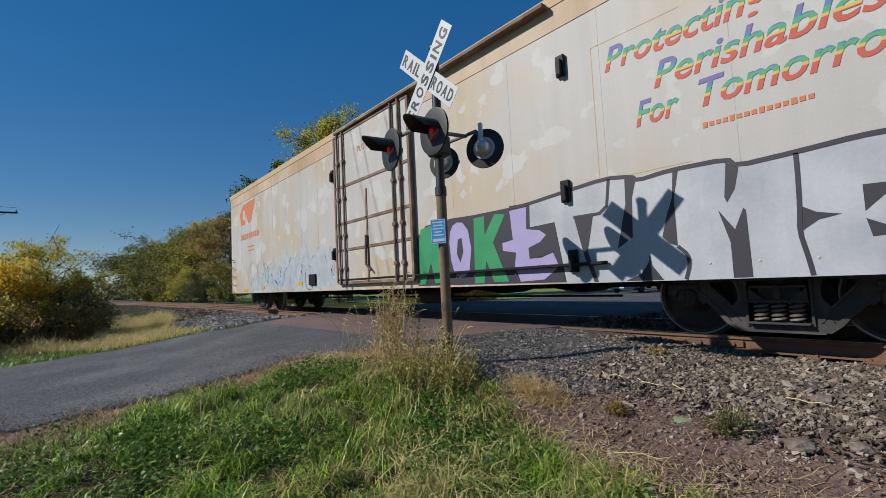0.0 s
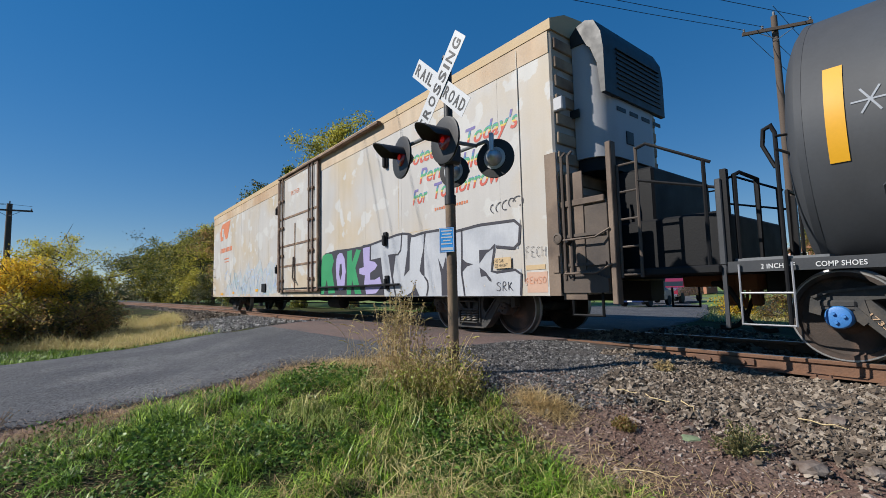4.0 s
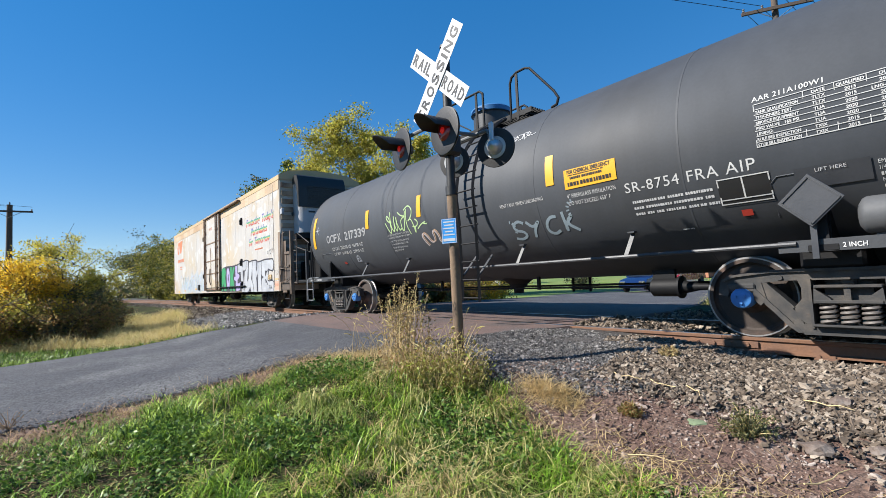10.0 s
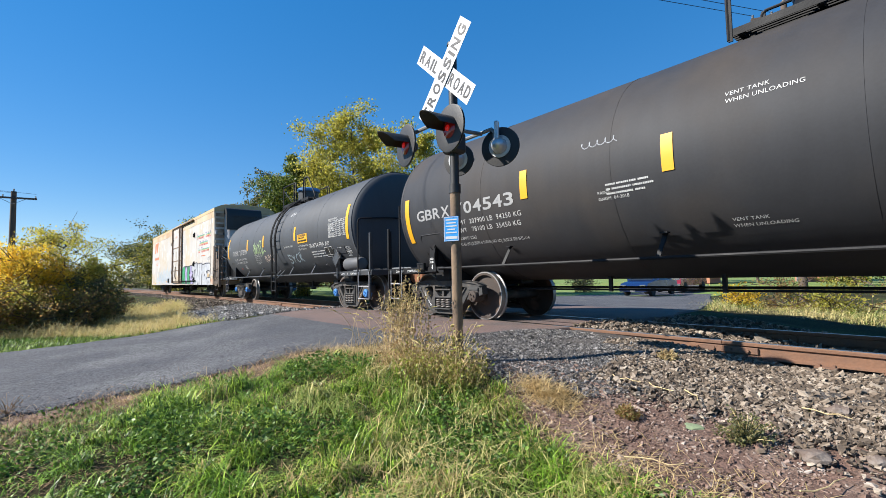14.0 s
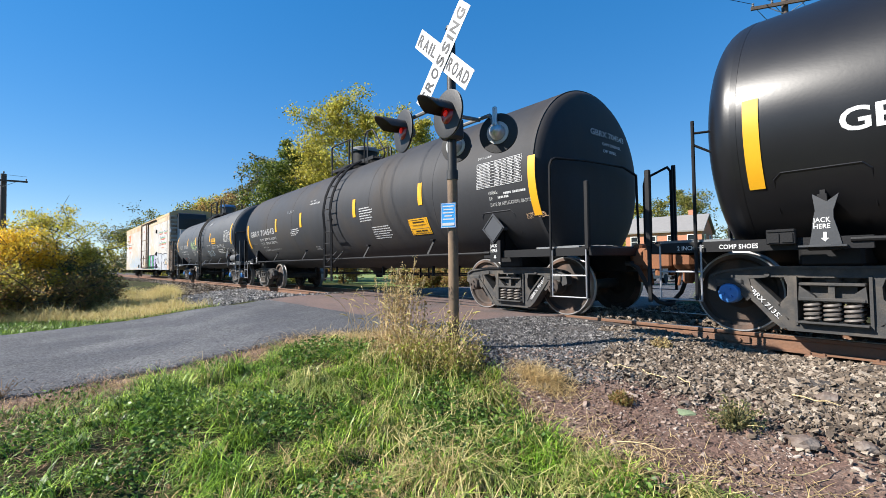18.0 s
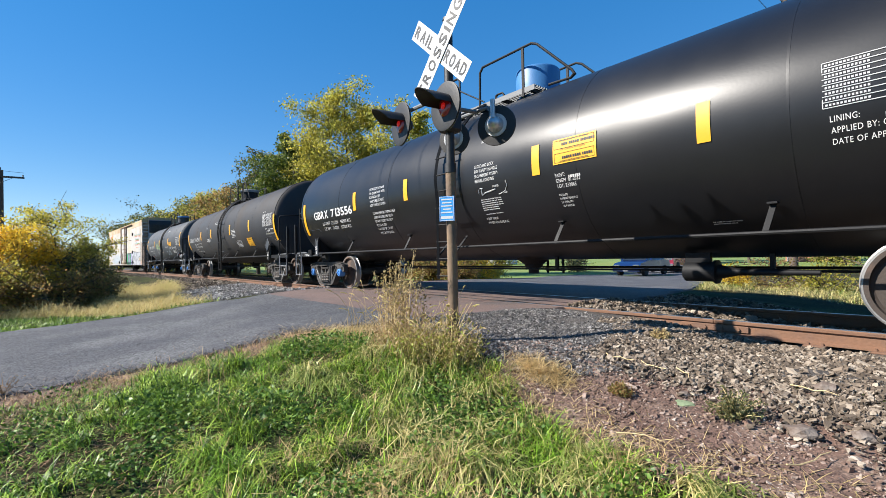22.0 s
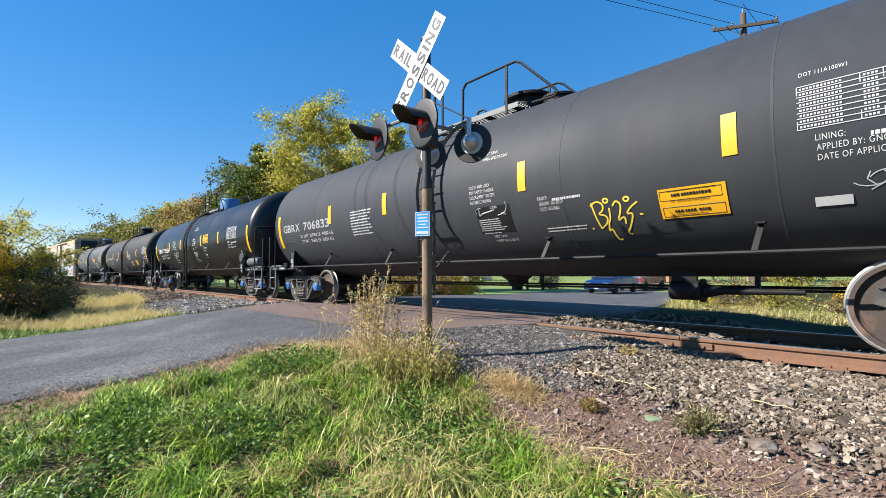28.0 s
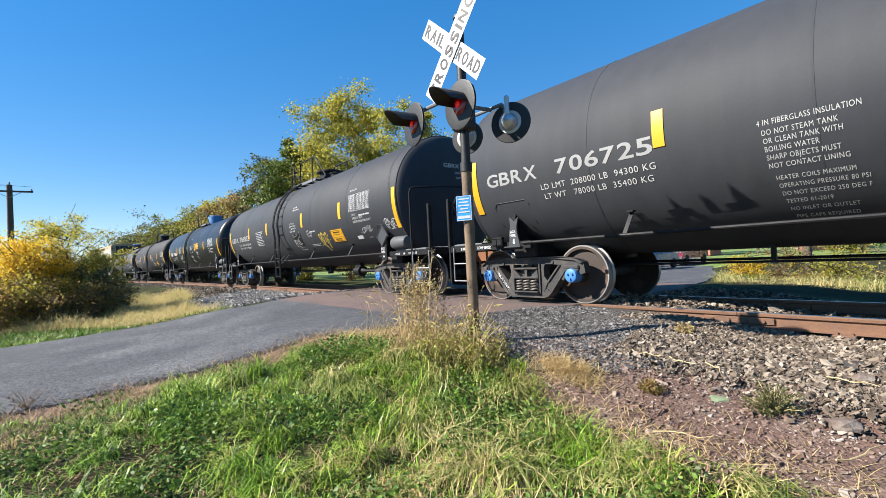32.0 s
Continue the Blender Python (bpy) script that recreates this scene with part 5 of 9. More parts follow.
for i, text in enumerate(("EMPTY LOAD", "1/4\" ADJ BLOCK", "", "NO ADJ BLOCK")):
    if text:
        tank_text(ocfx, text, 5.79, 1.68 - 0.052 * i, 0.052, WORN_WHITE, squeeze=0.75)
tank_bars(ocfx, 5.79, 1.576, [[0.13, 0.11]], 0.04, 0.05, WORN_WHITE)
tank_bars(ocfx, 5.79, 1.472, [[0.15]], 0.04, 0.05, WORN_WHITE)
for i, (text, x, z, size) in enumerate((("VENT TANK", -1.155, 2.73, 0.072), ("WHEN UNLOADING", -1.15, 2.645, 0.072), ("VENT TANK", -1.27, 1.395, 0.06), ("WHEN UNLOADING", -1.28, 1.33, 0.06), ("PAINT:", -2.73, 1.9, 0.06), ("GNGM  04-2018", -2.735, 1.82, 0.06))):
    tank_text(a_car, text, x, z, size, WORN_WHITE)


def lever_diagram(car, x, z):
    """A white drawing of the valve handle and its swing."""
    s = Shape()
    r = TANK_R + 0.006
    for pts, w in (([(0.02, 0.02), (0.08, 0.05), (0.34, 0.09)], 0.011), ([(0.02, 0.02), (0.02, 0.14)], 0.009), ([(-0.02, 0.14), (0.06, 0.14)], 0.006), ([(-0.05, 0.05), (-0.05, 0.13)], 0.005), ([(0.58, 0.2), (0.6, 0.12), (0.55, 0.04), (0.46, 0.01), (0.4, 0.0)], 0.007)):
        s.pipe(wrap(pts, x, z, r), w, 4)
    part("handle_diagram", s, WHITE, car, "white drawing of a valve handle")


lever_diagram(b_car, 0.44, 1.86)
lever_diagram(c_car, 0.68, 1.74)
tank_patch(c_car, "instruction_panel", 0.61, 1.31, 1.48, 1.89, BLACK_STEEL, "dark patch behind the handle instructions", lift=0.004)
tank_patch(c_car, "paper_label", 4.91, 5.18, 1.45, 1.535, DIM_WHITE, "faded white sticker")
for car, half, mark, rounded_end in ((a_car, 7.3, "GBRX 704543", False), (b_car, 7.26, "GBRX 713556", True), (c_car, 7.14, "GBRX 706833", False), (d_car, 7.25, "GBRX 706725", False)):
    head_text(car, half, ((mark, -0.27, 0.81, 2.94, 0.14), ("CAPY 29000 GL", 0.06, 0.66, 2.8, 0.07), ("CAPY 109780 L", 0.08, 0.5, 2.68, 0.07)), rounded_end)
def jack_bracket(car, x, steel):
    """Waisted plate under the saddle, lettered for the jack, and the framed box beside it on the sill."""
    part("jack_plate", Shape().prism([(-0.12, 0.95), (0.12, 0.96), (0.1, 1.06), (0.065, 1.2), (0.066, 1.28), (0.11, 1.43), (0.02, 1.36), (-0.085, 1.44), (-0.068, 1.28), (-0.085, 1.2), (-0.1, 1.06)], (x, -1.355, 0), (1, 0, 0), (0, 0, 1), 0.025), steel, car, "grey jacking bracket")
    part("jack_foot", Shape().box((x - 0.02, -1.37, 0.945), (0.36, 0.07, 0.02), bevel=0.004), steel, car)
    sill_text(car, "JACK", x - 0.082, 1.17, 0.062, -1.371)
    sill_text(car, "HERE", x - 0.085, 1.11, 0.062, -1.371)
    part("arrow", Shape().prism([(-0.013, 0.09), (0.013, 0.09), (0.013, 0.035), (0.03, 0.035), (0, 0), (-0.03, 0.035), (-0.013, 0.035)], (x, -1.37, 0.985), (1, 0, 0), (0, 0, 1), 0.004), WHITE, car)
    part("sill_box", Shape().box((x - 0.33, -1.4, 1.045), (0.24, 0.06, 0.15), bevel=0.008).box((x - 0.385, -1.435, 1.035), (0.09, 0.012, 0.09)).box((x - 0.275, -1.435, 1.035), (0.09, 0.012, 0.09)).box((x - 0.33, -1.435, 1.105), (0.22, 0.012, 0.02)), BLACK_STEEL, car, "black framed box on the side sill")


for car in (a_car, b_car, c_car, d_car):
    jack_bracket(car, -6.45, BLACK_STEEL if car is a_car else GREY_STEEL)
for car, hb, steel in ((ocfx, 5.43, GREY_STEEL), (a_car, 6.47, BLACK_STEEL), (b_car, 6.47, BLACK_STEEL), (c_car, 6.47, BLACK_STEEL), (d_car, 6.47, BLACK_STEEL)):
    placard_holder(car, hb - 0.05)
    brake_gear(car, hb + 0.5, steel)
    if car is not a_car:
        o = 0.14 if car is ocfx else 0.38
        sill_text(car, "2 INCH", hb + o, size=0.06)
        sill_text(car, "HF", hb + o + 0.32, size=0.06)
        sill_text(car, "COMP SHOES", hb + o + 0.52, size=0.06)
    sill_text(car, "2 INCH HF", -hb - 1.32, size=0.068)
    sill_text(car, "COMP SHOES", -hb - 0.88, size=0.068)
    if car in (a_car, b_car, c_car):
        part("jack_plate", Shape().box((hb - 0.03, -1.4, 1.02), (0.24, 0.03, 0.36), bevel=0.01), BLACK_STEEL, car)
        sill_text(car, "JACK", hb - 0.13, 1.09, 0.075, -1.42)
        sill_text(car, "HERE", hb - 0.13, 1.01, 0.075, -1.42)
        part("arrow", Shape().prism([(-0.012, 0.06), (0.012, 0.06), (0.012, 0.03), (0.035, 0.03), (0, 0), (-0.035, 0.03), (-0.012, 0.03)], (hb - 0.03, -1.418, 0.9), (1, 0, 0), (0, 0, 1), 0.004), WHITE, car)


# ---- refrigerated box car ----
def flat_text(car, text, x, z, size, material, y=-1.56, squeeze=1.0, shear=0.0, spacing=1.0, bold=0.0, slope=0.0, align="LEFT", name="lettering"):
    vs, fs = lettering(text, size, squeeze, spacing, shear, align, bold)
    return part(name, Shape().add([(x + a, y, z + b + a * slope) for a, b in vs], fs), material, car, smooth=0)


def blob(poly, x, z, y=-1.5545):
    return Shape().add([(x + a, y, z + b) for a, b in poly], [tuple(range(len(poly)))])




def stroke_edges(pts, w, rounds=1):
    """The two edges of a sprayed stroke of half width w along a line, its corners rounded: points by pairs, and faces."""
    for _ in range(rounds if len(pts) > 2 else 0):
        pts = [pts[0]] + [(a[0] * u + b[0] * (1 - u), a[1] * u + b[1] * (1 - u)) for a, b in zip(pts, pts[1:]) for u in (0.8, 0.2)] + [pts[-1]]
    dirs = [Vector((b[0] - a[0], b[1] - a[1])).normalized() for a, b in zip(pts, pts[1:])]
    vs = []
    for k, (a, b) in enumerate(pts):
        d = (dirs[max(0, k - 1)] + dirs[min(k, len(dirs) - 1)])
        d = d.normalized() if d.length > 0.2 else dirs[min(k, len(dirs) - 1)]
        vs += [(a - d.y * w, b + d.x * w), (a + d.y * w, b - d.x * w)]
    return vs, [(2 * k, 2 * k + 1, 2 * k + 3, 2 * k + 2) for k in range(len(pts) - 1)]


def ribbon(pts, y, w):
    vs, fs = stroke_edges(pts, w)
    return Shape().add([(a, y, b) for a, b in vs], fs)


RED_ORANGE = mat("faded_orange_lettering", (0.55, 0.17, 0.07), 0.65, var=0.25, scale=4, fine=40, bump=0)
HAZY_SPRAY = mat("hazy_pale_blue_spray", (0.2, 0.25, 0.28), 0.7, var=0.5, scale=5, fine=40, bump=0)
GREEN_SPRAY = mat("green_spray_paint", (0.03, 0.26, 0.1), 0.55, var=0.3, scale=2, fine=40, bump=0)
LILAC_SPRAY = mat("lilac_spray_paint", (0.36, 0.31, 0.52), 0.55, var=0.25, scale=2, fine=40, bump=0)
GREY_SPRAY = mat("silver_grey_spray_paint", (0.43, 0.44, 0.46), 0.5, var=0.3, scale=1.6, fine=25, bump=0, second=(0.34, 0.35, 0.38), second_at=0.6, second_scale=1.5, streak=0.3)
DARK_SPRAY = mat("dark_contour_spray", (0.032, 0.03, 0.04), 0.6, var=0.3, scale=3, fine=40, bump=0)
BLUE_SPRAY = mat("pale_blue_spray_paint", (0.36, 0.45, 0.6), 0.6, var=0.35, scale=1.5, fine=30, bump=0)
TEAL_SPRAY = mat("greyish_teal_spray", (0.3, 0.42, 0.45), 0.6, var=0.35, scale=1.5, fine=30, bump=0)
PALE_SPRAY = mat("pale_pink_white_spray", (0.48, 0.44, 0.44), 0.6, var=0.25, scale=1.5, fine=30, bump=0)
LIME_SPRAY = mat("lime_spray_paint", (0.38, 0.52, 0.24), 0.6, var=0.3, scale=3, fine=30, bump=0)
TAN_SPRAY = mat("tan_spray_paint", (0.5, 0.33, 0.2), 0.6, var=0.3, scale=3, fine=30, bump=0)
YELLOW_SPRAY = mat("yellow_spray_paint", (0.75, 0.55, 0.06), 0.6, var=0.3, scale=3, fine=30, bump=0)
WHITE_SPRAY = mat("thin_white_spray", (0.32, 0.34, 0.37), 0.7, var=0.5, scale=3, fine=30, bump=0)


def banded_script():
    """Script letters in bands of blue, green, yellow and red from top to bottom."""
    m = bpy.data.materials.new("rainbow_script")
    m.use_nodes = True
    n, l = m.node_tree.nodes, m.node_tree.links
    at = n.new("ShaderNodeAttribute")
    at.attribute_name = "band"
    r = n.new("ShaderNodeValToRGB")
    r.color_ramp.interpolation = "CONSTANT"
    e = r.color_ramp.elements
    e[0].position, e[0].color = 0.0, (0.5, 0.09, 0.06, 1)
    e[1].position, e[1].color = 0.3, (0.6, 0.42, 0.08, 1)
    for p, c in ((0.4, (0.08, 0.33, 0.17, 1)), (0.58, (0.08, 0.2, 0.36, 1)), (0.75, (0.16, 0.13, 0.32, 1))):
        k = e.new(p)
        k.color = c
    l.new(at.outputs["Fac"], r.inputs["Fac"])
    l.new(r.outputs["Color"], n["Principled BSDF"].inputs["Base Color"])
    n["Principled BSDF"].inputs["Roughness"].default_value = 0.65
    return m


DOOR_BROWN = mat("rusty_brown_frame", (0.15, 0.09, 0.06), 0.8, var=0.5, scale=3, fine=40, bump=0.1, second=(0.32, 0.23, 0.15), second_scale=2.5)
BLUE_WASH = mat("pale_blue_wash", (0.42, 0.43, 0.43), 0.6, var=0.35, scale=2.0, fine=25, bump=0, second=(0.29, 0.36, 0.41), second_scale=2.5)
PINK_PATCH = mat("pinkish_patch_paint", (0.52, 0.33, 0.24), 0.65, var=0.2, scale=2, fine=30, bump=0)
SCRIPT = banded_script()


def slogan(car, text, x0, x1, z, size):
    """A word in slanting script between x0 and x1, letter by letter, with a pale drop shade."""
    whole, _ = lettering(text, size, 1.0, 1.0, 0.3, bold=0.007)
    k = (x1 - x0) / (max(a for a, _ in whole) - min(a for a, _ in whole))
    tall = size * 0.74
    for i, c in enumerate(text):
        vs, fs = lettering(c, size, 1.0, 1.0, 0.3, bold=0.007)
        before = max(a for a, _ in lettering(text[:i] + "n", size, 1.0, 1.0, 0.3)[0]) - max(a for a, _ in lettering("n", size, 1.0, 1.0, 0.3)[0]) if i else 0.0
        vs = [(x0 + (a + before) * k, b) for a, b in vs]
        bm = bmesh.new()
        pts = [bm.verts.new((a, -1.5545, b)) for a, b in vs]
        for f in fs:
            try:
                bm.faces.new([pts[q] for q in f])
            except ValueError:
                pass
        for q in (0.3, 0.4, 0.58, 0.75):        # level cuts where the colour changes
            bmesh.ops.bisect_plane(bm, geom=bm.verts[:] + bm.edges[:] + bm.faces[:], plane_co=(0, 0, q * tall), plane_no=(0, 0, 1))
        me = bpy.data.meshes.new("letter")
        bm.to_mesh(me)
        bm.free()
        me.attributes.new("band", "FLOAT", "FACE").data.foreach_set("value", [max(0.0, min(1.0, p.center.z / tall)) for p in me.polygons])
        for v in me.vertices:
            v.co.z += z
        me.materials.append(SCRIPT)
        part("letter", me, SCRIPT, car)


STROKES = {"S": [(0.9, 0.85), (0.5, 1.0), (0.1, 0.8), (0.3, 0.55), (0.7, 0.45), (0.9, 0.2), (0.5, 0.0), (0.05, 0.12)], "Y": [(0.0, 1.0), (0.4, 0.5), (0.85, 1.0), (0.4, 0.5), (0.3, 0.0)],
           "C": [(0.9, 0.85), (0.5, 1.0), (0.1, 0.6), (0.15, 0.2), (0.5, 0.0), (0.9, 0.15)], "K": [(0.1, 1.0), (0.15, 0.0), (0.12, 0.4), (0.8, 1.0), (0.2, 0.5), (0.9, 0.0)],
           "E": [(0.85, 1.0), (0.1, 0.9), (0.15, 0.5), (0.7, 0.55), (0.15, 0.5), (0.1, 0.05), (0.9, 0.0)], "W": [(0.0, 1.0), (0.2, 0.0), (0.5, 0.7), (0.75, 0.0), (1.0, 1.0)],
           "R": [(0.1, 0.0), (0.15, 1.0), (0.7, 0.95), (0.75, 0.6), (0.2, 0.5), (0.9, 0.0)], "B": [(0.1, 0.0), (0.15, 1.0), (0.7, 0.85), (0.2, 0.55), (0.8, 0.3), (0.1, 0.0)],
           "I": [(0.45, 0.0), (0.5, 1.0)], "Z": [(0.0, 0.95), (0.9, 1.0), (0.1, 0.0), (1.0, 0.1)], "F": [(0.85, 1.0), (0.1, 0.95), (0.15, 0.5), (0.7, 0.55), (0.15, 0.5), (0.1, -0.1)],
           "H": [(0.1, 0.0), (0.15, 1.0), (0.12, 0.5), (0.85, 0.55), (0.9, 1.0), (0.85, 0.0)], "M": [(0.0, 0.0), (0.2, 1.0), (0.5, 0.3), (0.8, 1.0), (1.0, 0.0)], "O": [(0.5, 1.0), (0.1, 0.6), (0.3, 0.05), (0.8, 0.2), (0.85, 0.75), (0.5, 1.0)],
           "U": [(0.05, 1.0), (0.15, 0.1), (0.6, 0.0), (0.9, 1.0)]}


def stroke_lines(word, width, height, seed, slope=0.0):
    """The polylines of a sprayed word."""
    r = random.Random(seed)
    n = len(word)
    out = []
    for i, c in enumerate(word):
        w = width / n
        out.append([((i + 0.88 * a) * w + r.uniform(-0.04, 0.04) * w, b * height * r.uniform(0.9, 1.1) + slope * (i + a) * w) for a, b in STROKES[c]])
    return out


def box_car(x_at):
    car = thing("refrigerator_car", "cream insulated refrigerator car with a tan roof, slogan and large graffiti", "box car", (x_at, YC, 0), "cars of the freight train")
    H0, H1, HW, HL = 0.68, 4.6, 1.55, 10.5
    body = Shape().box((0, 0, (H0 + H1) / 2), (2 * HL, 2 * HW, H1 - H0), bevel=0.03)
    part("body", body, REEFER, car)
    roof = Shape()
    prof = [(-HW - 0.02, H1 - 0.04), (-HW - 0.02, H1 + 0.12), (-1.2, H1 + 0.3), (-0.6, H1 + 0.38), (0, H1 + 0.4), (0.6, H1 + 0.38), (1.2, H1 + 0.3), (HW + 0.02, H1 + 0.12), (HW + 0.02, H1 - 0.04)]
    roof.prism(prof, (0, 0, 0), (0, 1, 0), (0, 0, 1), 2 * HL + 0.06)
    part("roof", roof, REEFER_ROOF, car, "tan curved roof with a weathered eave")
    for x in np.linspace(-HL + 0.5, HL - 0.5, 16):
        part("roof_rib", Shape().box((x, 0, H1 + 0.33), (0.05, 1.9, 0.2), bevel=0.02), REEFER_ROOF, car)
    part("letterboard", Shape().box((0, -HW - 0.003, H1 - 0.2), (2 * HL - 0.06, 0.012, 0.36), bevel=0.004), REEFER_BAND, car, "rust-tinted tan band below the eave")
    # sheet joints down the near side
    for x in list(np.linspace(-9.1, -2.0, 7)) + [3.6, 5.0, 6.55, 8.0, 9.4]:
        part("panel_joint", Shape().box((x, -HW + 0.003, (H0 + H1) / 2), (0.025, 0.01, H1 - H0 - 0.1)), REEFER, car)
    part("side_sill", Shape().box((0, -HW + 0.007, H0 + 0.06), (2 * HL - 0.1, 0.02, 0.12), bevel=0.002), REEFER, car)
    for x in np.linspace(-9.9, 9.9, 45):
        part("rivet", RIVET, REEFER, car, m=pose(x, -HW - 0.002, H0 + 0.17))
    # plug door with its rods
    d0, d1, z0, z1 = -0.75, 2.45, 0.86, 4.5
    door = part("plug_door", Shape().box(((d0 + d1) / 2, -HW - 0.04, (z0 + z1) / 2), (d1 - d0, 0.08, z1 - z0), bevel=0.02), REEFER, car, "cream plug door with black locking rods")
    frame_ = Shape()
    for x in (d0, d1):
        frame_.box((x, -HW - 0.07, (z0 + z1) / 2), (0.07, 0.06, z1 - z0))
    for z in (z0, z1, 1.65, 2.3, 3.2):
        frame_.box(((d0 + d1) / 2, -HW - 0.07, z), (d1 - d0, 0.05, 0.06))
    frame_.box(((d0 + d1) / 2 - 0.1, -HW - 0.07, 1.9), (0.06, 0.05, 2.1))
    part("door_frame", frame_, DOOR_BROWN, door, "rusty brown door framing")
    for x in (d0 + 0.22, d0 + 0.5, d1 - 0.55, d1 - 0.28):
        part("lock_rod", Shape().pipe([(x, -HW - 0.12, z0 - 0.05), (x, -HW - 0.12, z1 + 0.02)], 0.028, 8), DOOR_BROWN, door)
        for z in (1.2, 2.0, 2.9, 3.8):
            part("rod_keeper", Shape().box((x, -HW - 0.11, z), (0.12, 0.07, 0.08), bevel=0.01), DOOR_BROWN, door)
    part("lock_lever", Shape().pipe([(0.75, -HW - 0.13, 1.9), (0.75, -HW - 0.15, 1.25), (0.95, -HW - 0.15, 1.1)], 0.025, 8), REEFER_END, door)
    part("door_track", Shape().box((2.9, -HW - 0.06, 0.93), (7.2, 0.07, 0.045), bevel=0.01), BLACK_STEEL, car, "black lower door track")
    part("door_track", Shape().box((2.6, -HW - 0.09, H1 - 0.02), (6.5, 0.12, 0.07), bevel=0.01), DOOR_BROWN, car, "rusty upper door track")
    for x, z in ((6.0, 3.66), (5.95, 1.93), (-1.0, 3.6), (-1.0, 1.6), (6.0, 0.98)):
        s = Shape().box((x, -HW - 0.03, z), (0.14, 0.05, 0.3), bevel=0.01).box((x, -HW - 0.07, z - 0.03), (0.08, 0.06, 0.22), bevel=0.01)
        part("door_stop", s, BLACK_STEEL, car)
    hatch = Shape()
    for a, b, c, d in ((6.45, 2.85, 0.009, 1.75), (7.0, 3.72, 1.1, 0.009), (7.0, 1.97, 1.1, 0.009)):
        hatch.box((a, -HW + 0.002, b), (c, 0.008, d))
    part("hatch_joint", hatch, REEFER_ROOF, car)
    part("vent_box", Shape().box((-2.4, -HW - 0.03, 1.0), (0.42, 0.05, 0.3), bevel=0.01), BLACK_STEEL, car)
    # end facing the tank cars: ribbed end, refrigeration unit, platform
    for i in range(13):
        part("end_rib", Shape().box((HL + 0.012, 0, 0.95 + i * 0.285), (0.05, 2.98, 0.17), bevel=0.03), REEFER_RIB, car, "rust-stained tan end rib")
    def rounded(x1, y0, y1, r):       # plan of the unit: square at the wall, round at its outer corners
        arc = [(x1 - r + r * math.cos(q), y1 - r + r * math.sin(q)) for q in np.linspace(0, math.pi / 2, 7)]
        low = [(x1 - r + r * math.cos(q), y0 + r + r * math.sin(q)) for q in np.linspace(-math.pi / 2, 0, 7)]
        return [(0.04, y0)] + low + arc + [(0.04, y1)]
    part("refrigeration_unit", Shape().prism(rounded(0.52, -1.07, 0.66, 0.4), (HL, 0.0, 3.56), (1, 0, 0), (0, 1, 0), 1.78), UNIT_WHITE, car, "white refrigeration unit with rounded corners")
    part("unit_base", Shape().prism(rounded(0.48, -1.03, 0.62, 0.38), (HL, 0.0, 2.58), (1, 0, 0), (0, 1, 0), 0.2), BLACK_STEEL, car)
    part("unit_hood", Shape().prism([(0.03, 4.4), (0.03, 4.58), (0.14, 4.68), (0.3, 4.72), (0.44, 4.66), (0.54, 4.45), (0.57, 4.2), (0.57, 3.55), (0.5, 3.55), (0.46, 4.0), (0.36, 4.28), (0.24, 4.4)], (HL, -0.2, 0), (1, 0, 0), (0, 0, 1), 1.78), SIGN_BLACK, car, "black condenser hood")
    for i in range(9):
        part("hood_louvre", Shape().box((HL + 0.573, -0.1, 3.68 + 0.075 * i), (0.025, 1.3, 0.022)), SIGN_BLACK, car)
    part("unit_hatch", Shape().box((HL + 0.08, -1.125, 3.35), (0.16, 0.02, 0.13), bevel=0.005), SIGN_BLACK, car)
    part("unit_hatch", Shape().box((HL + 0.525, -0.4, 3.0), (0.02, 0.2, 0.2), bevel=0.005), SIGN_BLACK, car)
    s_ = Shape()
    for i in range(4):
        s_.box((HL + 0.525, -0.6 + i * 0.36, 3.4), (0.01, 0.24, 0.06))
    part("unit_writing", s_, SIGN_BLACK, car)
    part("equipment_box", Shape().box((HL + 1.05, 0.2, 1.33), (1.6, 2.3, 0.66), bevel=0.03).box((HL + 0.6, 0.3, 2.0), (0.7, 1.9, 0.9), bevel=0.03), BLACK_STEEL, car)
    side_y = -HW + 0.05
    part("corner_panel", Shape().box((HL + 0.39, side_y + 0.03, 1.33), (0.68, 0.03, 1.2), bevel=0.01).box((HL + 0.39, side_y, 1.5), (0.6, 0.03, 0.04)).box((HL + 0.39, side_y, 1.1), (0.6, 0.03, 0.04)), REEFER_END, car, "grimy brown corner panel")
    part("gusset", Shape().prism([(0.0, 0.72), (0.72, 0.72), (0.72, 0.9), (0.4, 1.02), (0.0, 0.98)], (HL, side_y - 0.01, 0), (1, 0, 0), (0, 0, 1), 0.03), REEFER_END, car)
    part("corner_post", Shape().box((HL + 0.8, side_y, 1.62), (0.075, 0.04, 2.1), bevel=0.01).box((HL + 0.83, side_y + 0.05, 1.62), (0.02, 0.1, 2.1)), GRIMY_BROWN, car, "grimy brown corner post")
    part("corner_post_strut", Shape().box((HL + 0.36, side_y, 1.95), (0.7, 0.04, 0.09), bevel=0.01), GRIMY_BROWN, car)
    for x in (HL + 0.09, HL + 0.2):
        part("corner_rail", Shape().pipe([(x, side_y - 0.03, 0.9), (x, side_y - 0.03, 2.62), (x + 0.02, side_y + 0.03, 2.69)], 0.02, 6), REEFER_END, car)
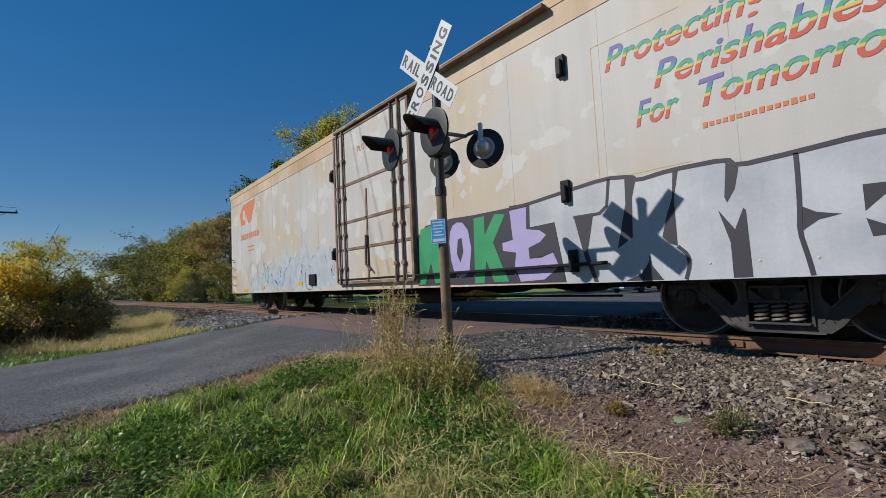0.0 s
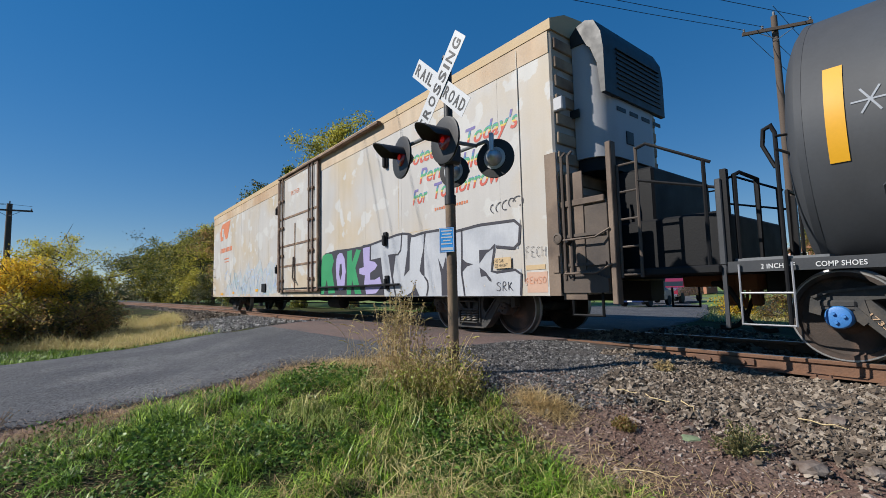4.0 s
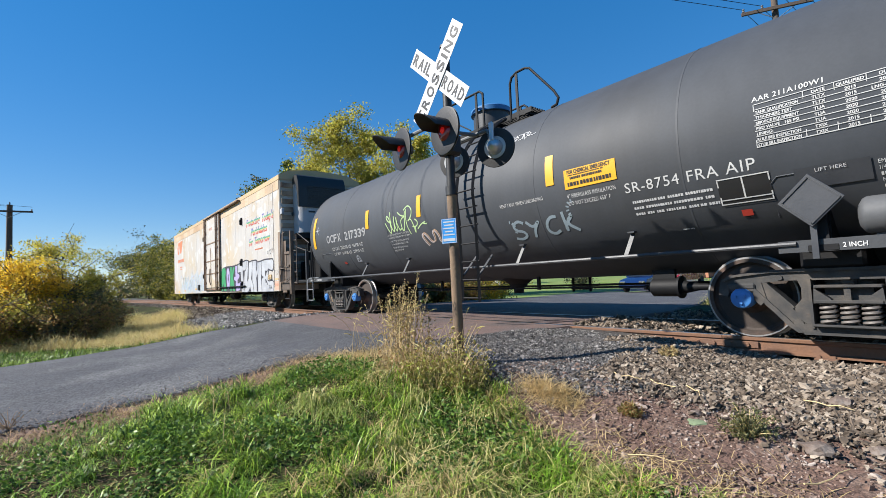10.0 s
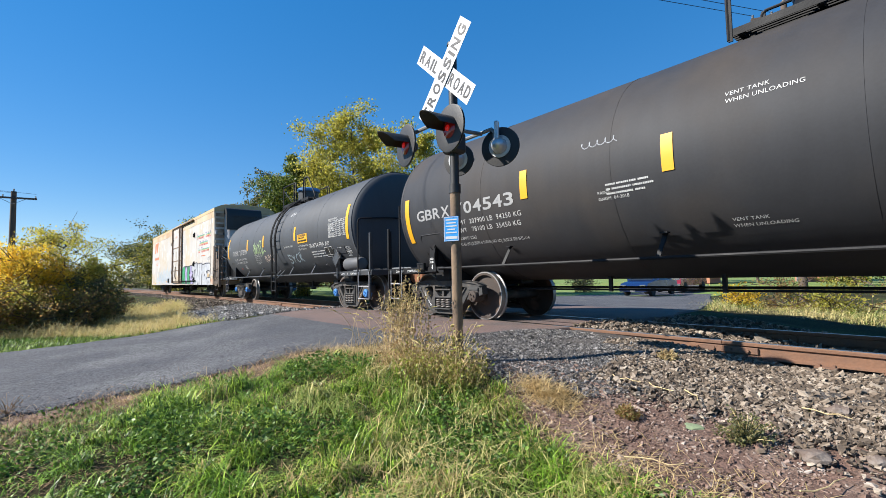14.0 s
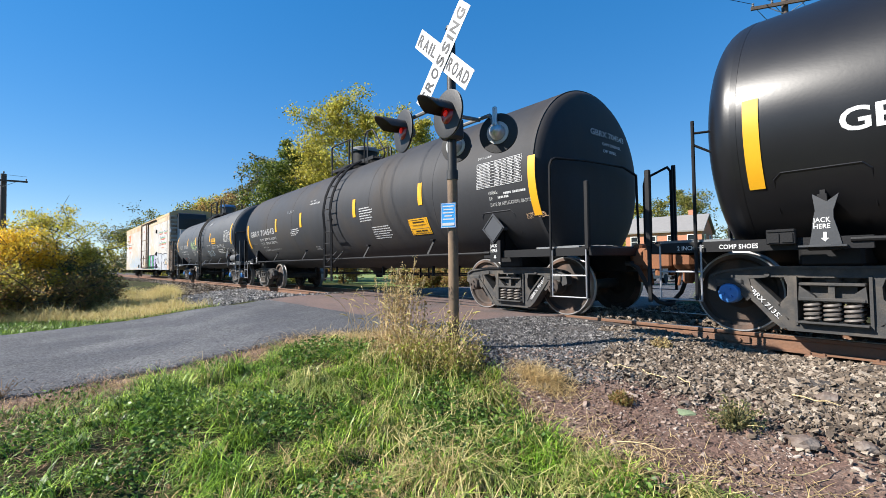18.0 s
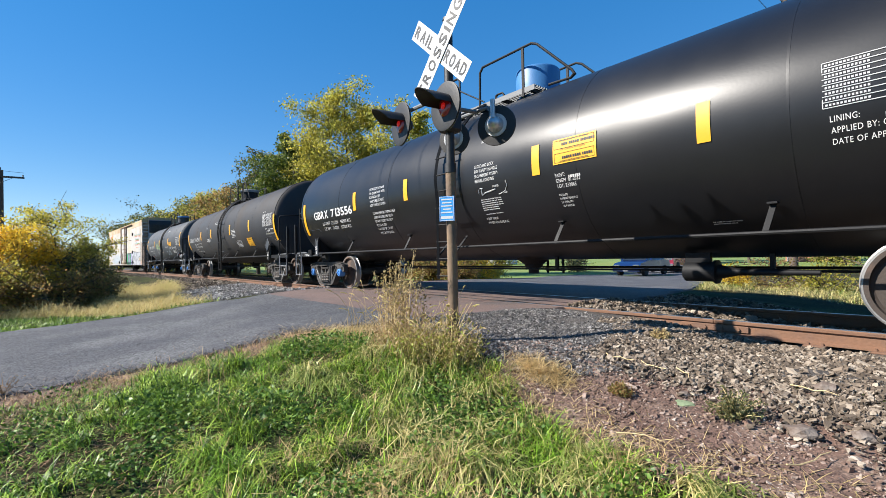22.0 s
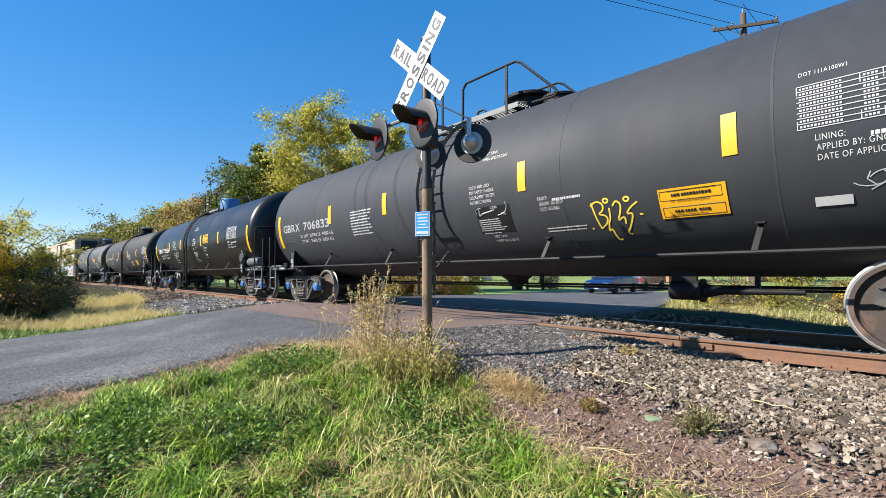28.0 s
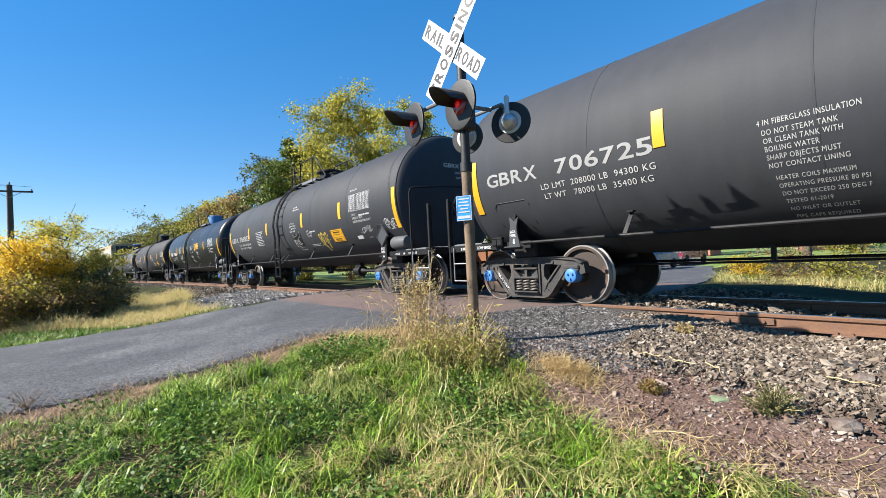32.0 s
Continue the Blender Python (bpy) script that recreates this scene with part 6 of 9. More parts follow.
    for z in (1.02, 1.48):
        part("grab_iron", Shape().pipe([(HL + 0.1, side_y - 0.02, z), (HL + 0.12, side_y - 0.09, z - 0.04), (HL + 0.6, side_y - 0.09, z - 0.04), (HL + 0.78, side_y - 0.03, z + 0.06)], 0.014, 6), GRIMY_BROWN, car)
    # dirt-browned sheet at the corner with its cap, plate and knob
    part("corner_sheet", Shape().box((HL - 0.08, -HW - 0.006, 1.7), (0.2, 0.012, 2.04), bevel=0.004), GRIMY_BROWN, car, "dirt-brown corner sheet")
    part("corner_sheet", Shape().box((HL + 0.2, side_y + 0.01, 1.5), (0.38, 0.02, 1.75), bevel=0.005), GRIMY_BROWN, car)
    part("cover_plate", Shape().box((HL - 0.04, -HW - 0.02, 1.12), (0.1, 0.02, 0.24), bevel=0.008), GRIMY_BROWN, car)
    part("drain_cap", Shape().lathe((HL + 0.0, -HW - 0.012, 1.48), (0, -1, 0), [(0, 0.075), (0.02, 0.075), (0.026, 0.05), (0.018, 0.045), (0.02, 0.0)], 20), REEFER_END, car, "round drain cap")
    part("knob", Shape().lathe((HL + 0.17, side_y - 0.02, 1.42), (0, -1, 0), [(0, 0.05), (0.05, 0.045), (0.08, 0.02), (0.085, 0.0)], 16), BLACK_STEEL, car)
    part("marker_box", Shape().box((HL + 0.07, side_y + 0.02, 3.42), (0.16, 0.1, 0.2), bevel=0.015), UNIT_WHITE, car, "small pale box on the corner")
    part("end_platform", Shape().box((HL + 1.0, 0, 0.96), (1.95, 2.8, 0.1), bevel=0.02), BLACK_STEEL, car)
    for sd in (-1, 1):
        for x, top in ((HL + 0.86, 2.35), (HL + 1.12, 2.52)):
            part("ladder_stile", Shape().pipe([(x, sd * 1.42, 0.9), (x, sd * 1.42, top)], 0.02, 6), REEFER_END, car)
        for i in range(5):
            part("ladder_rung", Shape().pipe([(HL + 0.86, sd * 1.42, 0.94 + i * 0.35), (HL + 1.12, sd * 1.42, 0.94 + i * 0.35)], 0.014, 6), REEFER_END, car)
        part("platform_rail", Shape().pipe([(HL + 1.12, sd * 1.42, 2.5), (HL + 1.25, sd * 1.42, 2.53), (HL + 1.92, sd * 1.32, 2.16)], 0.02, 6), BLACK_STEEL, car)
        part("platform_rail", Shape().pipe([(HL + 1.12, sd * 1.42, 2.1), (HL + 1.98, sd * 1.3, 1.86)], 0.018, 6), BLACK_STEEL, car)
        part("rail_post", Shape().pipe([(HL + 1.85, sd * 1.33, 0.98), (HL + 1.85, sd * 1.33, 2.2)], 0.022, 6), BLACK_STEEL, car)
        part("end_post", Shape().box((HL + 2.04, sd * 1.3, 1.5), (0.06, 0.08, 1.1)), BLACK_STEEL, car)
        part("end_rail", Shape().pipe([(HL + 2.12, sd * 1.25, 0.98), (HL + 2.12, sd * 1.25, 1.98), (HL + 2.14, sd * 1.15, 2.02), (HL + 2.14, sd * 0.6, 2.02), (HL + 2.14, sd * 0.6, 1.0)], 0.022, 6), BLACK_STEEL, car)
        part("sill_step", Shape().pipe([(HL + 0.15, sd * 1.47, 0.75), (HL + 0.15, sd * 1.47, 0.42), (HL + 0.6, sd * 1.47, 0.42), (HL + 0.6, sd * 1.47, 0.75)], 0.018, 6), BLACK_STEEL, car)
    for i in range(5):
        part("side_rung", Shape().pipe([(-HL + 0.12, -HW - 0.08, 0.75 + i * 0.32), (-HL + 0.6, -HW - 0.08, 0.75 + i * 0.32)], 0.014, 6), REEFER_END, car)
    # underframe
    part("centre_sill", Shape().box((0, 0, 0.72), (2 * HL + 1.2, 0.4, 0.3)), BLACK_STEEL, car)
    for x in np.linspace(-7, 7, 9):
        part("cross_bearer", Shape().prism([(-1.5, 0.68), (1.5, 0.68), (0.3, 0.5), (-0.3, 0.5)], (x, 0, 0), (0, 1, 0), (0, 0, 1), 0.08), BLACK_STEEL, car)
    part("air_reservoir", Shape().lathe((1.6, -0.8, 0.5), (1, 0, 0), [(0, 0.06), (0.06, 0.17), (0.8, 0.17), (0.86, 0.06)], 16), BLACK_STEEL, car)
    part("brake_rod", Shape().pipe([(-6, -0.4, 0.45), (6, -0.4, 0.45)], 0.02, 6), BLACK_STEEL, car)
    part("coupler", COUPLER, CAST_RUST, car, m=pose(HL + 1.0, 0, 0))
    part("coupler", COUPLER, CAST_RUST, car, m=pose(-HL - 0.1, 0, 0, 0, 0, 180))
    part("air_hose", HOSE, RUBBER, car, m=pose(HL + 1.0, 0, 0))
    # lettering
    for word, xa, xb, z in (("Protecting", 6.61, 8.38, 3.33), ("Today's", 8.55, 9.79, 3.31), ("Perishables", 7.2, 9.18, 2.91), ("For", 6.96, 7.46, 2.52), ("Tomorrow", 7.62, 9.42, 2.53)):
        slogan(car, word, xa, xb, z, 0.42)
    flat_text(car, "PLOVER", 0.4, 3.87, 0.2, RED_ORANGE, y=-HW - 0.084, squeeze=1.0)
    for i in range(15):
        part("painted_bar", Shape().box((7.72 + i * 0.064, -HW - 0.003, 2.32), (0.045, 0.004, 0.045 if i % 4 else 0.06)), RED_ORANGE, car)
    part("painted_emblem", blob([(0, 0.0), (0.5, 0.0), (0.58, 0.42), (0.95, 0.0), (1.3, 0.05), (1.75, 0.82), (0.3, 0.78), (-0.1, 0.45)], -9.1, 3.32), RED_ORANGE, car, "faded orange painted emblem", smooth=0)
    part("painted_emblem_hole", blob([(0.12, 0.15), (0.38, 0.12), (0.45, 0.5), (0.15, 0.52)], -8.95, 3.36, -1.557), REEFER, car, smooth=0)
    for i in range(9):       # a maker's word, as plain bars
        part("painted_bar", Shape().box((-9.0 + i * 0.24, -HW - 0.003, 2.84), (0.17, 0.004, 0.2)), RED_ORANGE, car)
    part("painted_bar", Shape().box((-7.9, -HW - 0.003, 2.42), (0.8, 0.004, 0.05)), RED_ORANGE, car)
    part("painted_bar", Shape().box((-7.9, -HW - 0.003, 2.28), (0.7, 0.004, 0.04)), RED_ORANGE, car)
    # graffiti
    y = -1.557
    wash = [(-8.0, 0.78), (-7.6, 1.25), (-7.1, 1.2), (-6.6, 1.65), (-6.2, 1.35), (-5.6, 1.8), (-5.2, 1.4), (-4.4, 2.05), (-4.1, 1.5), (-3.4, 1.85), (-2.9, 2.1), (-2.6, 1.55), (-1.8, 1.95), (-1.3, 1.8), (-1.1, 0.8)]
    g = part("graffiti_wash", blob(wash, 0, 0, y + 0.003), BLUE_WASH, car, "pale blue-grey spray-painted tangle", smooth=0)
    rr = random.Random(5)
    for i in range(70):       # tangled loops of thin spray
        x, z, q0, r0 = -8.1 + i * 0.1 + rr.uniform(-0.2, 0.2), rr.uniform(0.85, 1.55), rr.uniform(0, 6.28), rr.uniform(0.1, 0.32)
        turn = rr.choice((-1, 1)) * rr.uniform(1.5, 4.5)
        pts = [(x + r0 * math.cos(q0 + turn * u) + 0.15 * u, max(0.74, z + 1.3 * r0 * math.sin(q0 + turn * u))) for u in np.linspace(0, 1, 8)]
        part("spray_line", ribbon(pts, y, rr.choice((0.01, 0.016, 0.024))), rr.choice((BLUE_SPRAY, BLUE_SPRAY, TEAL_SPRAY, PALE_SPRAY)), g)
    for x, z, w, m in ((-6.6, 0.86, 0.28, YELLOW), (-3.3, 0.92, 0.32, YELLOW), (-8.6, 0.8, 0.5, YELLOW), (0.4, 0.98, 0.5, REEFER_ROOF), (1.7, 1.05, 0.5, YELLOW)):
        part("reflective_strip", Shape().box((x, y - 0.05 if x > -0.7 else y - 0.004, z), (w, 0.004, 0.09)), m, car)
    # four bulging letters on a dark ground
    part("graffiti_ground", blob([(2.5, 1.66), (2.78, 1.85), (3.52, 1.89), (4.08, 1.87), (4.81, 1.87), (5.35, 1.87), (5.5, 1.55), (5.8, 1.5), (5.88, 0.7), (2.47, 0.72)], 0, 0, y + 0.002), DARK_SPRAY, car, smooth=0)
    for fill, poly in (
            (GREEN_SPRAY, [(2.62, 1.8), (2.95, 1.84), (3.22, 1.8), (3.33, 1.61), (3.2, 1.39), (3.3, 1.1), (3.39, 0.77), (3.0, 0.76), (2.9, 1.15), (2.7, 0.75), (2.5, 0.74), (2.55, 1.55)]),
            (LILAC_SPRAY, [(3.56, 1.76), (3.68, 1.8), (3.82, 1.78), (3.95, 1.63), (4.01, 1.32), (3.94, 0.96), (3.84, 0.86), (3.68, 0.83), (3.55, 0.93), (3.48, 1.15), (3.45, 1.45), (3.48, 1.65)]),
            (GREEN_SPRAY, [(4.1, 1.81), (4.35, 1.82), (4.34, 1.5), (4.58, 1.82), (4.8, 1.78), (4.52, 1.37), (4.68, 1.0), (4.82, 0.74), (4.5, 0.74), (4.35, 1.09), (4.28, 0.73), (4.06, 0.73)]),
            (LILAC_SPRAY, [(4.9, 1.82), (5.23, 1.83), (5.21, 1.5), (5.45, 1.46), (5.56, 1.38), (5.45, 1.29), (5.23, 1.22), (5.24, 1.06), (5.45, 1.06), (5.66, 1.12), (5.75, 0.92), (5.49, 0.75), (5.05, 0.73), (4.95, 0.97), (4.99, 1.17), (4.72, 1.22), (4.72, 1.34), (4.94, 1.37)])):
        part("graffiti_letter", blob(poly, 0, 0, y), fill, car, smooth=0)
    part("graffiti_hole", blob([(3.68, 1.5), (3.78, 1.52), (3.81, 1.28), (3.72, 1.1), (3.64, 1.25)], 0, 0, y - 0.002), DARK_SPRAY, car, smooth=0)
    for poly in ([(5.3, 1.87), (5.79, 1.92), (6.53, 1.98), (6.85, 1.94), (6.72, 1.3), (6.4, 0.68), (5.86, 0.68), (5.72, 1.54), (5.28, 1.52)],
                 [(6.85, 1.94), (6.94, 1.88), (7.36, 1.92), (7.46, 0.95), (7.42, 0.68), (6.4, 0.68), (6.72, 1.3)],
                 [(7.36, 1.92), (7.88, 1.9), (7.97, 1.81), (8.46, 1.83), (8.45, 1.33), (8.43, 1.1), (8.5, 0.68), (7.42, 0.68), (7.46, 0.95)],
                 [(8.46, 1.83), (9.2, 1.85), (9.82, 1.84), (9.76, 1.4), (9.28, 1.46), (9.18, 1.06), (9.81, 1.09), (9.78, 0.68), (8.5, 0.68), (8.43, 1.1), (8.45, 1.33)]):
        part("graffiti_letter", blob(poly, 0, 0, y), GREY_SPRAY, car, smooth=0)
    # dark wedges and tapering strokes that part the letters
    for poly in ([(5.72, 1.54), (5.84, 0.7), (5.78, 0.9), (5.68, 1.14), (5.46, 1.08), (5.28, 1.08), (5.27, 1.22), (5.47, 1.28), (5.58, 1.38), (5.46, 1.47), (5.27, 1.5)],
                 [(6.04, 1.54), (6.32, 1.54), (6.21, 1.09), (6.34, 0.69), (6.28, 0.69), (6.16, 1.02), (6.13, 1.14)],
                 [(6.78, 1.93), (6.92, 1.9), (6.86, 1.69), (6.83, 1.21), (6.76, 1.17), (6.63, 1.09), (6.7, 1.36), (6.77, 1.63)],
                 [(7.35, 1.92), (7.41, 1.91), (7.34, 1.6), (7.34, 1.06), (7.25, 1.1), (7.18, 1.18), (7.25, 1.43), (7.32, 1.61)],
                 [(7.02, 1.01), (7.04, 0.86), (7.16, 0.69), (6.7, 0.69), (6.9, 0.77), (7.0, 0.9)],
                 [(7.88, 1.88), (7.99, 1.8), (7.94, 1.59), (7.86, 1.46), (7.84, 1.52)],
                 [(7.77, 1.4), (7.91, 1.18), (8.0, 1.39), (8.02, 1.36), (8.03, 0.75), (8.03, 0.69), (7.86, 0.69), (7.86, 1.05)],
                 [(8.46, 1.33), (8.57, 1.26), (8.74, 1.22), (8.58, 1.19), (8.45, 1.1)],
                 [(8.89, 1.45), (9.14, 1.44), (9.26, 1.52), (9.28, 1.5), (9.27, 1.47), (9.06, 1.38), (8.89, 1.22)],
                 [(8.89, 1.16), (9.03, 1.08), (9.16, 0.95), (9.16, 0.91), (9.11, 0.93), (9.04, 1.01), (8.92, 1.0)]):
        part("graffiti_wedge", blob(poly, 0, 0, y - 0.002), DARK_SPRAY, car, smooth=0)
    for w, line in ((0.024, [(4.9, 1.87), (5.2, 1.86), (5.79, 1.92), (6.53, 1.99), (6.88, 1.94), (6.94, 1.88), (7.32, 1.92), (7.9, 1.91), (7.97, 1.82), (8.46, 1.84), (8.91, 1.87), (9.2, 1.86), (9.82, 1.84), (9.77, 1.4), (9.29, 1.47)]),
                    (0.02, [(6.57, 1.97), (6.51, 1.56), (6.03, 1.56)]), (0.02, [(7.34, 1.06), (7.44, 0.96), (7.45, 0.84), (7.4, 0.69)]),
                    (0.02, [(8.46, 1.83), (8.46, 1.67), (8.45, 1.33), (8.43, 1.1), (8.48, 0.83), (8.5, 0.69)]), (0.02, [(9.26, 1.5), (9.2, 1.23), (9.16, 1.05), (9.81, 1.09), (9.78, 0.69)])):
        part("graffiti_contour", ribbon(line, y - 0.004, w), DARK_SPRAY, car, smooth=0)
    plate = part("height_notice", Shape().box((9.44, -HW - 0.03, 1.2), (0.36, 0.006, 0.17)), REEFER_ROOF, car, "tan height notice half covered by spray paint")
    for text, z in (("HIS CAR", 1.21), ("ESS HEIGHT", 1.135)):
        vs, fs = lettering(text, 0.075, 0.72)
        part("lettering", Shape().add([(9.27 + a, -HW - 0.035, z + b) for a, b in vs], fs), SIGN_BLACK, plate, smooth=0)
    for word, x, z, w, h, m, r, sd in (("SRK", 9.27, 0.76, 0.38, 0.15, DARK_SPRAY, 0.006, 4), ("FECH", 9.9, 1.25, 0.4, 0.16, DARK_SPRAY, 0.003, 6), ("BEMSO", 9.88, 0.86, 0.4, 0.1, RED_ORANGE, 0.003, 7)):
        for line in stroke_lines(word, w, h, sd):
            part("spray_line", ribbon([(x + a, z + b) for a, b in line], y - 0.006, r), m, car)
    rr = random.Random(8)
    for k in range(5):       # an unreadable dark tag above the big letters
        q0, turn = rr.uniform(0, 6.28), rr.choice((-1, 1)) * rr.uniform(2.5, 5.0)
        part("spray_line", ribbon([(9.25 + 0.13 * k + (0.09 * math.cos(q0 + turn * u)) + 0.05 * u, 2.09 + 0.012 * k + 0.075 * math.sin(q0 + turn * u)) for u in np.linspace(0, 1, 10)], y - 0.002, 0.007), DARK_SPRAY, car)
    part("patch_panel", Shape().box((10.1, -HW - 0.002, 0.88), (0.38, 0.006, 0.3)), PINK_PATCH, car)
    part("patch_panel", Shape().box((10.08, -HW - 0.004, 1.1), (0.36, 0.006, 0.07)), REEFER_ROOF, car)
    part("side_post", Shape().box((9.86, -HW - 0.012, 2.7), (0.02, 0.012, 3.6), bevel=0.004), REEFER, car)
    add_truck(car, 8.09, "rust")
    add_truck(car, -8.1, "rust")
    return car


RIVET = Shape().lathe((0, 0, 0), (0, -1, 0), [(0, 0.018), (0.008, 0.014), (0.012, 0.0)], 8, caps=False).mesh("rivet", REEFER, 40)
reefer = box_car(-9.48)
cars.append((reefer, -9.48))


def scrawl(car, pts, x, z, material, w=0.012):
    """A spray-can line of half width w on the side of a tank."""
    for _ in range(2 if w > 0.008 and len(pts) > 2 else 0):      # round its corners
        pts = [pts[0]] + [(a[0] * u + b[0] * (1 - u), a[1] * u + b[1] * (1 - u)) for a, b in zip(pts, pts[1:]) for u in (0.75, 0.25)] + [pts[-1]]
    pts = [(a[0] + (b[0] - a[0]) * k / 4, a[1] + (b[1] - a[1]) * k / 4) for a, b in zip(pts, pts[1:]) for k in range(4)] + [pts[-1]]
    vs, fs = stroke_edges(pts, w, 0)
    part("spray_line", Shape().add(wrap(vs, x, z, TANK_R + 0.005), fs), material, car)


for line in stroke_lines("SYCK", 1.3, 0.3, 5, 0.03):
    scrawl(ocfx, line, 1.45, 1.42, HAZY_SPRAY, 0.024)


def tangle(car, x, z, w, h, count, material, r, seed):
    """An unreadable tag: loops and hooks sprayed over one another."""
    rng = random.Random(seed)
    for k in range(count):
        cx, cz, q0 = w * (k + 0.5) / count, h * rng.uniform(0.35, 0.65), rng.uniform(0, 6.28)
        turn, rx, rz = rng.choice((-1, 1)) * rng.uniform(2.5, 5.5), w / count * rng.uniform(0.5, 1.0), h * rng.uniform(0.3, 0.5)
        scrawl(car, [(cx + rx * math.cos(q0 + turn * u) + 0.6 * rx * u, cz + rz * math.sin(q0 + turn * u)) for u in np.linspace(0, 1, 9)], x, z, material, r)
        scrawl(car, [(cx + rng.uniform(-1, 1) * rx, cz - rz), (cx + rng.uniform(-0.5, 0.5) * rx, cz), (cx + rng.uniform(-1, 1) * rx, cz + rz)], x, z, material, r)


tangle(ocfx, 1.5, 3.0, 0.5, 0.16, 4, DIM_WHITE, 0.006, 12)
tangle(a_car, 7.0, 1.54, 0.38, 0.1, 5, TAN_SPRAY, 0.004, 13)
tangle(c_car, 6.45, 1.58, 0.44, 0.27, 5, DIM_WHITE, 0.006, 10)
tangle(c_car, 5.24, 1.56, 0.54, 0.2, 5, GREY_SPRAY, 0.005, 11)
for k in range(5):       # little rays round the hazy word
    for side, cx, cz in ((-1, 1.42, 1.6), (1, 2.72, 1.75)):
        a = math.pi / 2 + side * (0.3 + 0.45 * k)
        scrawl(ocfx, [(0.1 * math.cos(a), 0.1 * math.sin(a)), (0.15 * math.cos(a), 0.15 * math.sin(a))], cx, cz, HAZY_SPRAY, 0.012)
ring = [(0.035 * math.cos(q), 0.03 * math.sin(q)) for q in np.linspace(0, 6.3, 9)]
for line in ([(0.02, 0.57), (0.04, 0.4), (0.08, 0.2)], [(0.0, 0.53), (0.09, 0.59), (0.18, 0.54), (0.16, 0.45), (0.08, 0.41), (0.2, 0.38), (0.19, 0.28), (0.08, 0.2)], [(a + 0.22, b + 0.58) for a, b in ring], [(0.25, 0.48), (0.24, 0.34), (0.2, 0.27)],
             [(0.2, 0.27), (0.17, 0.14), (0.22, 0.2), (0.24, 0.06), (0.27, 0.0), (0.31, 0.02)], [(0.3, 0.5), (0.35, 0.57), (0.41, 0.52), (0.39, 0.42), (0.32, 0.28), (0.43, 0.36), (0.42, 0.24)], [(a + 0.49, b + 0.57) for a, b in ring],
             [(0.62, 0.52), (0.52, 0.46), (0.45, 0.37), (0.55, 0.39), (0.47, 0.2), (0.4, 0.11), (0.46, 0.08)], [(-0.05, 0.2), (-0.03, 0.22)], [(0.62, 0.36), (0.66, 0.35)]):
    scrawl(c_car, line, 2.6, 1.25, YELLOW_SPRAY, 0.011)
for line in ([(0.25, 0.32), (0.12, 0.33), (0.03, 0.45), (0.09, 0.47), (0.17, 0.40), (0.22, 0.17), (0.18, 0.05), (0.07, 0.20), (-0.01, 0.33)],
             [(0.20, 0.55), (0.22, 0.22), (0.30, 0.09), (0.35, 0.15), (0.34, 0.51), (0.36, 0.22), (0.43, 0.08), (0.46, 0.16), (0.43, 0.45), (0.46, 0.26), (0.55, 0.09), (0.61, 0.14)],
             [(0.50, 0.50), (0.63, 0.40), (0.81, 0.38), (0.63, 0.34), (0.61, 0.23), (0.66, 0.06), (0.74, 0.13), (0.78, 0.48)],
             [(0.82, 0.52), (0.81, 0.20), (0.91, -0.02)],
             [(0.74, 0.51), (0.89, 0.60), (1.04, 0.49), (1.01, 0.34), (0.84, 0.24), (0.98, 0.32), (1.07, 0.13), (1.08, -0.04), (1.12, 0.12), (1.01, 0.13)],
             [(1.12, 0.27), (1.21, 0.22), (1.18, 0.13), (1.10, 0.12)],
             [(1.18, 0.06), (1.30, 0.14), (1.51, 0.19), (1.36, 0.15), (1.51, 0.13)]):
    scrawl(ocfx, line, -2.16, 1.84, LIME_SPRAY, 0.0125)
loops = [(0.15, 0.03), (0.06, 0.17), (0.03, 0.27), (0.10, 0.31), (0.19, 0.24), (0.27, 0.09), (0.39, 0.10), (0.41, 0.20), (0.39, 0.31), (0.47, 0.33), (0.55, 0.22), (0.54, 0.09), (0.63, 0.07), (0.72, 0.15), (0.69, 0.31), (0.78, 0.31), (0.85, 0.15), (0.88, 0.01)]
scrawl(ocfx, [(a - 0.04, b - 0.01) for a, b in loops], -0.93, 1.52, PALE_SPRAY, 0.012)
scrawl(ocfx, [(a, b + 0.004) for a, b in loops], -0.93, 1.52, TAN_SPRAY, 0.011)
for k in range(6):
    a = k * 1.047
    scrawl(ocfx, [(0.0, 0.0), (0.13 * math.cos(a), 0.13 * math.sin(a))], -5.85, 2.4, WHITE_SPRAY, 0.008)
scrawl(ocfx, [(0, 0), (0.05, 0.16), (0.18, 0.18), (0.2, 0.0), (0.14, 0.0), (0.13, 0.1), (0.07, 0.1), (0.0, 0.0), (0.2, 0.02)], -4.0, 1.4, WHITE_SPRAY, 0.016)
scrawl(a_car, [(0.017 * i + 0.03 * math.cos(i * 0.9), 0.045 * math.sin(i * 0.9)) for i in range(34)], -2.95, 2.6, WHITE_SPRAY, 0.004)
tank_patch(ocfx, "red_mark", -4.75, -4.62, 1.38, 1.44, RED_MARK, "faded red square")
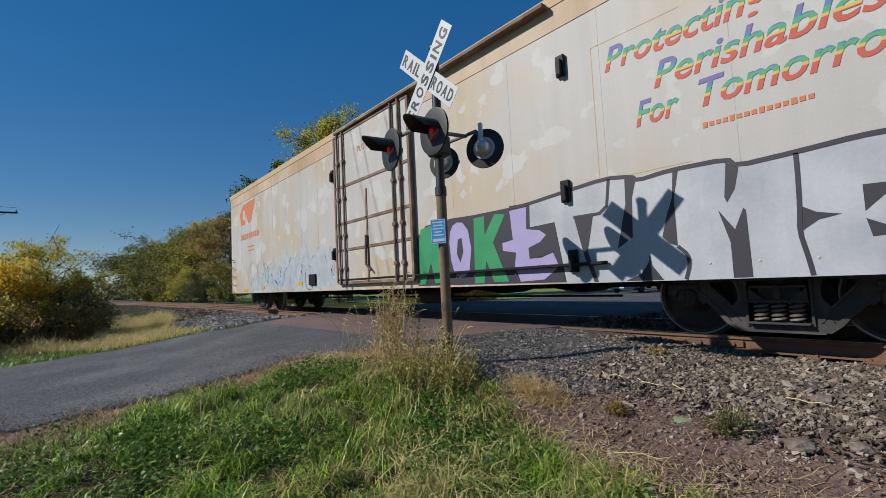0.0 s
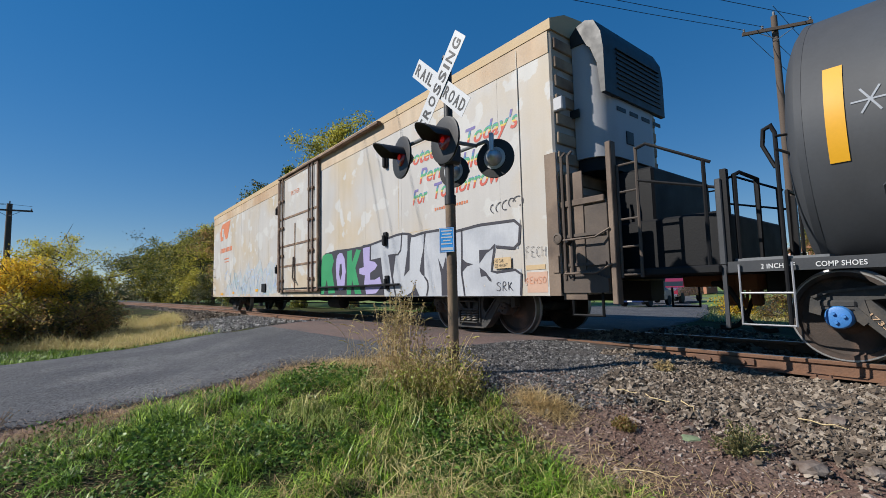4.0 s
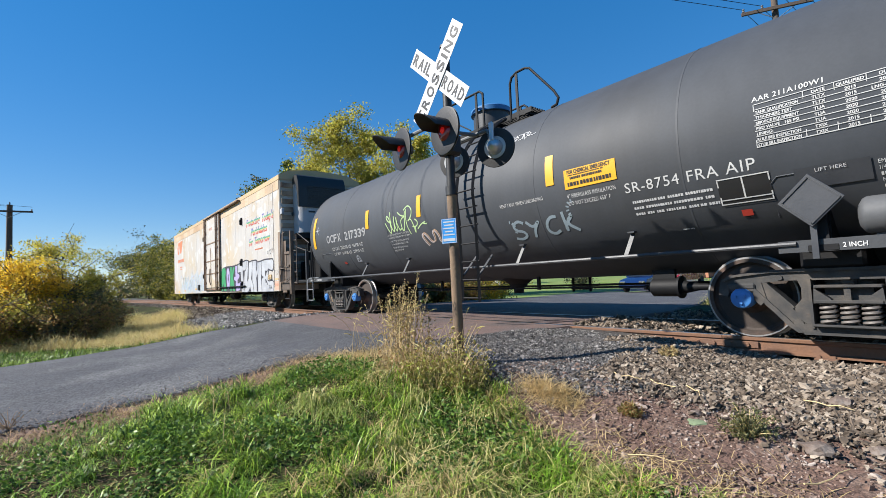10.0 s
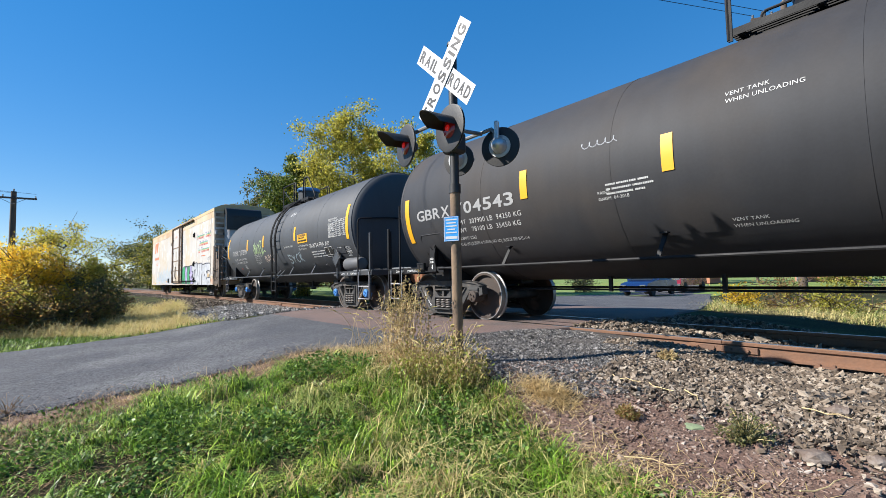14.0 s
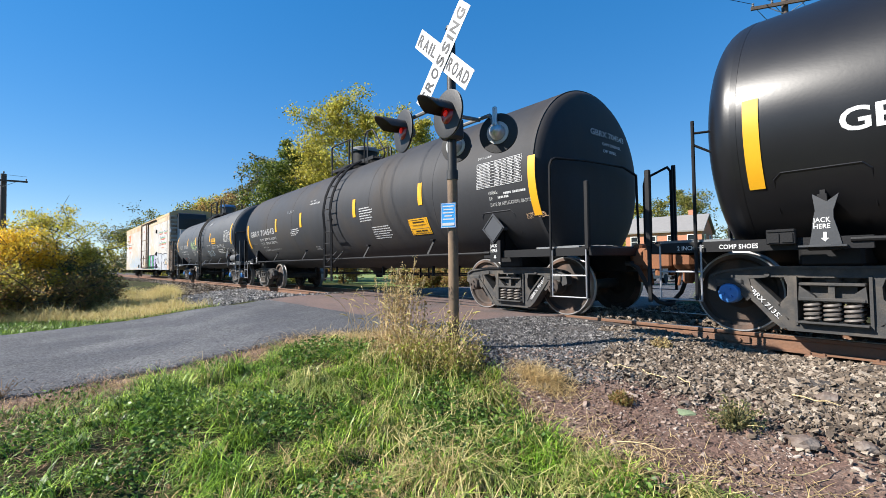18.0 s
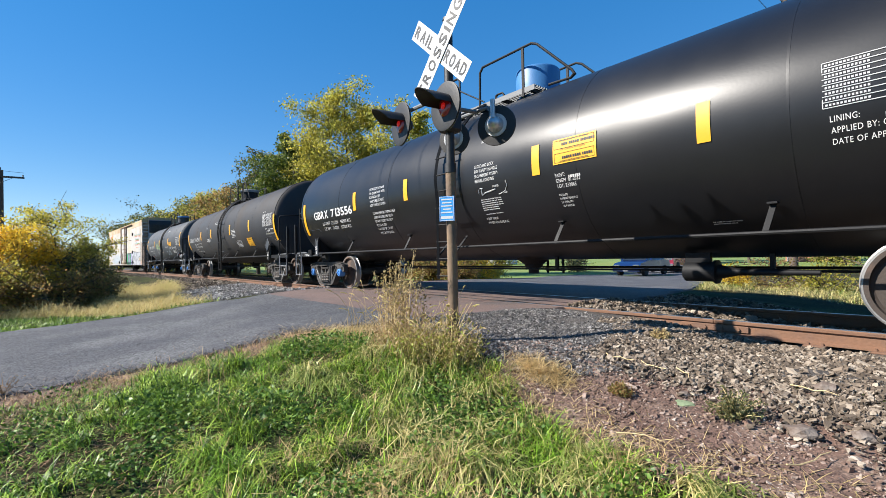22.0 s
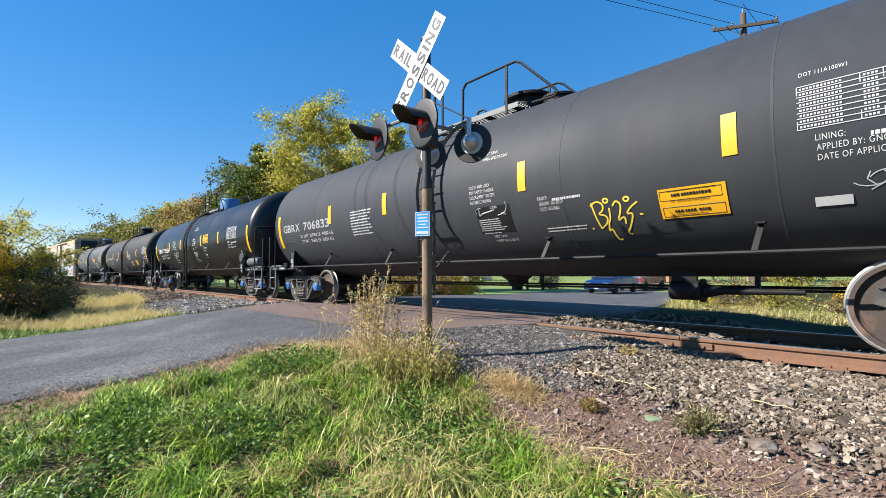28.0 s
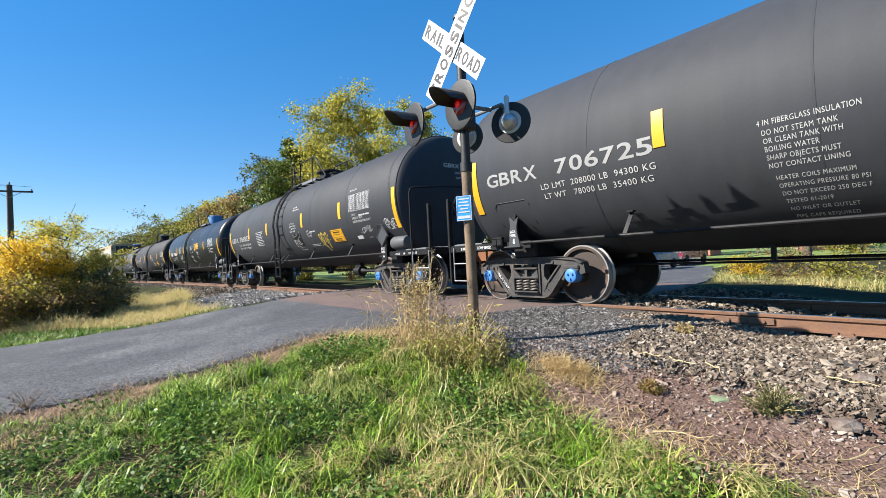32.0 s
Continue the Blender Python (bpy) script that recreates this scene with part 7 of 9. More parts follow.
for k, (car, mark) in enumerate(((a_car, "GBRX 704543"), (b_car, "GBRX 713556"), (c_car, "GBRX 706833"), (d_car, "GBRX 706725"), (ocfx, "217339"))):
    hb = 5.43 if car is ocfx else 6.47
    for e in (-1, 1):       # stencilled on the slanting leg of each side frame
        vs, fs = lettering(mark, 0.07, 0.9, bold=0.001)
        wd = max(a for a, _ in vs)
        lead = -1 if e < 0 else 1       # on the leg next to the end of the car
        u = Vector((0.44, 0, 0.5 * lead)).normalized()
        w = Vector((-u.z, 0, u.x))
        o = Vector((e * hb + (0.42 if lead > 0 else -0.73) + (0.09 if car is ocfx else 0.0), -1.068, 0.22 if lead > 0 else 0.53))
        k = 0.3 if car is ocfx else 0.5
        part("lettering", Shape().add([o + u * (a / wd * k) + w * b * (0.8 if car is ocfx else 1.0) for a, b in vs], fs), TAN_SPRAY if car is ocfx else DIM_WHITE, car, smooth=0)


# ---- crossing signal ----
def signal_lamp(mast, x, y, z, face, turn, R):
    """One flashing lamp: face -1 looks towards the near road, 1 away from it."""
    wx, wy, zz, x, y = x, y, z, 0.0, 0.0
    back = Shape().lathe((x, y, 0), (0, face, 0), [(0, 0.0), (0, 0.1), (0.004, R - 0.005), (0.016, R), (0.02, R - 0.012), (0.012, 0.1), (0.012, 0.0)], 36, caps=False)
    lamp = part("lamp_background", back, POST_BLACK, mast, "round black lamp background", m=Matrix.Translation((wx, wy, z)) @ pose(0, 0, 0, 0, 0, turn))
    rear = Shape().lathe((x, y, 0), (0, -face, 0), [(0.0, R + 0.002), (0.004, R + 0.002), (0.004, 0.1)], 36, caps=False)
    part("background_back", rear, SIGNAL_GREY, lamp) if face < 0 else None
    bell = Shape().lathe((x, y, 0), (0, -face, 0), [(0.0, 0.09), (0.05, 0.086), (0.1, 0.07), (0.13, 0.045), (0.145, 0.0)], 24, caps=False)
    if face > 0:
        ring = Shape().lathe((x, y, 0), (0, -face, 0), [(0.006, 0.092), (0.014, 0.092), (0.014, 0.13), (0.006, 0.13)], 28, caps=False)
        part("housing_ring", ring, SIGN_WHITE, lamp, "white gasket ring")
        part("hanger", Shape().box((x, y - 0.1, 0.16), (0.05, 0.05, 0.22), bevel=0.01), SILVER, lamp)
    part("lamp_housing", bell, SILVER if face > 0 else POST_BLACK, lamp)
    part("lens", Shape().lathe((x, y + face * 0.016, 0), (0, face, 0), [(0, 0.105), (0.012, 0.08), (0.02, 0.04), (0.022, 0)], 24, caps=False), GLASS_RED, lamp, "dark red glass lens")
    part("bulb", Shape().lathe((x, y + face * 0.034, 0.0), (0, face, 0), [(0, 0.036), (0.012, 0.03), (0.02, 0.015), (0.022, 0)], 16, caps=False), BULB_RED, lamp, "faintly glowing red centre")
    hood = Shape()
    n = 14
    vs = []
    for k in range(n + 1):
        a = math.pi * (0.02 + 0.96 * k / n)
        reach = 0.36 * (0.55 + 0.45 * math.sin(max(0, min(math.pi, a))))
        for d in (0.012, reach):
            vs.append((x + 0.125 * math.cos(a), y + face * d, 0.125 * math.sin(a)))
        for d in (0.012, reach):
            vs.append((x + 0.118 * math.cos(a), y + face * d, 0.118 * math.sin(a)))
    hood.add(vs, [f for k in range(n) for f in ((4 * k, 4 * k + 1, 4 * k + 5, 4 * k + 4), (4 * k + 2, 4 * k + 3, 4 * k + 7, 4 * k + 6), (4 * k + 1, 4 * k + 3, 4 * k + 7, 4 * k + 5))])
    part("hood", hood, POST_BLACK, lamp, "black visor")


def build_signal():
    mx, my = -3.76, 3.19
    mast = thing("crossing_signal", "weathered crossing signal post with crossbuck and four round lamps", "crossing signal", (0, 0, 0))
    part("post", Shape().pipe([(mx, my, -0.25), (mx, my, 1.8)], 0.056, 16), POST_RUST, mast, "brown weathered lower post")
    part("upper_post", Shape().pipe([(mx, my, 1.78), (mx, my, 3.42)], 0.05, 16).lathe((mx, my, 1.74), (0, 0, 1), [(0, 0.064), (0.1, 0.064)], 16), POST_BLACK, mast)
    part("post_cap", Shape().lathe((mx, my, 3.42), (0, 0, 1), [(0, 0.06), (0.03, 0.055), (0.06, 0.0)], 16), POST_BLACK, mast)
    part("clamp", Shape().box((mx, my, 2.3), (0.2, 0.22, 0.24), bevel=0.03), POST_BLACK, mast)
    for face in (-1, 1):
        ya = 2.99 if face < 0 else 3.64
        xa, xb = (-4.33, -3.53) if face < 0 else (-4.24, -3.57)
        arm = Shape().pipe([(mx, my, 2.46), (mx - 0.03, ya, 2.5)], 0.024, 8)
        arm.pipe([(xa, ya, 2.34), (xa, ya, 2.46), (xa + 0.05, ya, 2.51), (xb - 0.05, ya, 2.51), (xb, ya, 2.46), (xb, ya, 2.34)], 0.022, 8)
        part("lamp_arm", arm, SIGNAL_GREY, mast)
    for x, y, z, face, turn, r in ((-4.33, 2.94, 2.37, -1, -9, 0.248), (-3.53, 2.95, 2.36, -1, -4, 0.248), (-3.57, 3.72, 2.31, 1, 25, 0.232), (-4.24, 3.66, 2.29, 1, 25, 0.205)):
        signal_lamp(mast, x, y, z, face, turn, r)
    # crossbuck: two blades on the near side of the post
    sx, sy, sz = -3.815, 3.10, 3.1
    for name, text, tilt, dy, w in (("crossbuck_blade", "CROSSING", None, 0.0, None), ("crossbuck_blade", "RAIL     ROAD", None, 0.012, None)):
        ang = 48 if text == "CROSSING" else -42
        m = Matrix.Rotation(radians(-ang), 4, "Y")
        blade = part(name, Shape().box((0, 0, 0), (1.19, 0.004, 0.222)), SIGN_WHITE, mast, "white crossbuck blade with black letters", m=Matrix.Translation((sx, sy + dy, sz)) @ m)
        for word, x0, x1 in ((("CROSSING", -0.54, 0.54),) if text == "CROSSING" else (("RAIL", -0.56, -0.155), ("ROAD", 0.135, 0.56))):
            share = [0.3 if c == "I" else 0.8 if c == "L" else 1.0 for c in word]
            unit = (x1 - x0) / (sum(share) + 0.3 * (len(word) - 1))
            x = x0
            for c, w in zip(word, share):
                vs, fs = lettering(c, 0.185, 1.0, bold=0.004)
                lo, hi = min(a for a, _ in vs), max(a for a, _ in vs)
                part("letter", Shape().add([(x + (a - lo) / (hi - lo) * unit * w, -0.005, b - 0.066) for a, b in vs], fs), SIGN_BLACK, blade, smooth=0)
                x += (w + 0.3) * unit
    part("bolt", Shape().lathe((sx, sy - 0.004, sz), (0, -1, 0), [(0, 0.014), (0.01, 0.012)], 8), SILVER, mast)
    part("bracket", Shape().box((sx + 0.03, (sy + my) / 2 + 0.02, sz), (0.1, abs(my - sy), 0.12)), POST_BLACK, mast)
    sign = part("notice", Shape().box((0, 0, 0), (0.175, 0.004, 0.27), bevel=0.001), SIGN_BLUE, mast, "small blue emergency notice with white lines", m=pose(-3.745, 3.115, 1.34, 0, 0, 28))
    rows = [(0, 0.1 - 0.035 * i, w, 0.014) for i, w in enumerate((0.13, 0.11, 0.13, 0.09, 0.13))] + [(0, -0.095, 0.14, 0.03)]
    for a, b, c, d in rows + [(0, 0.128, 0.16, 0.005), (0, -0.128, 0.16, 0.005), (0.081, 0, 0.005, 0.255), (-0.081, 0, 0.005, 0.255)]:
        part("notice_line", Shape().box((a, -0.004, b), (c, 0.001, d)), SIGN_WHITE, sign)


build_signal()


# ---- stones ----
def stones(name, pts, sizes, material, label, parent=None, flat=0.72, seed=1):
    """Broken stones, each an angular eight-cornered block, sunk a little into the ground."""
    rng = np.random.default_rng(seed)
    # split blocks: eight shifted corners, the upper face smaller
    base = np.array([(-1, -1, -1), (1, -1, -1), (1, 1, -1), (-1, 1, -1), (-1, -1, 1), (1, -1, 1), (1, 1, 1), (-1, 1, 1)]) * 0.75
    tris = np.array([(4, 5, 6), (4, 6, 7), (0, 1, 5), (0, 5, 4), (1, 2, 6), (1, 6, 5), (2, 3, 7), (2, 7, 6), (3, 0, 4), (3, 4, 7)])
    n = len(pts)
    v = base[None] + rng.normal(0, 0.2, (n, 8, 3))
    v[:, 4:, :2] *= rng.uniform(0.6, 1.05, (n, 1, 2))
    v = v * np.stack([rng.uniform(0.8, 1.5, n), rng.uniform(0.5, 1.0, n), rng.uniform(flat - 0.42, flat - 0.1, n)], -1)[:, None]
    ax = rng.normal(0, 0.4, (n, 2))
    yaw = rng.uniform(0, 2 * math.pi, n)
    c, s = np.cos(yaw)[:, None], np.sin(yaw)[:, None]
    x, y, z = v[..., 0] * c - v[..., 1] * s, v[..., 0] * s + v[..., 1] * c, v[..., 2]
    z = z + x * ax[:, :1] + y * ax[:, 1:]
    v = np.stack([x, y, z], -1) * (sizes / 2)[:, None, None] + pts[:, None]
    f = (tris[None] + 8 * np.arange(n)[:, None, None]).reshape(-1, 3)
    return v, f, tris


def scatter(n, x0, x1, y0, y1, seed):
    rng = np.random.default_rng(seed)
    return np.stack([rng.uniform(x0, x1, n), rng.uniform(y0, y1, n)], -1), rng


def soft_noise(p, s, o=0.0):
    return np.array([noise.noise((a * s, b * s, o)) for a, b in p])


def build_ballast():
    # coarse ballast along the track, thinning towards the verge
    p, rng = scatter(60000, -3.6, 4.2, 3.15, 5.85, 11)
    edge = 4.05 + 0.3 * soft_noise(p, 0.9) - 0.15 * np.clip(p[:, 0] + 2.0, 0, 1)
    keep = (p[:, 1] > edge - 0.5 * rng.random(len(p)) ** 3) & (p[:, 0] > -2.75 + 0.5 * soft_noise(p, 1.1, 4.0) - 0.3 * (p[:, 1] > 5.2))
    p = p[keep]
    size = np.clip(rng.lognormal(math.log(0.031), 0.32, len(p)), 0.016, 0.075)
    z = ground_z(p[:, 0], p[:, 1]) + size * 0.18 + rng.uniform(0, 0.02, len(p))
    q = np.column_stack([p, z])
    # the stones nearest to the verge as pieces of their own
    near = np.argsort((p[:, 0] + 1.1) ** 2 + (p[:, 1] - 3.7) ** 2)
    near = near[size[near] > 0.045][:260]
    bed = thing("ballast_bed", "bed of broken grey and brown ballast stones beside the rail", "ballast", (0, 0, 0))
    tagged(bed, kind="structure")
    v, f, tris = stones("stone", q[near], size[near], BALLAST, "", seed=21)
    for i in range(len(near)):
        me = bpy.data.meshes.new("stone")
        c = q[near[i]]
        me.from_pydata([tuple(a - c) for a in v[i]], [], [tuple(t) for t in tris])
        me.materials.append(BALLAST_PIECE)
        part("stone", me, BALLAST_PIECE, bed, m=Matrix.Translation(c))
    rest = np.setdiff1d(np.arange(len(p)), near)
    v, f, _ = stones("stones", q[rest], size[rest], BALLAST, "", seed=22)
    bulk("stones", v.reshape(-1, 3), f, BALLAST, "", "", "stuff", bed, True)
    # between and beyond the rails, and left of the crossing
    sets = []
    for n, x0, x1, y0, y1, s in ((5200, -4.4, 4.5, 6.1, 7.45, 31), (3200, -4.0, 6, 7.6, 9.3, 32), (14000, -21, -12.3, 2.8, 6.1, 33), (3500, -21, -12.3, 6.1, 9.2, 35), (4500, -30, -21, 3.2, 9.0, 36), (2500, -60, -30, 4.6, 9.0, 34)):
        p, rng = scatter(n, x0, x1, y0, y1, s)
        size = np.clip(rng.lognormal(math.log(0.045 if x1 > -13 else 0.075), 0.3, n), 0.03, 0.16)
        p[:, 1] += np.array([track_y(a) for a in p[:, 0]])
        z = ground_z(p[:, 0], p[:, 1]) + size * 0.2 + rng.uniform(0, 0.05, n)
        stone = PALE_BALLAST if s == 33 else BALLAST
        v, f, _ = stones("stones", np.column_stack([p, z]), size, stone, "", seed=s)
        bulk("stones", v.reshape(-1, 3), f, stone, "", "", "stuff", bed, True)
    # fine grey chippings in front of the apron
    p, rng = scatter(42000, -5.6, -1.9, 3.0, 5.75, 41)
    right = road_edges(p[:, 1])[1]
    keep = (p[:, 0] > right - 0.02) & (p[:, 0] < -2.35 + 0.5 * soft_noise(p, 1.1, 4.0)) & (p[:, 1] > 3.25 + 0.3 * soft_noise(p, 1.3, 9.0))
    p = p[keep]
    size = np.clip(rng.lognormal(math.log(0.02), 0.3, len(p)), 0.01, 0.045)
    z = ground_z(p[:, 0], p[:, 1]) + size * 0.2 + soft_noise(p, 1.3, 0.3) * 0.04
    v, f, _ = stones("chippings", np.column_stack([p, z]), size, CHIP, "", seed=42)
    bulk("chippings", v.reshape(-1, 3), f, CHIP, "fine grey stone chippings beside the crossing apron", "gravel", "stuff", None, True)
    # scattered stones and crumbs on the bare soil
    p, rng = scatter(34000, -3.4, 2.4, 1.6, 4.2, 43)
    keep = p[:, 1] > np.interp(p[:, 0], [-6.5, -4.6, -3.7, -2.8, -2.1, -1.0, 3], [2.6, 3.0, 3.3, 2.85, 2.75, 2.6, 2.2]) - 0.1
    p = p[keep]
    size = np.clip(rng.lognormal(math.log(0.014), 0.5, len(p)), 0.005, 0.055)
    z = ground_z(p[:, 0], p[:, 1]) + size * 0.15 + soft_noise(p, 1.3, 0.3) * 0.042
    v, f, _ = stones("soil_crumbs", np.column_stack([p, z]), size, CRUMB, "", seed=44)
    bulk("soil_crumbs", v.reshape(-1, 3), f, CRUMB, "reddish brown soil crumbs and small stones", "soil", "stuff", None, True)
    # crumbling dark edge of the road and loose grit beside it
    p, rng = scatter(11000, -1.0, 0.25, -3.0, 3.6, 45)
    p[:, 0] = road_edges(p[:, 1])[1] + p[:, 0] * rng.random(len(p)) ** 1.5
    size = np.clip(rng.lognormal(math.log(0.013), 0.4, len(p)), 0.006, 0.04)
    z = ground_z(np.minimum(p[:, 0], -5.2), p[:, 1]) + 0.008
    v, f, _ = stones("road_grit", np.column_stack([p, z]), size, CHIP, "", seed=46)
    bulk("road_grit", v.reshape(-1, 3), f, GRIT, "dark crumbled asphalt and grit along the road edge", "grit", "stuff", None, True)


def object_varied(src, name):
    """The stone material varied by the piece instead of by the island."""
    m = src.copy()
    m.name = name
    nt = m.node_tree
    for g in [n for n in nt.nodes if n.bl_idname == "ShaderNodeNewGeometry"]:
        info = nt.nodes.new("ShaderNodeObjectInfo")
        for l in list(g.outputs["Random Per Island"].links):
            nt.links.new(info.outputs["Random"], l.to_socket)
    return m


BALLAST_PIECE = object_varied(BALLAST, "ballast_stone_piece")
GRIT = mat("road_grit", (0.095, 0.092, 0.095), 0.9, var=0.4, scale=9, fine=60, bump=0.3, second=(0.17, 0.16, 0.15), second_at=0.66, second_scale=5, island=1.0)
CRUMB = mat("soil_crumb", (0.17, 0.105, 0.078), 0.95, var=0.4, scale=9, fine=60, bump=0.3, second=(0.31, 0.26, 0.22), second_at=0.64, second_scale=5, island=0.8)
build_ballast()


def loose_rock(x, y, s, seed, material, label, squash=0.5, rz=0):
    rng = random.Random(seed)
    bm = bmesh.new()
    bmesh.ops.create_icosphere(bm, subdivisions=2, radius=s / 2)
    for v in bm.verts:
        v.co *= 1 + 0.45 * noise.noise(v.co * (3.0 / s) + Vector((seed, 0, 0)))
        v.co.z *= squash
    me = bpy.data.meshes.new("rock")
    bm.to_mesh(me)
    bm.free()
    me.materials.append(material)
    ob = new("rock", me)
    ob.matrix_basis = pose(x, y, float(ground_z(np.float64(x), np.float64(y))) + s * squash * 0.2, rng.uniform(-12, 12), rng.uniform(-12, 12), rz)
    tagged(ob, label, "rock", "loose rocks on the verge")


MOSSY = mat("mossy_stone", (0.2, 0.25, 0.14), 0.9, var=0.4, scale=9, fine=60, bump=0.3)
loose_rock(-0.83, 3.62, 0.2, 3, ROCK, "flat purplish brown rock on the bare soil", 0.4, 30)
loose_rock(-0.85, 4.45, 0.15, 5, ROCK, "rusty brown angular rock among the ballast", 0.6)
loose_rock(-0.55, 3.75, 0.12, 8, ROCK, "grey-brown grey angular rock among the ballast", 0.6)
loose_rock(-1.56, 3.62, 0.17, 9, MOSSY, "mossy grey-green flat stone on the soil", 0.3, 15)
loose_rock(-1.62, 3.78, 0.1, 12, ROCK, "grey-brown stone on the soil", 0.5)


# ---- grass and weeds ----
def blades(p, length, width, rng, lean=0.5, curl=0.5, z0=None, wind=(0, 0), yaw=None, root=0.4):
    """Bent grass blades of three segments."""
    n = len(p)
    yaw = rng.uniform(0, 2 * math.pi, n) if yaw is None else yaw
    tilt = np.abs(rng.normal(lean, 0.3, n))
    dx, dy = np.cos(yaw) + wind[0], np.sin(yaw) + wind[1]
    sx, sy = -np.sin(yaw), np.cos(yaw)
    z = ground_z(p[:, 0], p[:, 1]) - 0.02 if z0 is None else z0
    v = np.zeros((n, 7, 3))
    for k, (u, w) in enumerate(((0, 1.0), (0.38, 0.9), (0.72, 0.6), (1.0, 0.0))):
        a = tilt * (root + (1 - root) * u) + curl * u * u * rng.uniform(0.4, 1.4, n)
        out, up = length * u * np.sin(a), length * u * np.cos(a)
        cx, cy, cz = p[:, 0] + dx * out, p[:, 1] + dy * out, z + up
        if k < 3:
            v[:, 2 * k] = np.stack([cx - sx * width * w / 2, cy - sy * width * w / 2, cz], -1)
            v[:, 2 * k + 1] = np.stack([cx + sx * width * w / 2, cy + sy * width * w / 2, cz], -1)
        else:
            v[:, 6] = np.stack([cx, cy, cz], -1)
    q = np.array([(0, 1, 3), (0, 3, 2), (2, 3, 5), (2, 5, 4), (4, 5, 6)])
    return v.reshape(-1, 3), (q[None] + 7 * np.arange(n)[:, None, None]).reshape(-1, 3)


def bump_z(p):
    return ground_z(p[:, 0], p[:, 1]) + soft_noise(p, 1.3, 0.3) * 0.042 - 0.015


def grass_edge(x):
    return np.interp(x, [-7, -6.2, -4.6, -3.9, -3.3, -2.8, -2.1, -1.4, -0.6, 0.5, 3], [1.2, 2.2, 2.75, 3.05, 3.2, 2.92, 2.72, 2.65, 2.62, 2.4, 2.0])


def build_grass():
    # tufts of blades that lean together, closest where the verge is nearest
    c, rng = scatter(27500, -6.5, 4.2, -4.2, 3.4, 51)
    edge = grass_edge(c[:, 0]) + 0.18 * soft_noise(c, 1.6, 2.0)
    verge = smooth_step(-5.85, -5.3, c[:, 0] + 0.2 * soft_noise(c, 2.0, 8.0) - 0.14 * (c[:, 1] - 1.0))
    worn = smooth_step(0.5, 1.3, np.hypot(c[:, 0] + 5.35, (c[:, 1] + 0.25) * 1.2) + 0.4 * soft_noise(c, 1.5, 41.0)) * smooth_step(0.1, 0.55, np.hypot((c[:, 0] + 3.4) * 0.8, c[:, 1] + 0.0) + 0.2 * soft_noise(c, 2.2, 17.0)) * smooth_step(0.1, 0.5, np.hypot(c[:, 0] + 4.6, c[:, 1] + 0.36) + 0.2 * soft_noise(c, 2.2, 19.0))
    near = 0.14 + 0.86 * smooth_step(1.9, 2.4, 0.764 * -c[:, 0] + 0.645 * c[:, 1])
    keep = (c[:, 1] < edge) & (rng.random(len(c)) < verge * near * (0.1 + 0.9 * worn) * np.clip(0.68 + 2.8 * soft_noise(c, 3.4, 5.0), 0.03, 1))
    c = c[keep]
    tall = np.clip(0.85 + 1.1 * soft_noise(c, 1.7, 7.0) + 0.5 * soft_noise(c, 0.6, 3.0), 0.35, 1.7) * rng.uniform(0.6, 1.35, len(c)) * np.clip(1 + 1.5 * soft_noise(c, 4.2, 31.0), 0.4, 1.8)
    way = rng.uniform(0, 2 * math.pi, len(c))
    dry = rng.random(len(c)) < np.clip(0.06 + 0.45 * soft_noise(c, 0.9, 11.0) + 0.36 * smooth_step(-3.2, -2.2, c[:, 0] + 0.15 * c[:, 1]) * smooth_step(2.4, 1.2, c[:, 1]) + 0.5 * smooth_step(0.8, 2.6, c[:, 0] + c[:, 1] + 2.6), 0.02, 0.7)
    for name, pick, per, width, material, label in (("grass", ~dry, 26, 0.0076, GRASS, "lush green verge grass in tangled tufts"), ("dry_grass", dry, 22, 0.0055, STRAW, "straw-coloured dry grass among the green")):
        n = int(pick.sum())
        p = np.repeat(c[pick], per, 0) + rng.normal(0, 0.038, (n * per, 2))
        ln = np.repeat(tall[pick], per) * rng.uniform(0.05, 0.19, n * per)
        lean = np.repeat(rng.uniform(0.1, 0.7, n), per) + rng.uniform(-0.1, 0.5, n * per)
        yaw = np.repeat(way[pick], per) + rng.normal(0, 1.7, n * per)
        v, f = blades(p, ln, width * rng.uniform(0.4, 1.5, n * per), rng, lean, 0.8, bump_z(p), (0.1, -0.1), yaw)
        bulk(name, v, f, material, label, "grass", "stuff")
    # small broad leaves low in the sward
    p, rng = scatter(52000, -6.2, -1.2, -1.6, 2.9, 53)
    p = p[(p[:, 1] < grass_edge(p[:, 0]) - 0.1) & (soft_noise(p, 1.1, 15.0) > 0.06) & (p[:, 0] - 0.14 * (p[:, 1] - 1.0) > -5.55 + 0.2 * soft_noise(p, 2.0, 8.0))]
    leaf_cards("low_herbs", np.column_stack([p, bump_z(p) + rng.uniform(0.02, 0.14, len(p))]), rng.uniform(0.011, 0.03, len(p)), rng, HERB, "low broad-leaved herbs in the grass", "herbs", 0.5)
    # leaf litter and short dead blades on the ground between the tufts
    p, rng = scatter(42000, -6.3, 1.0, -1.8, 3.2, 64)
    p = p[(p[:, 1] < grass_edge(p[:, 0]) + 0.15) & (0.764 * -p[:, 0] + 0.645 * p[:, 1] > 2.2) & (p[:, 0] > -6.15)]
    half = rng.random(len(p)) < 0.45 + 0.5 * (p[:, 0] < -5.45 + 0.14 * (p[:, 1] - 1.0))
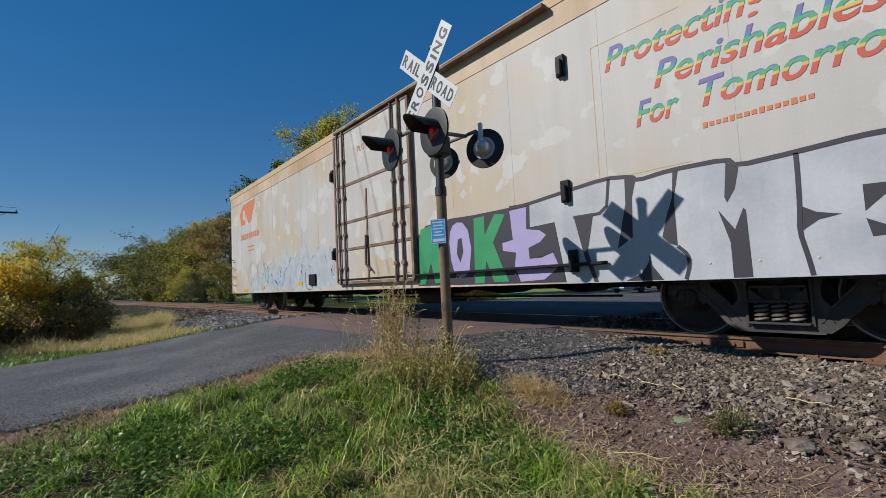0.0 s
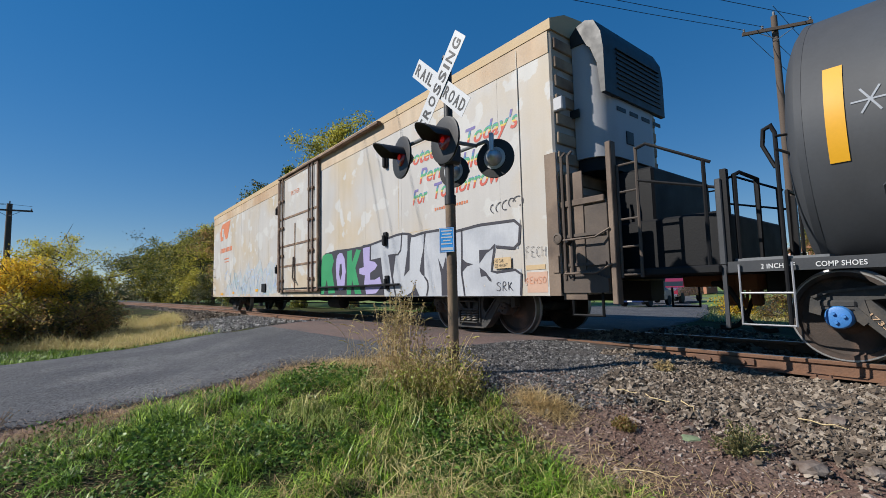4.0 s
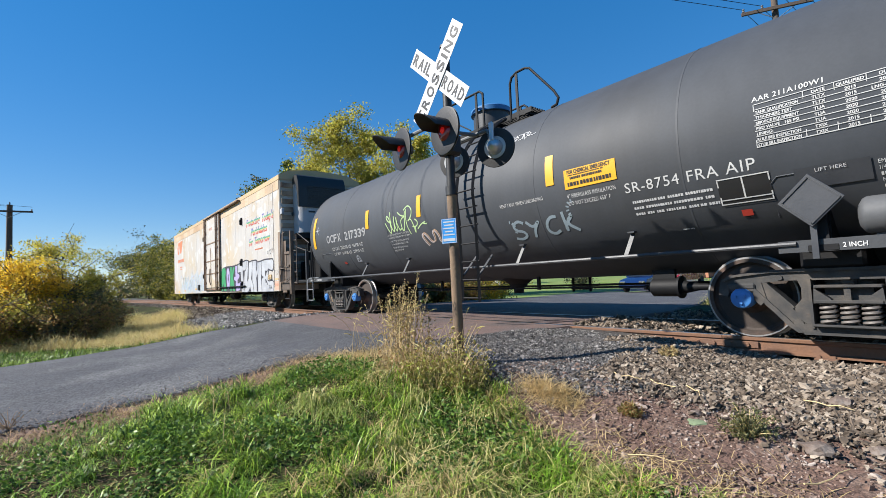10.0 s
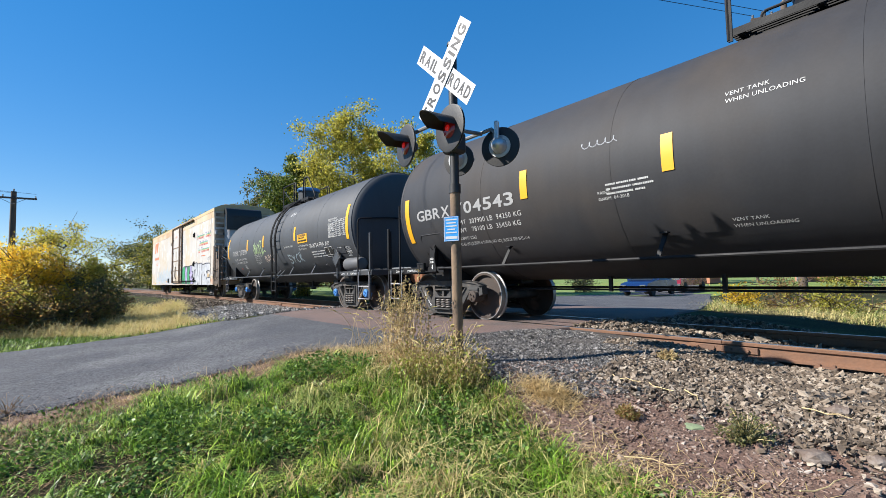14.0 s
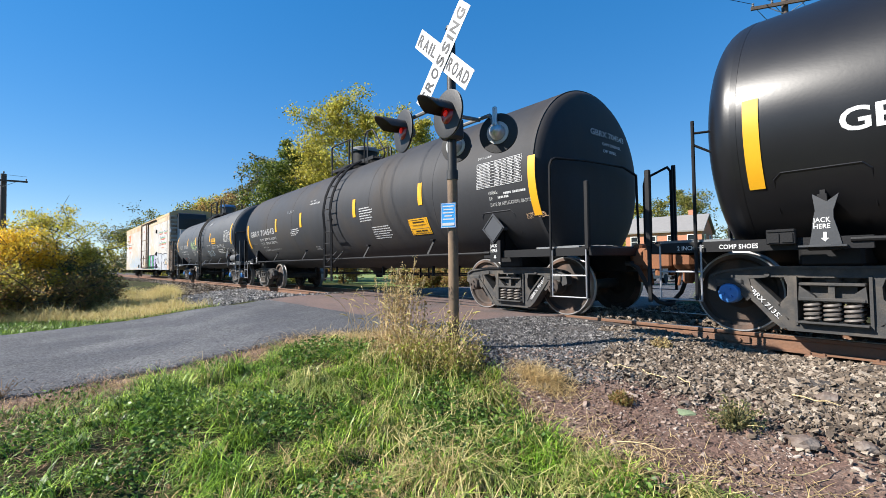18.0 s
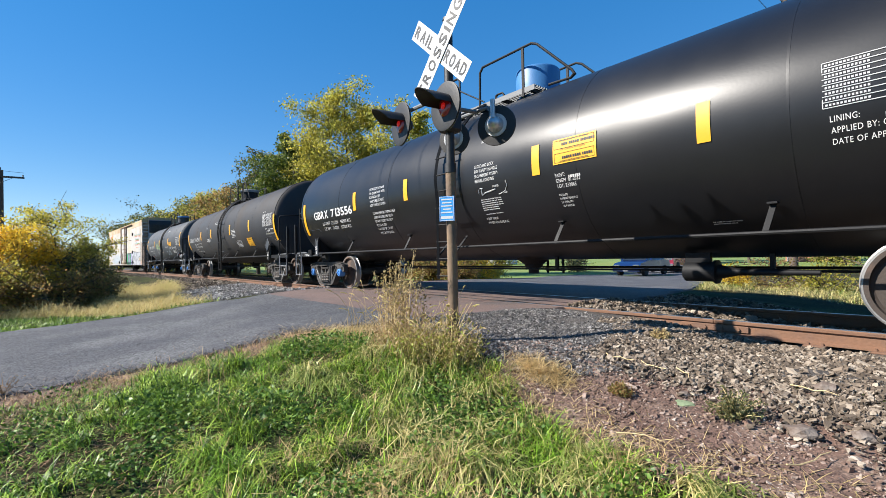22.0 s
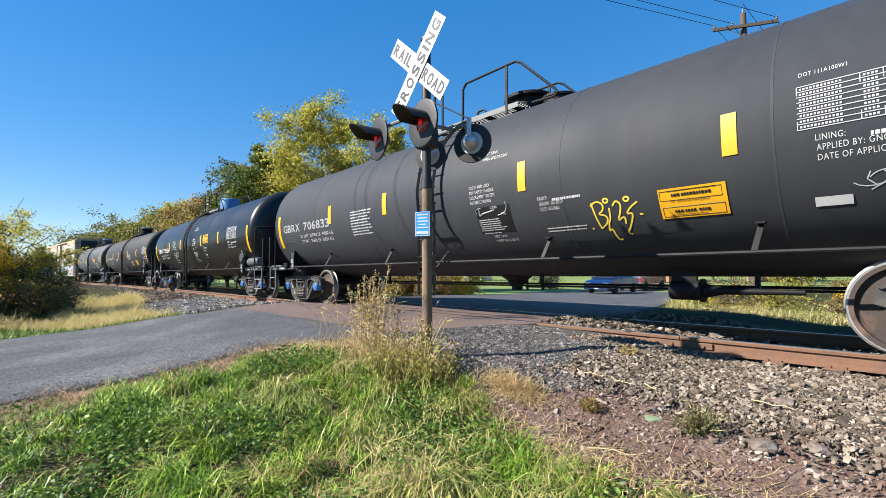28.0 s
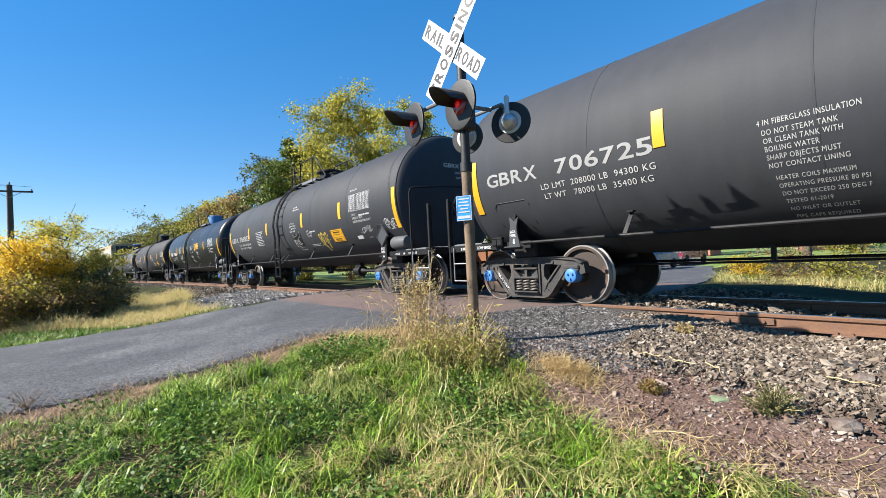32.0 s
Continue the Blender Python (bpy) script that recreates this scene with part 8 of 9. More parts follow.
    v, f = blades(p[half], rng.uniform(0.03, 0.1, half.sum()), 0.006, rng, 1.25, 0.2, bump_z(p[half]) + 0.02, root=1.0)
    bulk("leaf_litter", v, f, BROWN_STEM, "brown leaf litter between the grass tufts", "leaf litter", "stuff")
    v, f = blades(p[~half], rng.uniform(0.03, 0.09, (~half).sum()), 0.006, rng, 0.8, 0.6, bump_z(p[~half]) + 0.01)
    bulk("short_grass", v, f, GRASS, "short green blades between the grass tufts", "grass", "stuff")
    # dead stems and leaves on the worn patch by the road
    rng = np.random.default_rng(62)
    p = np.column_stack([rng.normal(-5.6, 0.35, 5200), rng.uniform(-1.6, 2.2, 5200)])
    v, f = blades(p, rng.uniform(0.05, 0.16, len(p)), 0.004, rng, 0.9, 0.5, bump_z(p))
    bulk("withered_stems", v, f, BROWN_STEM, "withered brown stems on the bare road edge", "dry stems", "stuff")
    # long bent clumps at the grass edge
    centres, rng = scatter(90, -4.4, 0.6, 1.2, 3.0, 54)
    centres = centres[(centres[:, 1] < grass_edge(centres[:, 0])) & (centres[:, 1] > grass_edge(centres[:, 0]) - 1.3)]
    p = np.repeat(centres, 80, 0) + rng.normal(0, 0.065, (len(centres) * 80, 2))
    yaw = np.repeat(rng.normal(-0.6, 0.9, len(centres)), 80) + rng.normal(0, 1.0, len(p))
    v, f = blades(p, rng.uniform(0.1, 0.36, len(p)), 0.008, rng, 0.7, 1.3, bump_z(p), (0.3, -0.25), yaw)
    bulk("grass_clumps", v, f, GRASS_LONG, "long bent yellow-green grass clumps along the edge", "grass", "stuff")
    # upright dry stalks among the weeds
    rng = np.random.default_rng(63)
    p = np.column_stack([rng.normal(-4.1, 0.33, 420), rng.normal(2.8, 0.14, 420)])
    v, f = blades(p, rng.uniform(0.2, 0.6, len(p)), 0.0045, rng, 0.3, 0.5, bump_z(p))
    bulk("dry_stalks", v, f, STRAW, "thin dry tan stalks among the weeds", "grass", "stuff")
    # straw lying on the soil, dry grass by the road
    for n, x, y, sx, sy, seed, ln in ((1900, -2.66, 3.28, 0.17, 0.08, 55, 0.15), (4200, -5.2, 2.55, 0.42, 0.28, 56, 0.18), (700, -4.6, 2.95, 0.3, 0.2, 57, 0.25), (900, -2.0, 2.85, 0.9, 0.15, 58, 0.12), (350, -0.7, 2.95, 0.8, 0.2, 59, 0.12)):
        rng = np.random.default_rng(seed)
        p = np.column_stack([rng.normal(x, sx, n), rng.normal(y, sy, n)])
        v, f = blades(p, rng.uniform(0.5, 1.1, n) * ln, 0.0048, rng, 1.36, 0.1, bump_z(p) + rng.uniform(0.01, 0.05, n), root=1.0)
        bulk("straw", v, f, STRAW, "matted pale straw on the ground", "straw", "stuff")
    # verge beyond the road: green strip, then tall pale grass
    p, rng = scatter(60000, -27, -12.0, -6, 4.8, 60)
    left = road_edges(p[:, 1])[0]
    strip = np.interp(p[:, 1], [-4, 0, 1.5, 2.6], [7.0, 3.8, 1.6, 0.4]) + 0.5 * soft_noise(p, 0.9, 13.0)
    tall = smooth_step(-0.3, 0.3, left - p[:, 0] - strip)
    keep = (p[:, 0] < left - 0.1 - 0.3 * rng.random(len(p))) & ((p[:, 0] < -20.5 + 0.6 * soft_noise(p, 0.8, 23.0)) | (p[:, 1] < 2.75)) & (p[:, 1] < 3.15 + 0.03 * (-12 - p[:, 0]) + 0.5 * soft_noise(p, 0.7, 3.0))
    p, tall = p[keep], tall[keep]
    gold = rng.random(len(p)) < tall
    v, f = blades(p[~gold], rng.uniform(0.08, 0.2, (~gold).sum()), 0.012, rng, 0.4, 0.6)
    bulk("grass", v, f, GRASS, "short green grass along the far road edge", "grass", "stuff")
    hg = rng.uniform(0.25, 0.6, gold.sum()) * np.clip(0.9 + 1.2 * soft_noise(p[gold], 0.8, 21.0), 0.4, 1.6)
    v, f = blades(p[gold], hg, 0.012, rng, 0.5, 1.0)
    bulk("tall_dry_grass", v, f, GOLD_GRASS, "tall pale yellow autumn grass beside the track", "grass", "stuff")
    # rough weedy grass beyond the track, green, tan and brown in patches
    p, rng = scatter(120000, -16, 14, 9.4, 20, 61)
    l, r = road_edges(p[:, 1])
    bare = 11.7 + 0.7 * soft_noise(p, 0.6, 1.0)
    p = p[(p[:, 0] > r + 0.2) & (rng.random(len(p)) < np.clip(0.7 + soft_noise(p, 0.5, 4.0), 0.2, 1)) & (p[:, 1] > bare)]
    h = rng.uniform(0.06, 0.26, len(p)) * np.clip(1.0 + 1.6 * soft_noise(p, 0.7, 6.0), 0.3, 2.2) * (1 + 0.8 * smooth_step(-2, 3, p[:, 0]))
    g = rng.random(len(p)) < np.clip(0.62 + 1.7 * soft_noise(p, 0.45, 9.0), 0.05, 0.97)
    v, f = blades(p[g], h[g], 0.012, rng, 0.6, 0.9)
    bulk("rough_grass", v, f, GRASS_LONG, "rough green grass beyond the track", "grass", "stuff")
    v, f = blades(p[~g], h[~g] * 1.1, 0.01, rng, 0.55, 0.9)
    bulk("tall_dry_grass", v, f, GOLD_GRASS, "tall dry grass beyond the track", "grass", "stuff")


def leaf_cards(name, pts, size, rng, material, label="", category="", flat=0.0, parent=None, kind="stuff", long=1.6):
    """Leaves: folded four-cornered blades with random turns."""
    n = len(pts)
    d = rng.normal(0, 1, (n, 3))
    d[:, 2] *= 1 - flat
    d /= np.linalg.norm(d, axis=1)[:, None]
    r = rng.normal(0, 1, (n, 3))
    s = np.cross(d, r)
    s /= np.linalg.norm(s, axis=1)[:, None] + 1e-9
    up = np.cross(s, d)
    size = np.asarray(size)[:, None]
    a, b = pts - d * size * long / 2, pts + d * size * long / 2
    v = np.stack([a, pts + s * size / 2 + up * size * 0.12, b, pts - s * size / 2 + up * size * 0.12], 1).reshape(-1, 3)
    f = (np.array([(0, 1, 2), (0, 2, 3)])[None] + 4 * np.arange(n)[:, None, None]).reshape(-1, 3)
    return bulk(name, v, f, material, label, category, kind, parent)


HERB = mat("herb_leaves", (0.08, 0.16, 0.026), 0.5, var=0.3, scale=3, fine=20, bump=0, second=(0.14, 0.22, 0.04), second_scale=2, island=0.9, trans=0.2, spec=0.3)
BROWN_STEM = mat("withered_stem", (0.27, 0.165, 0.085), 0.85, var=0.4, scale=3, fine=20, bump=0, second=(0.42, 0.27, 0.14), second_scale=3, island=0.7)
GRASS_LONG = mat("long_grass_blades", (0.21, 0.29, 0.045), 0.5, var=0.25, scale=1.2, fine=9, bump=0, second=(0.52, 0.43, 0.19), second_at=0.52, second_scale=1.0, second_soft=0.12, island=0.7, trans=0.18)
GOLD_GRASS = mat("golden_grass", (0.66, 0.52, 0.23), 0.7, var=0.25, scale=0.8, fine=9, bump=0, second=(0.36, 0.34, 0.11), second_at=0.6, second_scale=0.8, island=0.6, trans=0.35)
WEED_STEM = mat("weed_stem", (0.56, 0.43, 0.22), 0.8, var=0.3, scale=3, fine=20, bump=0, island=0.5)
WEED_LEAF = mat("weed_leaves", (0.38, 0.3, 0.08), 0.6, var=0.3, scale=3, fine=20, bump=0, second=(0.22, 0.25, 0.045), second_at=0.52, second_scale=3, island=1.0, trans=0.3)
DRY_LEAF = mat("dried_curled_leaves", (0.5, 0.37, 0.2), 0.8, var=0.3, scale=3, fine=20, bump=0, second=(0.28, 0.19, 0.1), second_at=0.55, second_scale=3, island=0.9, trans=0.2)
SEED_HEAD = mat("weed_seed_heads", (0.45, 0.33, 0.17), 0.85, var=0.35, scale=3, fine=20, bump=0, second=(0.36, 0.3, 0.12), second_scale=3, island=0.8, trans=0.35)
build_grass()


WEEDS = {       # stems, leaves on each, lean, label
    "tall": (4, 80, (0.03, 0.2), "tall dry seeding weed stalks beside the signal post"),
    "leafy": (8, 38, (0.15, 0.75), "leafy yellow-green weed beside the signal post"),
    "dry": (7, 30, (0.1, 0.7), "withered weed with curled tan leaves beside the signal post")}


def weed(x, y, height, seed, kind):
    """A tall seeding weed, a leafy one, or a withered one."""
    rng = np.random.default_rng(seed)
    z = float(ground_z(np.float64(x), np.float64(y))) - 0.03
    stems, count, leans, label = WEEDS[kind]
    w = thing("weed", label, "weed", (x, y, z), "weeds round the signal post")
    tall = kind == "tall"
    for k in range(stems):
        a, r = rng.uniform(0, 6.28), rng.uniform(0.01, 0.11 if tall else 0.1)
        lean = rng.uniform(*leans)
        h = height * rng.uniform(0.62, 1.0)
        pts = [(r * math.cos(a) + math.cos(a) * lean * h * u * u, r * math.sin(a) + math.sin(a) * lean * h * u * u, h * u) for u in np.linspace(0, 1, 6)]
        stem = part("stem", Shape().pipe(pts, 0.0055 if tall else 0.0045, 5, 0.002), WEED_STEM, w, smooth=60)
        spots = []
        for q in range(count):
            u = 1.0 - 0.5 * rng.random() ** 1.1 if tall else rng.uniform(0.12, 1.0)
            i = min(4, int(u * 5))
            b = Vector(pts[i]).lerp(Vector(pts[i + 1]), u * 5 - i)
            spots.append(b + Vector(rng.normal(0, 0.03 * (1.3 - u) + 0.007 if tall else 0.042, 3)))
        if tall:
            leaf_cards("seed_head", np.array(spots), rng.uniform(0.009, 0.019, len(spots)), rng, SEED_HEAD, parent=stem, long=1.9)
            low = np.array([Vector(pts[i]).lerp(Vector(pts[i + 1]), rng.random()) + Vector(rng.normal(0, 0.02, 3)) for i in (0, 1, 1, 2, 2) for _ in range(3)])
            leaf_cards("leaf", low, rng.uniform(0.008, 0.016, len(low)), rng, DRY_LEAF, parent=stem, long=5.0)
        else:
            leaf_cards("leaf", np.array(spots), rng.uniform(0.011, 0.024, len(spots)), rng, WEED_LEAF if kind == "leafy" else DRY_LEAF, parent=stem, long=2.0 if kind == "leafy" else 2.6)


for i, (x, y, h) in enumerate([(-4.5, 2.84, 1.22), (-4.36, 2.92, 1.12), (-4.2, 2.86, 1.2), (-4.28, 2.74, 1.0), (-4.42, 2.78, 1.1), (-4.08, 2.95, 0.95), (-4.58, 2.98, 0.75)]):
    weed(x, y, h, 100 + i, "tall")
for i, (x, y, h) in enumerate([(-3.72, 2.86, 0.5), (-3.5, 2.9, 0.46), (-3.9, 2.72, 0.44), (-3.6, 2.7, 0.42), (-3.42, 3.0, 0.36), (-3.36, 2.86, 0.36), (-3.75, 2.55, 0.36), (-3.3, 2.98, 0.32), (-3.66, 3.08, 0.6)]):
    weed(x, y, h, 120 + i, "leafy")
for i, (x, y, h) in enumerate([(-4.0, 2.84, 0.52), (-3.88, 2.95, 0.5), (-3.78, 2.98, 0.42), (-4.12, 2.78, 0.5), (-3.95, 2.7, 0.36), (-4.25, 2.6, 0.4), (-3.4, 3.1, 0.4)]):
    weed(x, y, h, 150 + i, "dry")


def foxtail(x, y, h, seed):
    """A bending grass stalk with a drooping pale seed head."""
    rng = random.Random(seed)
    z = float(ground_z(np.float64(x), np.float64(y)))
    a = rng.uniform(0, 6.28)
    pts = [Vector((math.cos(a) * 0.35 * h * u ** 2.2, math.sin(a) * 0.35 * h * u ** 2.2, h * (u - 0.18 * u ** 4))) for u in np.linspace(0, 1, 7)]
    g = thing("foxtail", "bending dry foxtail grass stalk with a pale seed head", "grass stalk", (x, y, z), "foxtail stalks round the signal post")
    part("stalk", Shape().pipe(pts, 0.0025, 4, 0.0015), STRAW, g)
    d = (pts[-1] - pts[-2]).normalized()
    part("seed_head", Shape().pipe([pts[-1], pts[-1] + d * 0.02, pts[-1] + d * 0.06 + Vector((0, 0, -0.012)), pts[-1] + d * 0.09 + Vector((0, 0, -0.03))], 0.007, 6, 0.003), GOLD_GRASS, g)


for i in range(46):
    r = random.Random(900 + i)
    foxtail(r.gauss(-4.2, 0.42), r.gauss(2.76, 0.18), r.uniform(0.4, 0.85), i)


def small_plant(x, y, s, seed, material, label, shoots=44, leafy=34):
    rng = np.random.default_rng(seed)
    z = float(ground_z(np.float64(x), np.float64(y)))
    w = thing("small_plant", label, "plant", (x, y, z))
    stems, leaves = Shape(), []
    for k in range(shoots):
        a, e = rng.uniform(0, 6.28), rng.uniform(0.3, 1.3)
        tip = Vector((math.cos(a) * math.cos(e), math.sin(a) * math.cos(e), math.sin(e))) * s * rng.uniform(0.6, 1.0)
        stems.pipe([(0, 0, 0), tip * 0.5 + Vector((0, 0, 0.02)), tip], 0.003, 4, 0.001)
        leaves += [tip * u + Vector(rng.normal(0, 0.012, 3)) for u in rng.uniform(0.25, 1.0, leafy)]
    part("stem", stems, WEED_STEM if leafy > 9 else BROWN_STEM, w)
    leaf_cards("foliage", np.array(leaves), rng.uniform(0.008, 0.017, len(leaves)), rng, material, parent=w)


small_plant(-1.2, 3.6, 0.24, 201, LEAF_DARK, "low bushy grey-green plant on the bare soil")
small_plant(-1.95, 3.4, 0.12, 202, LEAF_RUSSET, "tiny brown withered plant on the soil")
small_plant(-2.35, 4.95, 0.14, 203, SEED_HEAD, "small dull tan plant among the ballast")
small_plant(-6.2, -0.55, 0.26, 204, BROWN_STEM, "spindly bare brown weed at the road edge", 16, 6)


def twig(x, y, length, rz, seed):
    r = random.Random(seed)
    z = float(ground_z(np.float64(x), np.float64(y))) + 0.035
    pts = [Vector((length * u - length / 2, r.uniform(-0.02, 0.02), r.uniform(0, 0.03))) for u in np.linspace(0, 1, 5)]
    ob = part("twig", Shape().pipe(pts, 0.005, 5, 0.0025), WEED_STEM)
    ob.matrix_basis = pose(x, y, z, 0, 0, rz)
    tagged(ob, "pale dry twig lying on the stones", "twig", "twigs on the ballast")


for i, (x, y, l, a) in enumerate(((-2.0, 4.05, 0.3, -20), (-1.75, 4.1, 0.26, -45), (-2.3, 4.0, 0.3, -5), (-0.9, 4.3, 0.3, -8), (-2.6, 3.35, 0.3, 60), (-1.5, 2.9, 0.35, 30), (-0.7, 3.2, 0.4, 75))):
    twig(x, y, l, a, i)


# ---- trees and bushes ----
def tree(name, x, y, height, spread, trunk_r, material, seed, leaves, leaf, label, category="tree", crown_base=0.3, clumps=26, bare=0.0, z=None):
    rng = np.random.default_rng(seed)
    z = float(ground_z(np.float64(x), np.float64(y))) - 0.1 if z is None else z
    t = thing(name, label, category, (x, y, z))
    wood = Shape()
    lean = rng.normal(0, 0.03, 2)
    spine = [Vector((lean[0] * height * u + rng.normal(0, 0.1) * u, lean[1] * height * u + rng.normal(0, 0.1) * u, height * 0.9 * u)) for u in np.linspace(0, 1, 7)]
    wood.pipe(spine, trunk_r, 8, trunk_r * 0.15)
    pts, tips = [], []
    for k in range(clumps):
        u = rng.uniform(crown_base, 0.98)
        i = min(5, int(u * 6))
        start = spine[i].lerp(spine[i + 1], u * 6 - i)
        a = rng.uniform(0, 6.28)
        prof = math.sin(math.pi * min(1, max(0.08, (u - crown_base * 0.6) / (1.05 - crown_base * 0.6)))) ** 0.6
        reach = spread * prof * rng.uniform(0.45, 1.0)
        tip = start + Vector((math.cos(a) * reach, math.sin(a) * reach, reach * rng.uniform(0.15, 0.6)))
        mid = start.lerp(tip, 0.5) + Vector((0, 0, reach * 0.08))
        wood.pipe([start, mid, tip], max(0.02, trunk_r * 0.35 * (1.1 - u)), 5, 0.01)
        tips.append((mid, tip, reach))
        for q in range(3):
            sub = tip + Vector(rng.normal(0, 0.3 * reach + 0.15, 3))
            wood.pipe([mid.lerp(tip, rng.uniform(0.3, 1)), sub], 0.012 + trunk_r * 0.03, 4, 0.006)
            tips.append((tip, sub, reach))
    part("trunk", wood, BARK, t, smooth=60)
    leaves, leaf = leaves * 1.5, leaf * 0.82
    loose = 1.12 if height > 5 else 1.0
    per = max(1, int(leaves / len(tips)))
    for mid, tip, reach in tips:
        if rng.random() < bare:
            continue
        c = np.array(mid.lerp(tip, 0.75))
        k = int(per * rng.uniform(0.5, 1.5))
        pts.append(c + rng.normal(0, 1, (k, 3)) * np.array([0.2, 0.2, 0.15]) * loose * (reach * 0.55 + 0.35))
    pts = np.concatenate(pts)
    leaf_cards("crown", pts, rng.uniform(0.7, 1.3, len(pts)) * leaf, rng, material, parent=t)
    return t


tree("tree", -30.6, 16.3, 14.0, 3.9, 0.22, LEAF_YELLOW, 301, 22000, 0.13, "tall thinning yellow-green tree beyond the track", bare=0.1, crown_base=0.35, clumps=46)
tree("tree", -26.0, 18.5, 12.6, 3.8, 0.2, LEAF_YELLOW, 302, 14000, 0.13, "yellow-green tree beyond the track", bare=0.15)
tree("tree", -35.5, 13.8, 11.4, 3.8, 0.22, LEAF_DEEP, 303, 26000, 0.15, "dense green tree beyond the track", crown_base=0.12, clumps=38)
tree("tree", -40.5, 12.3, 11.6, 2.2, 0.18, LEAF_DARK, 304, 3600, 0.15, "dark thin-crowned tree beyond the track", bare=0.3)
tree("tree", -39.5, 15.0, 11.0, 3.4, 0.2, LEAF_GREEN, 305, 14000, 0.15, "green tree in the row beyond the track", crown_base=0.12)
tree("tree", -48.0, 12.5, 9.4, 3.4, 0.2, LEAF_RUSSET, 306, 8000, 0.15, "russet autumn tree beyond the track", bare=0.15, crown_base=0.15)
tree("tree", -55.0, 11.6, 9.2, 3.8, 0.2, LEAF_YELLOW, 307, 12000, 0.15, "yellow-green tree in the row beyond the track", crown_base=0.06, clumps=40)
tree("tree", -61.0, 11.2, 9.0, 3.8, 0.2, LEAF_GREEN, 308, 12000, 0.16, "green tree in the row beyond the track", crown_base=0.05, clumps=40)
tree("tree", -70.0, 10.6, 8.6, 4.4, 0.2, LEAF_GREEN, 309, 12000, 0.18, "broad green tree far along the track", crown_base=0.03, clumps=40)
tree("tree", -82.0, 10.4, 8.2, 5.0, 0.22, LEAF_GREEN, 310, 11000, 0.21, "dull green tree far along the track", crown_base=0.03, clumps=40)
tree("tree", -100.0, 9.6, 8.0, 6.0, 0.25, LEAF_DARK, 311, 10000, 0.25, "hazy green tree far along the track", crown_base=0.03, clumps=40)
tree("tree", -24.0, 25.0, 9.0, 3.0, 0.2, LEAF_GREEN, 312, 6000, 0.175, "green tree behind the row", crown_base=0.2)
tree("tree", -46.0, 18.0, 9.8, 3.4, 0.2, LEAF_RUSSET, 313, 8000, 0.17, "orange-brown tree behind the row", crown_base=0.2)
# undergrowth below the row
for i, (x, y, h, s, m) in enumerate([(-27, 13.5, 2.2, 1.6, LEAF_RUSSET), (-31, 12.4, 2.6, 1.8, LEAF_GREEN), (-36, 11.6, 3.0, 2.0, LEAF_DARK), (-43, 11.0, 3.4, 2.2, LEAF_GREEN), (-51, 10.6, 3.4, 2.4, LEAF_DARK),
                                     (-22, 14.6, 1.9, 1.5, LEAF_RUSSET), (-17.5, 13.6, 1.2, 1.1, LEAF_RUSSET), (-20, 16, 2.0, 1.5, LEAF_GREEN), (-66, 10.3, 3.4, 2.6, LEAF_GREEN), (-77, 10.4, 4.2, 3.2, LEAF_DARK), (-92, 10.6, 5.0, 4.0, LEAF_GREEN)]):
    tree("bush", x, y, h, s, 0.05, m, 330 + i, 3600, 0.1, "tangled autumn bush below the trees", "bush", crown_base=0.05, clumps=22)
for i, (x, y, h, s, m) in enumerate([(-14.6, 13.2, 0.9, 0.8, LEAF_RUSSET), (-13.4, 14.2, 1.1, 0.9, LEAF_YELLOW), (-16.2, 14.6, 1.3, 1.0, LEAF_RUSSET), (-12.2, 15.2, 1.0, 1.0, LEAF_GOLD), (-15.0, 16.4, 1.5, 1.1, LEAF_YELLOW), (-11.0, 16.6, 1.0, 1.0, LEAF_YELLOW), (-18.6, 15.2, 1.5, 1.1, LEAF_YELLOW)]):
    l_edge = float(road_edges(y)[0])
    tree("bush", min(x, l_edge - 0.9), y, h, s, 0.03, m, 350 + i, 1800, 0.07, "low brown and green weeds beyond the track", "weeds", crown_base=0.05, clumps=16)
# bushes on the near side, past the road
for i, (x, y, h, s, m) in enumerate([(-4.9, 15.0, 0.5, 0.6, LEAF_GOLD), (-4.0, 15.4, 0.75, 0.7, LEAF_RUSSET), (-2.9, 15.0, 0.6, 0.8, LEAF_YELLOW), (-1.9, 15.8, 0.95, 0.8, LEAF_RUSSET), (-0.8, 14.8, 0.6, 0.7, LEAF_GOLD), (0.3, 15.4, 0.9, 0.8, LEAF_RUSSET), (1.6, 14.6, 0.8, 0.9, LEAF_YELLOW), (3.0, 15.4, 0.8, 0.9, LEAF_GOLD)]):
    tree("bush", x, y, h, s, 0.02, m, 390 + i, 1300, 0.05, "low brown and green weeds among the grass beyond the track", "weeds", crown_base=0.02, clumps=14)
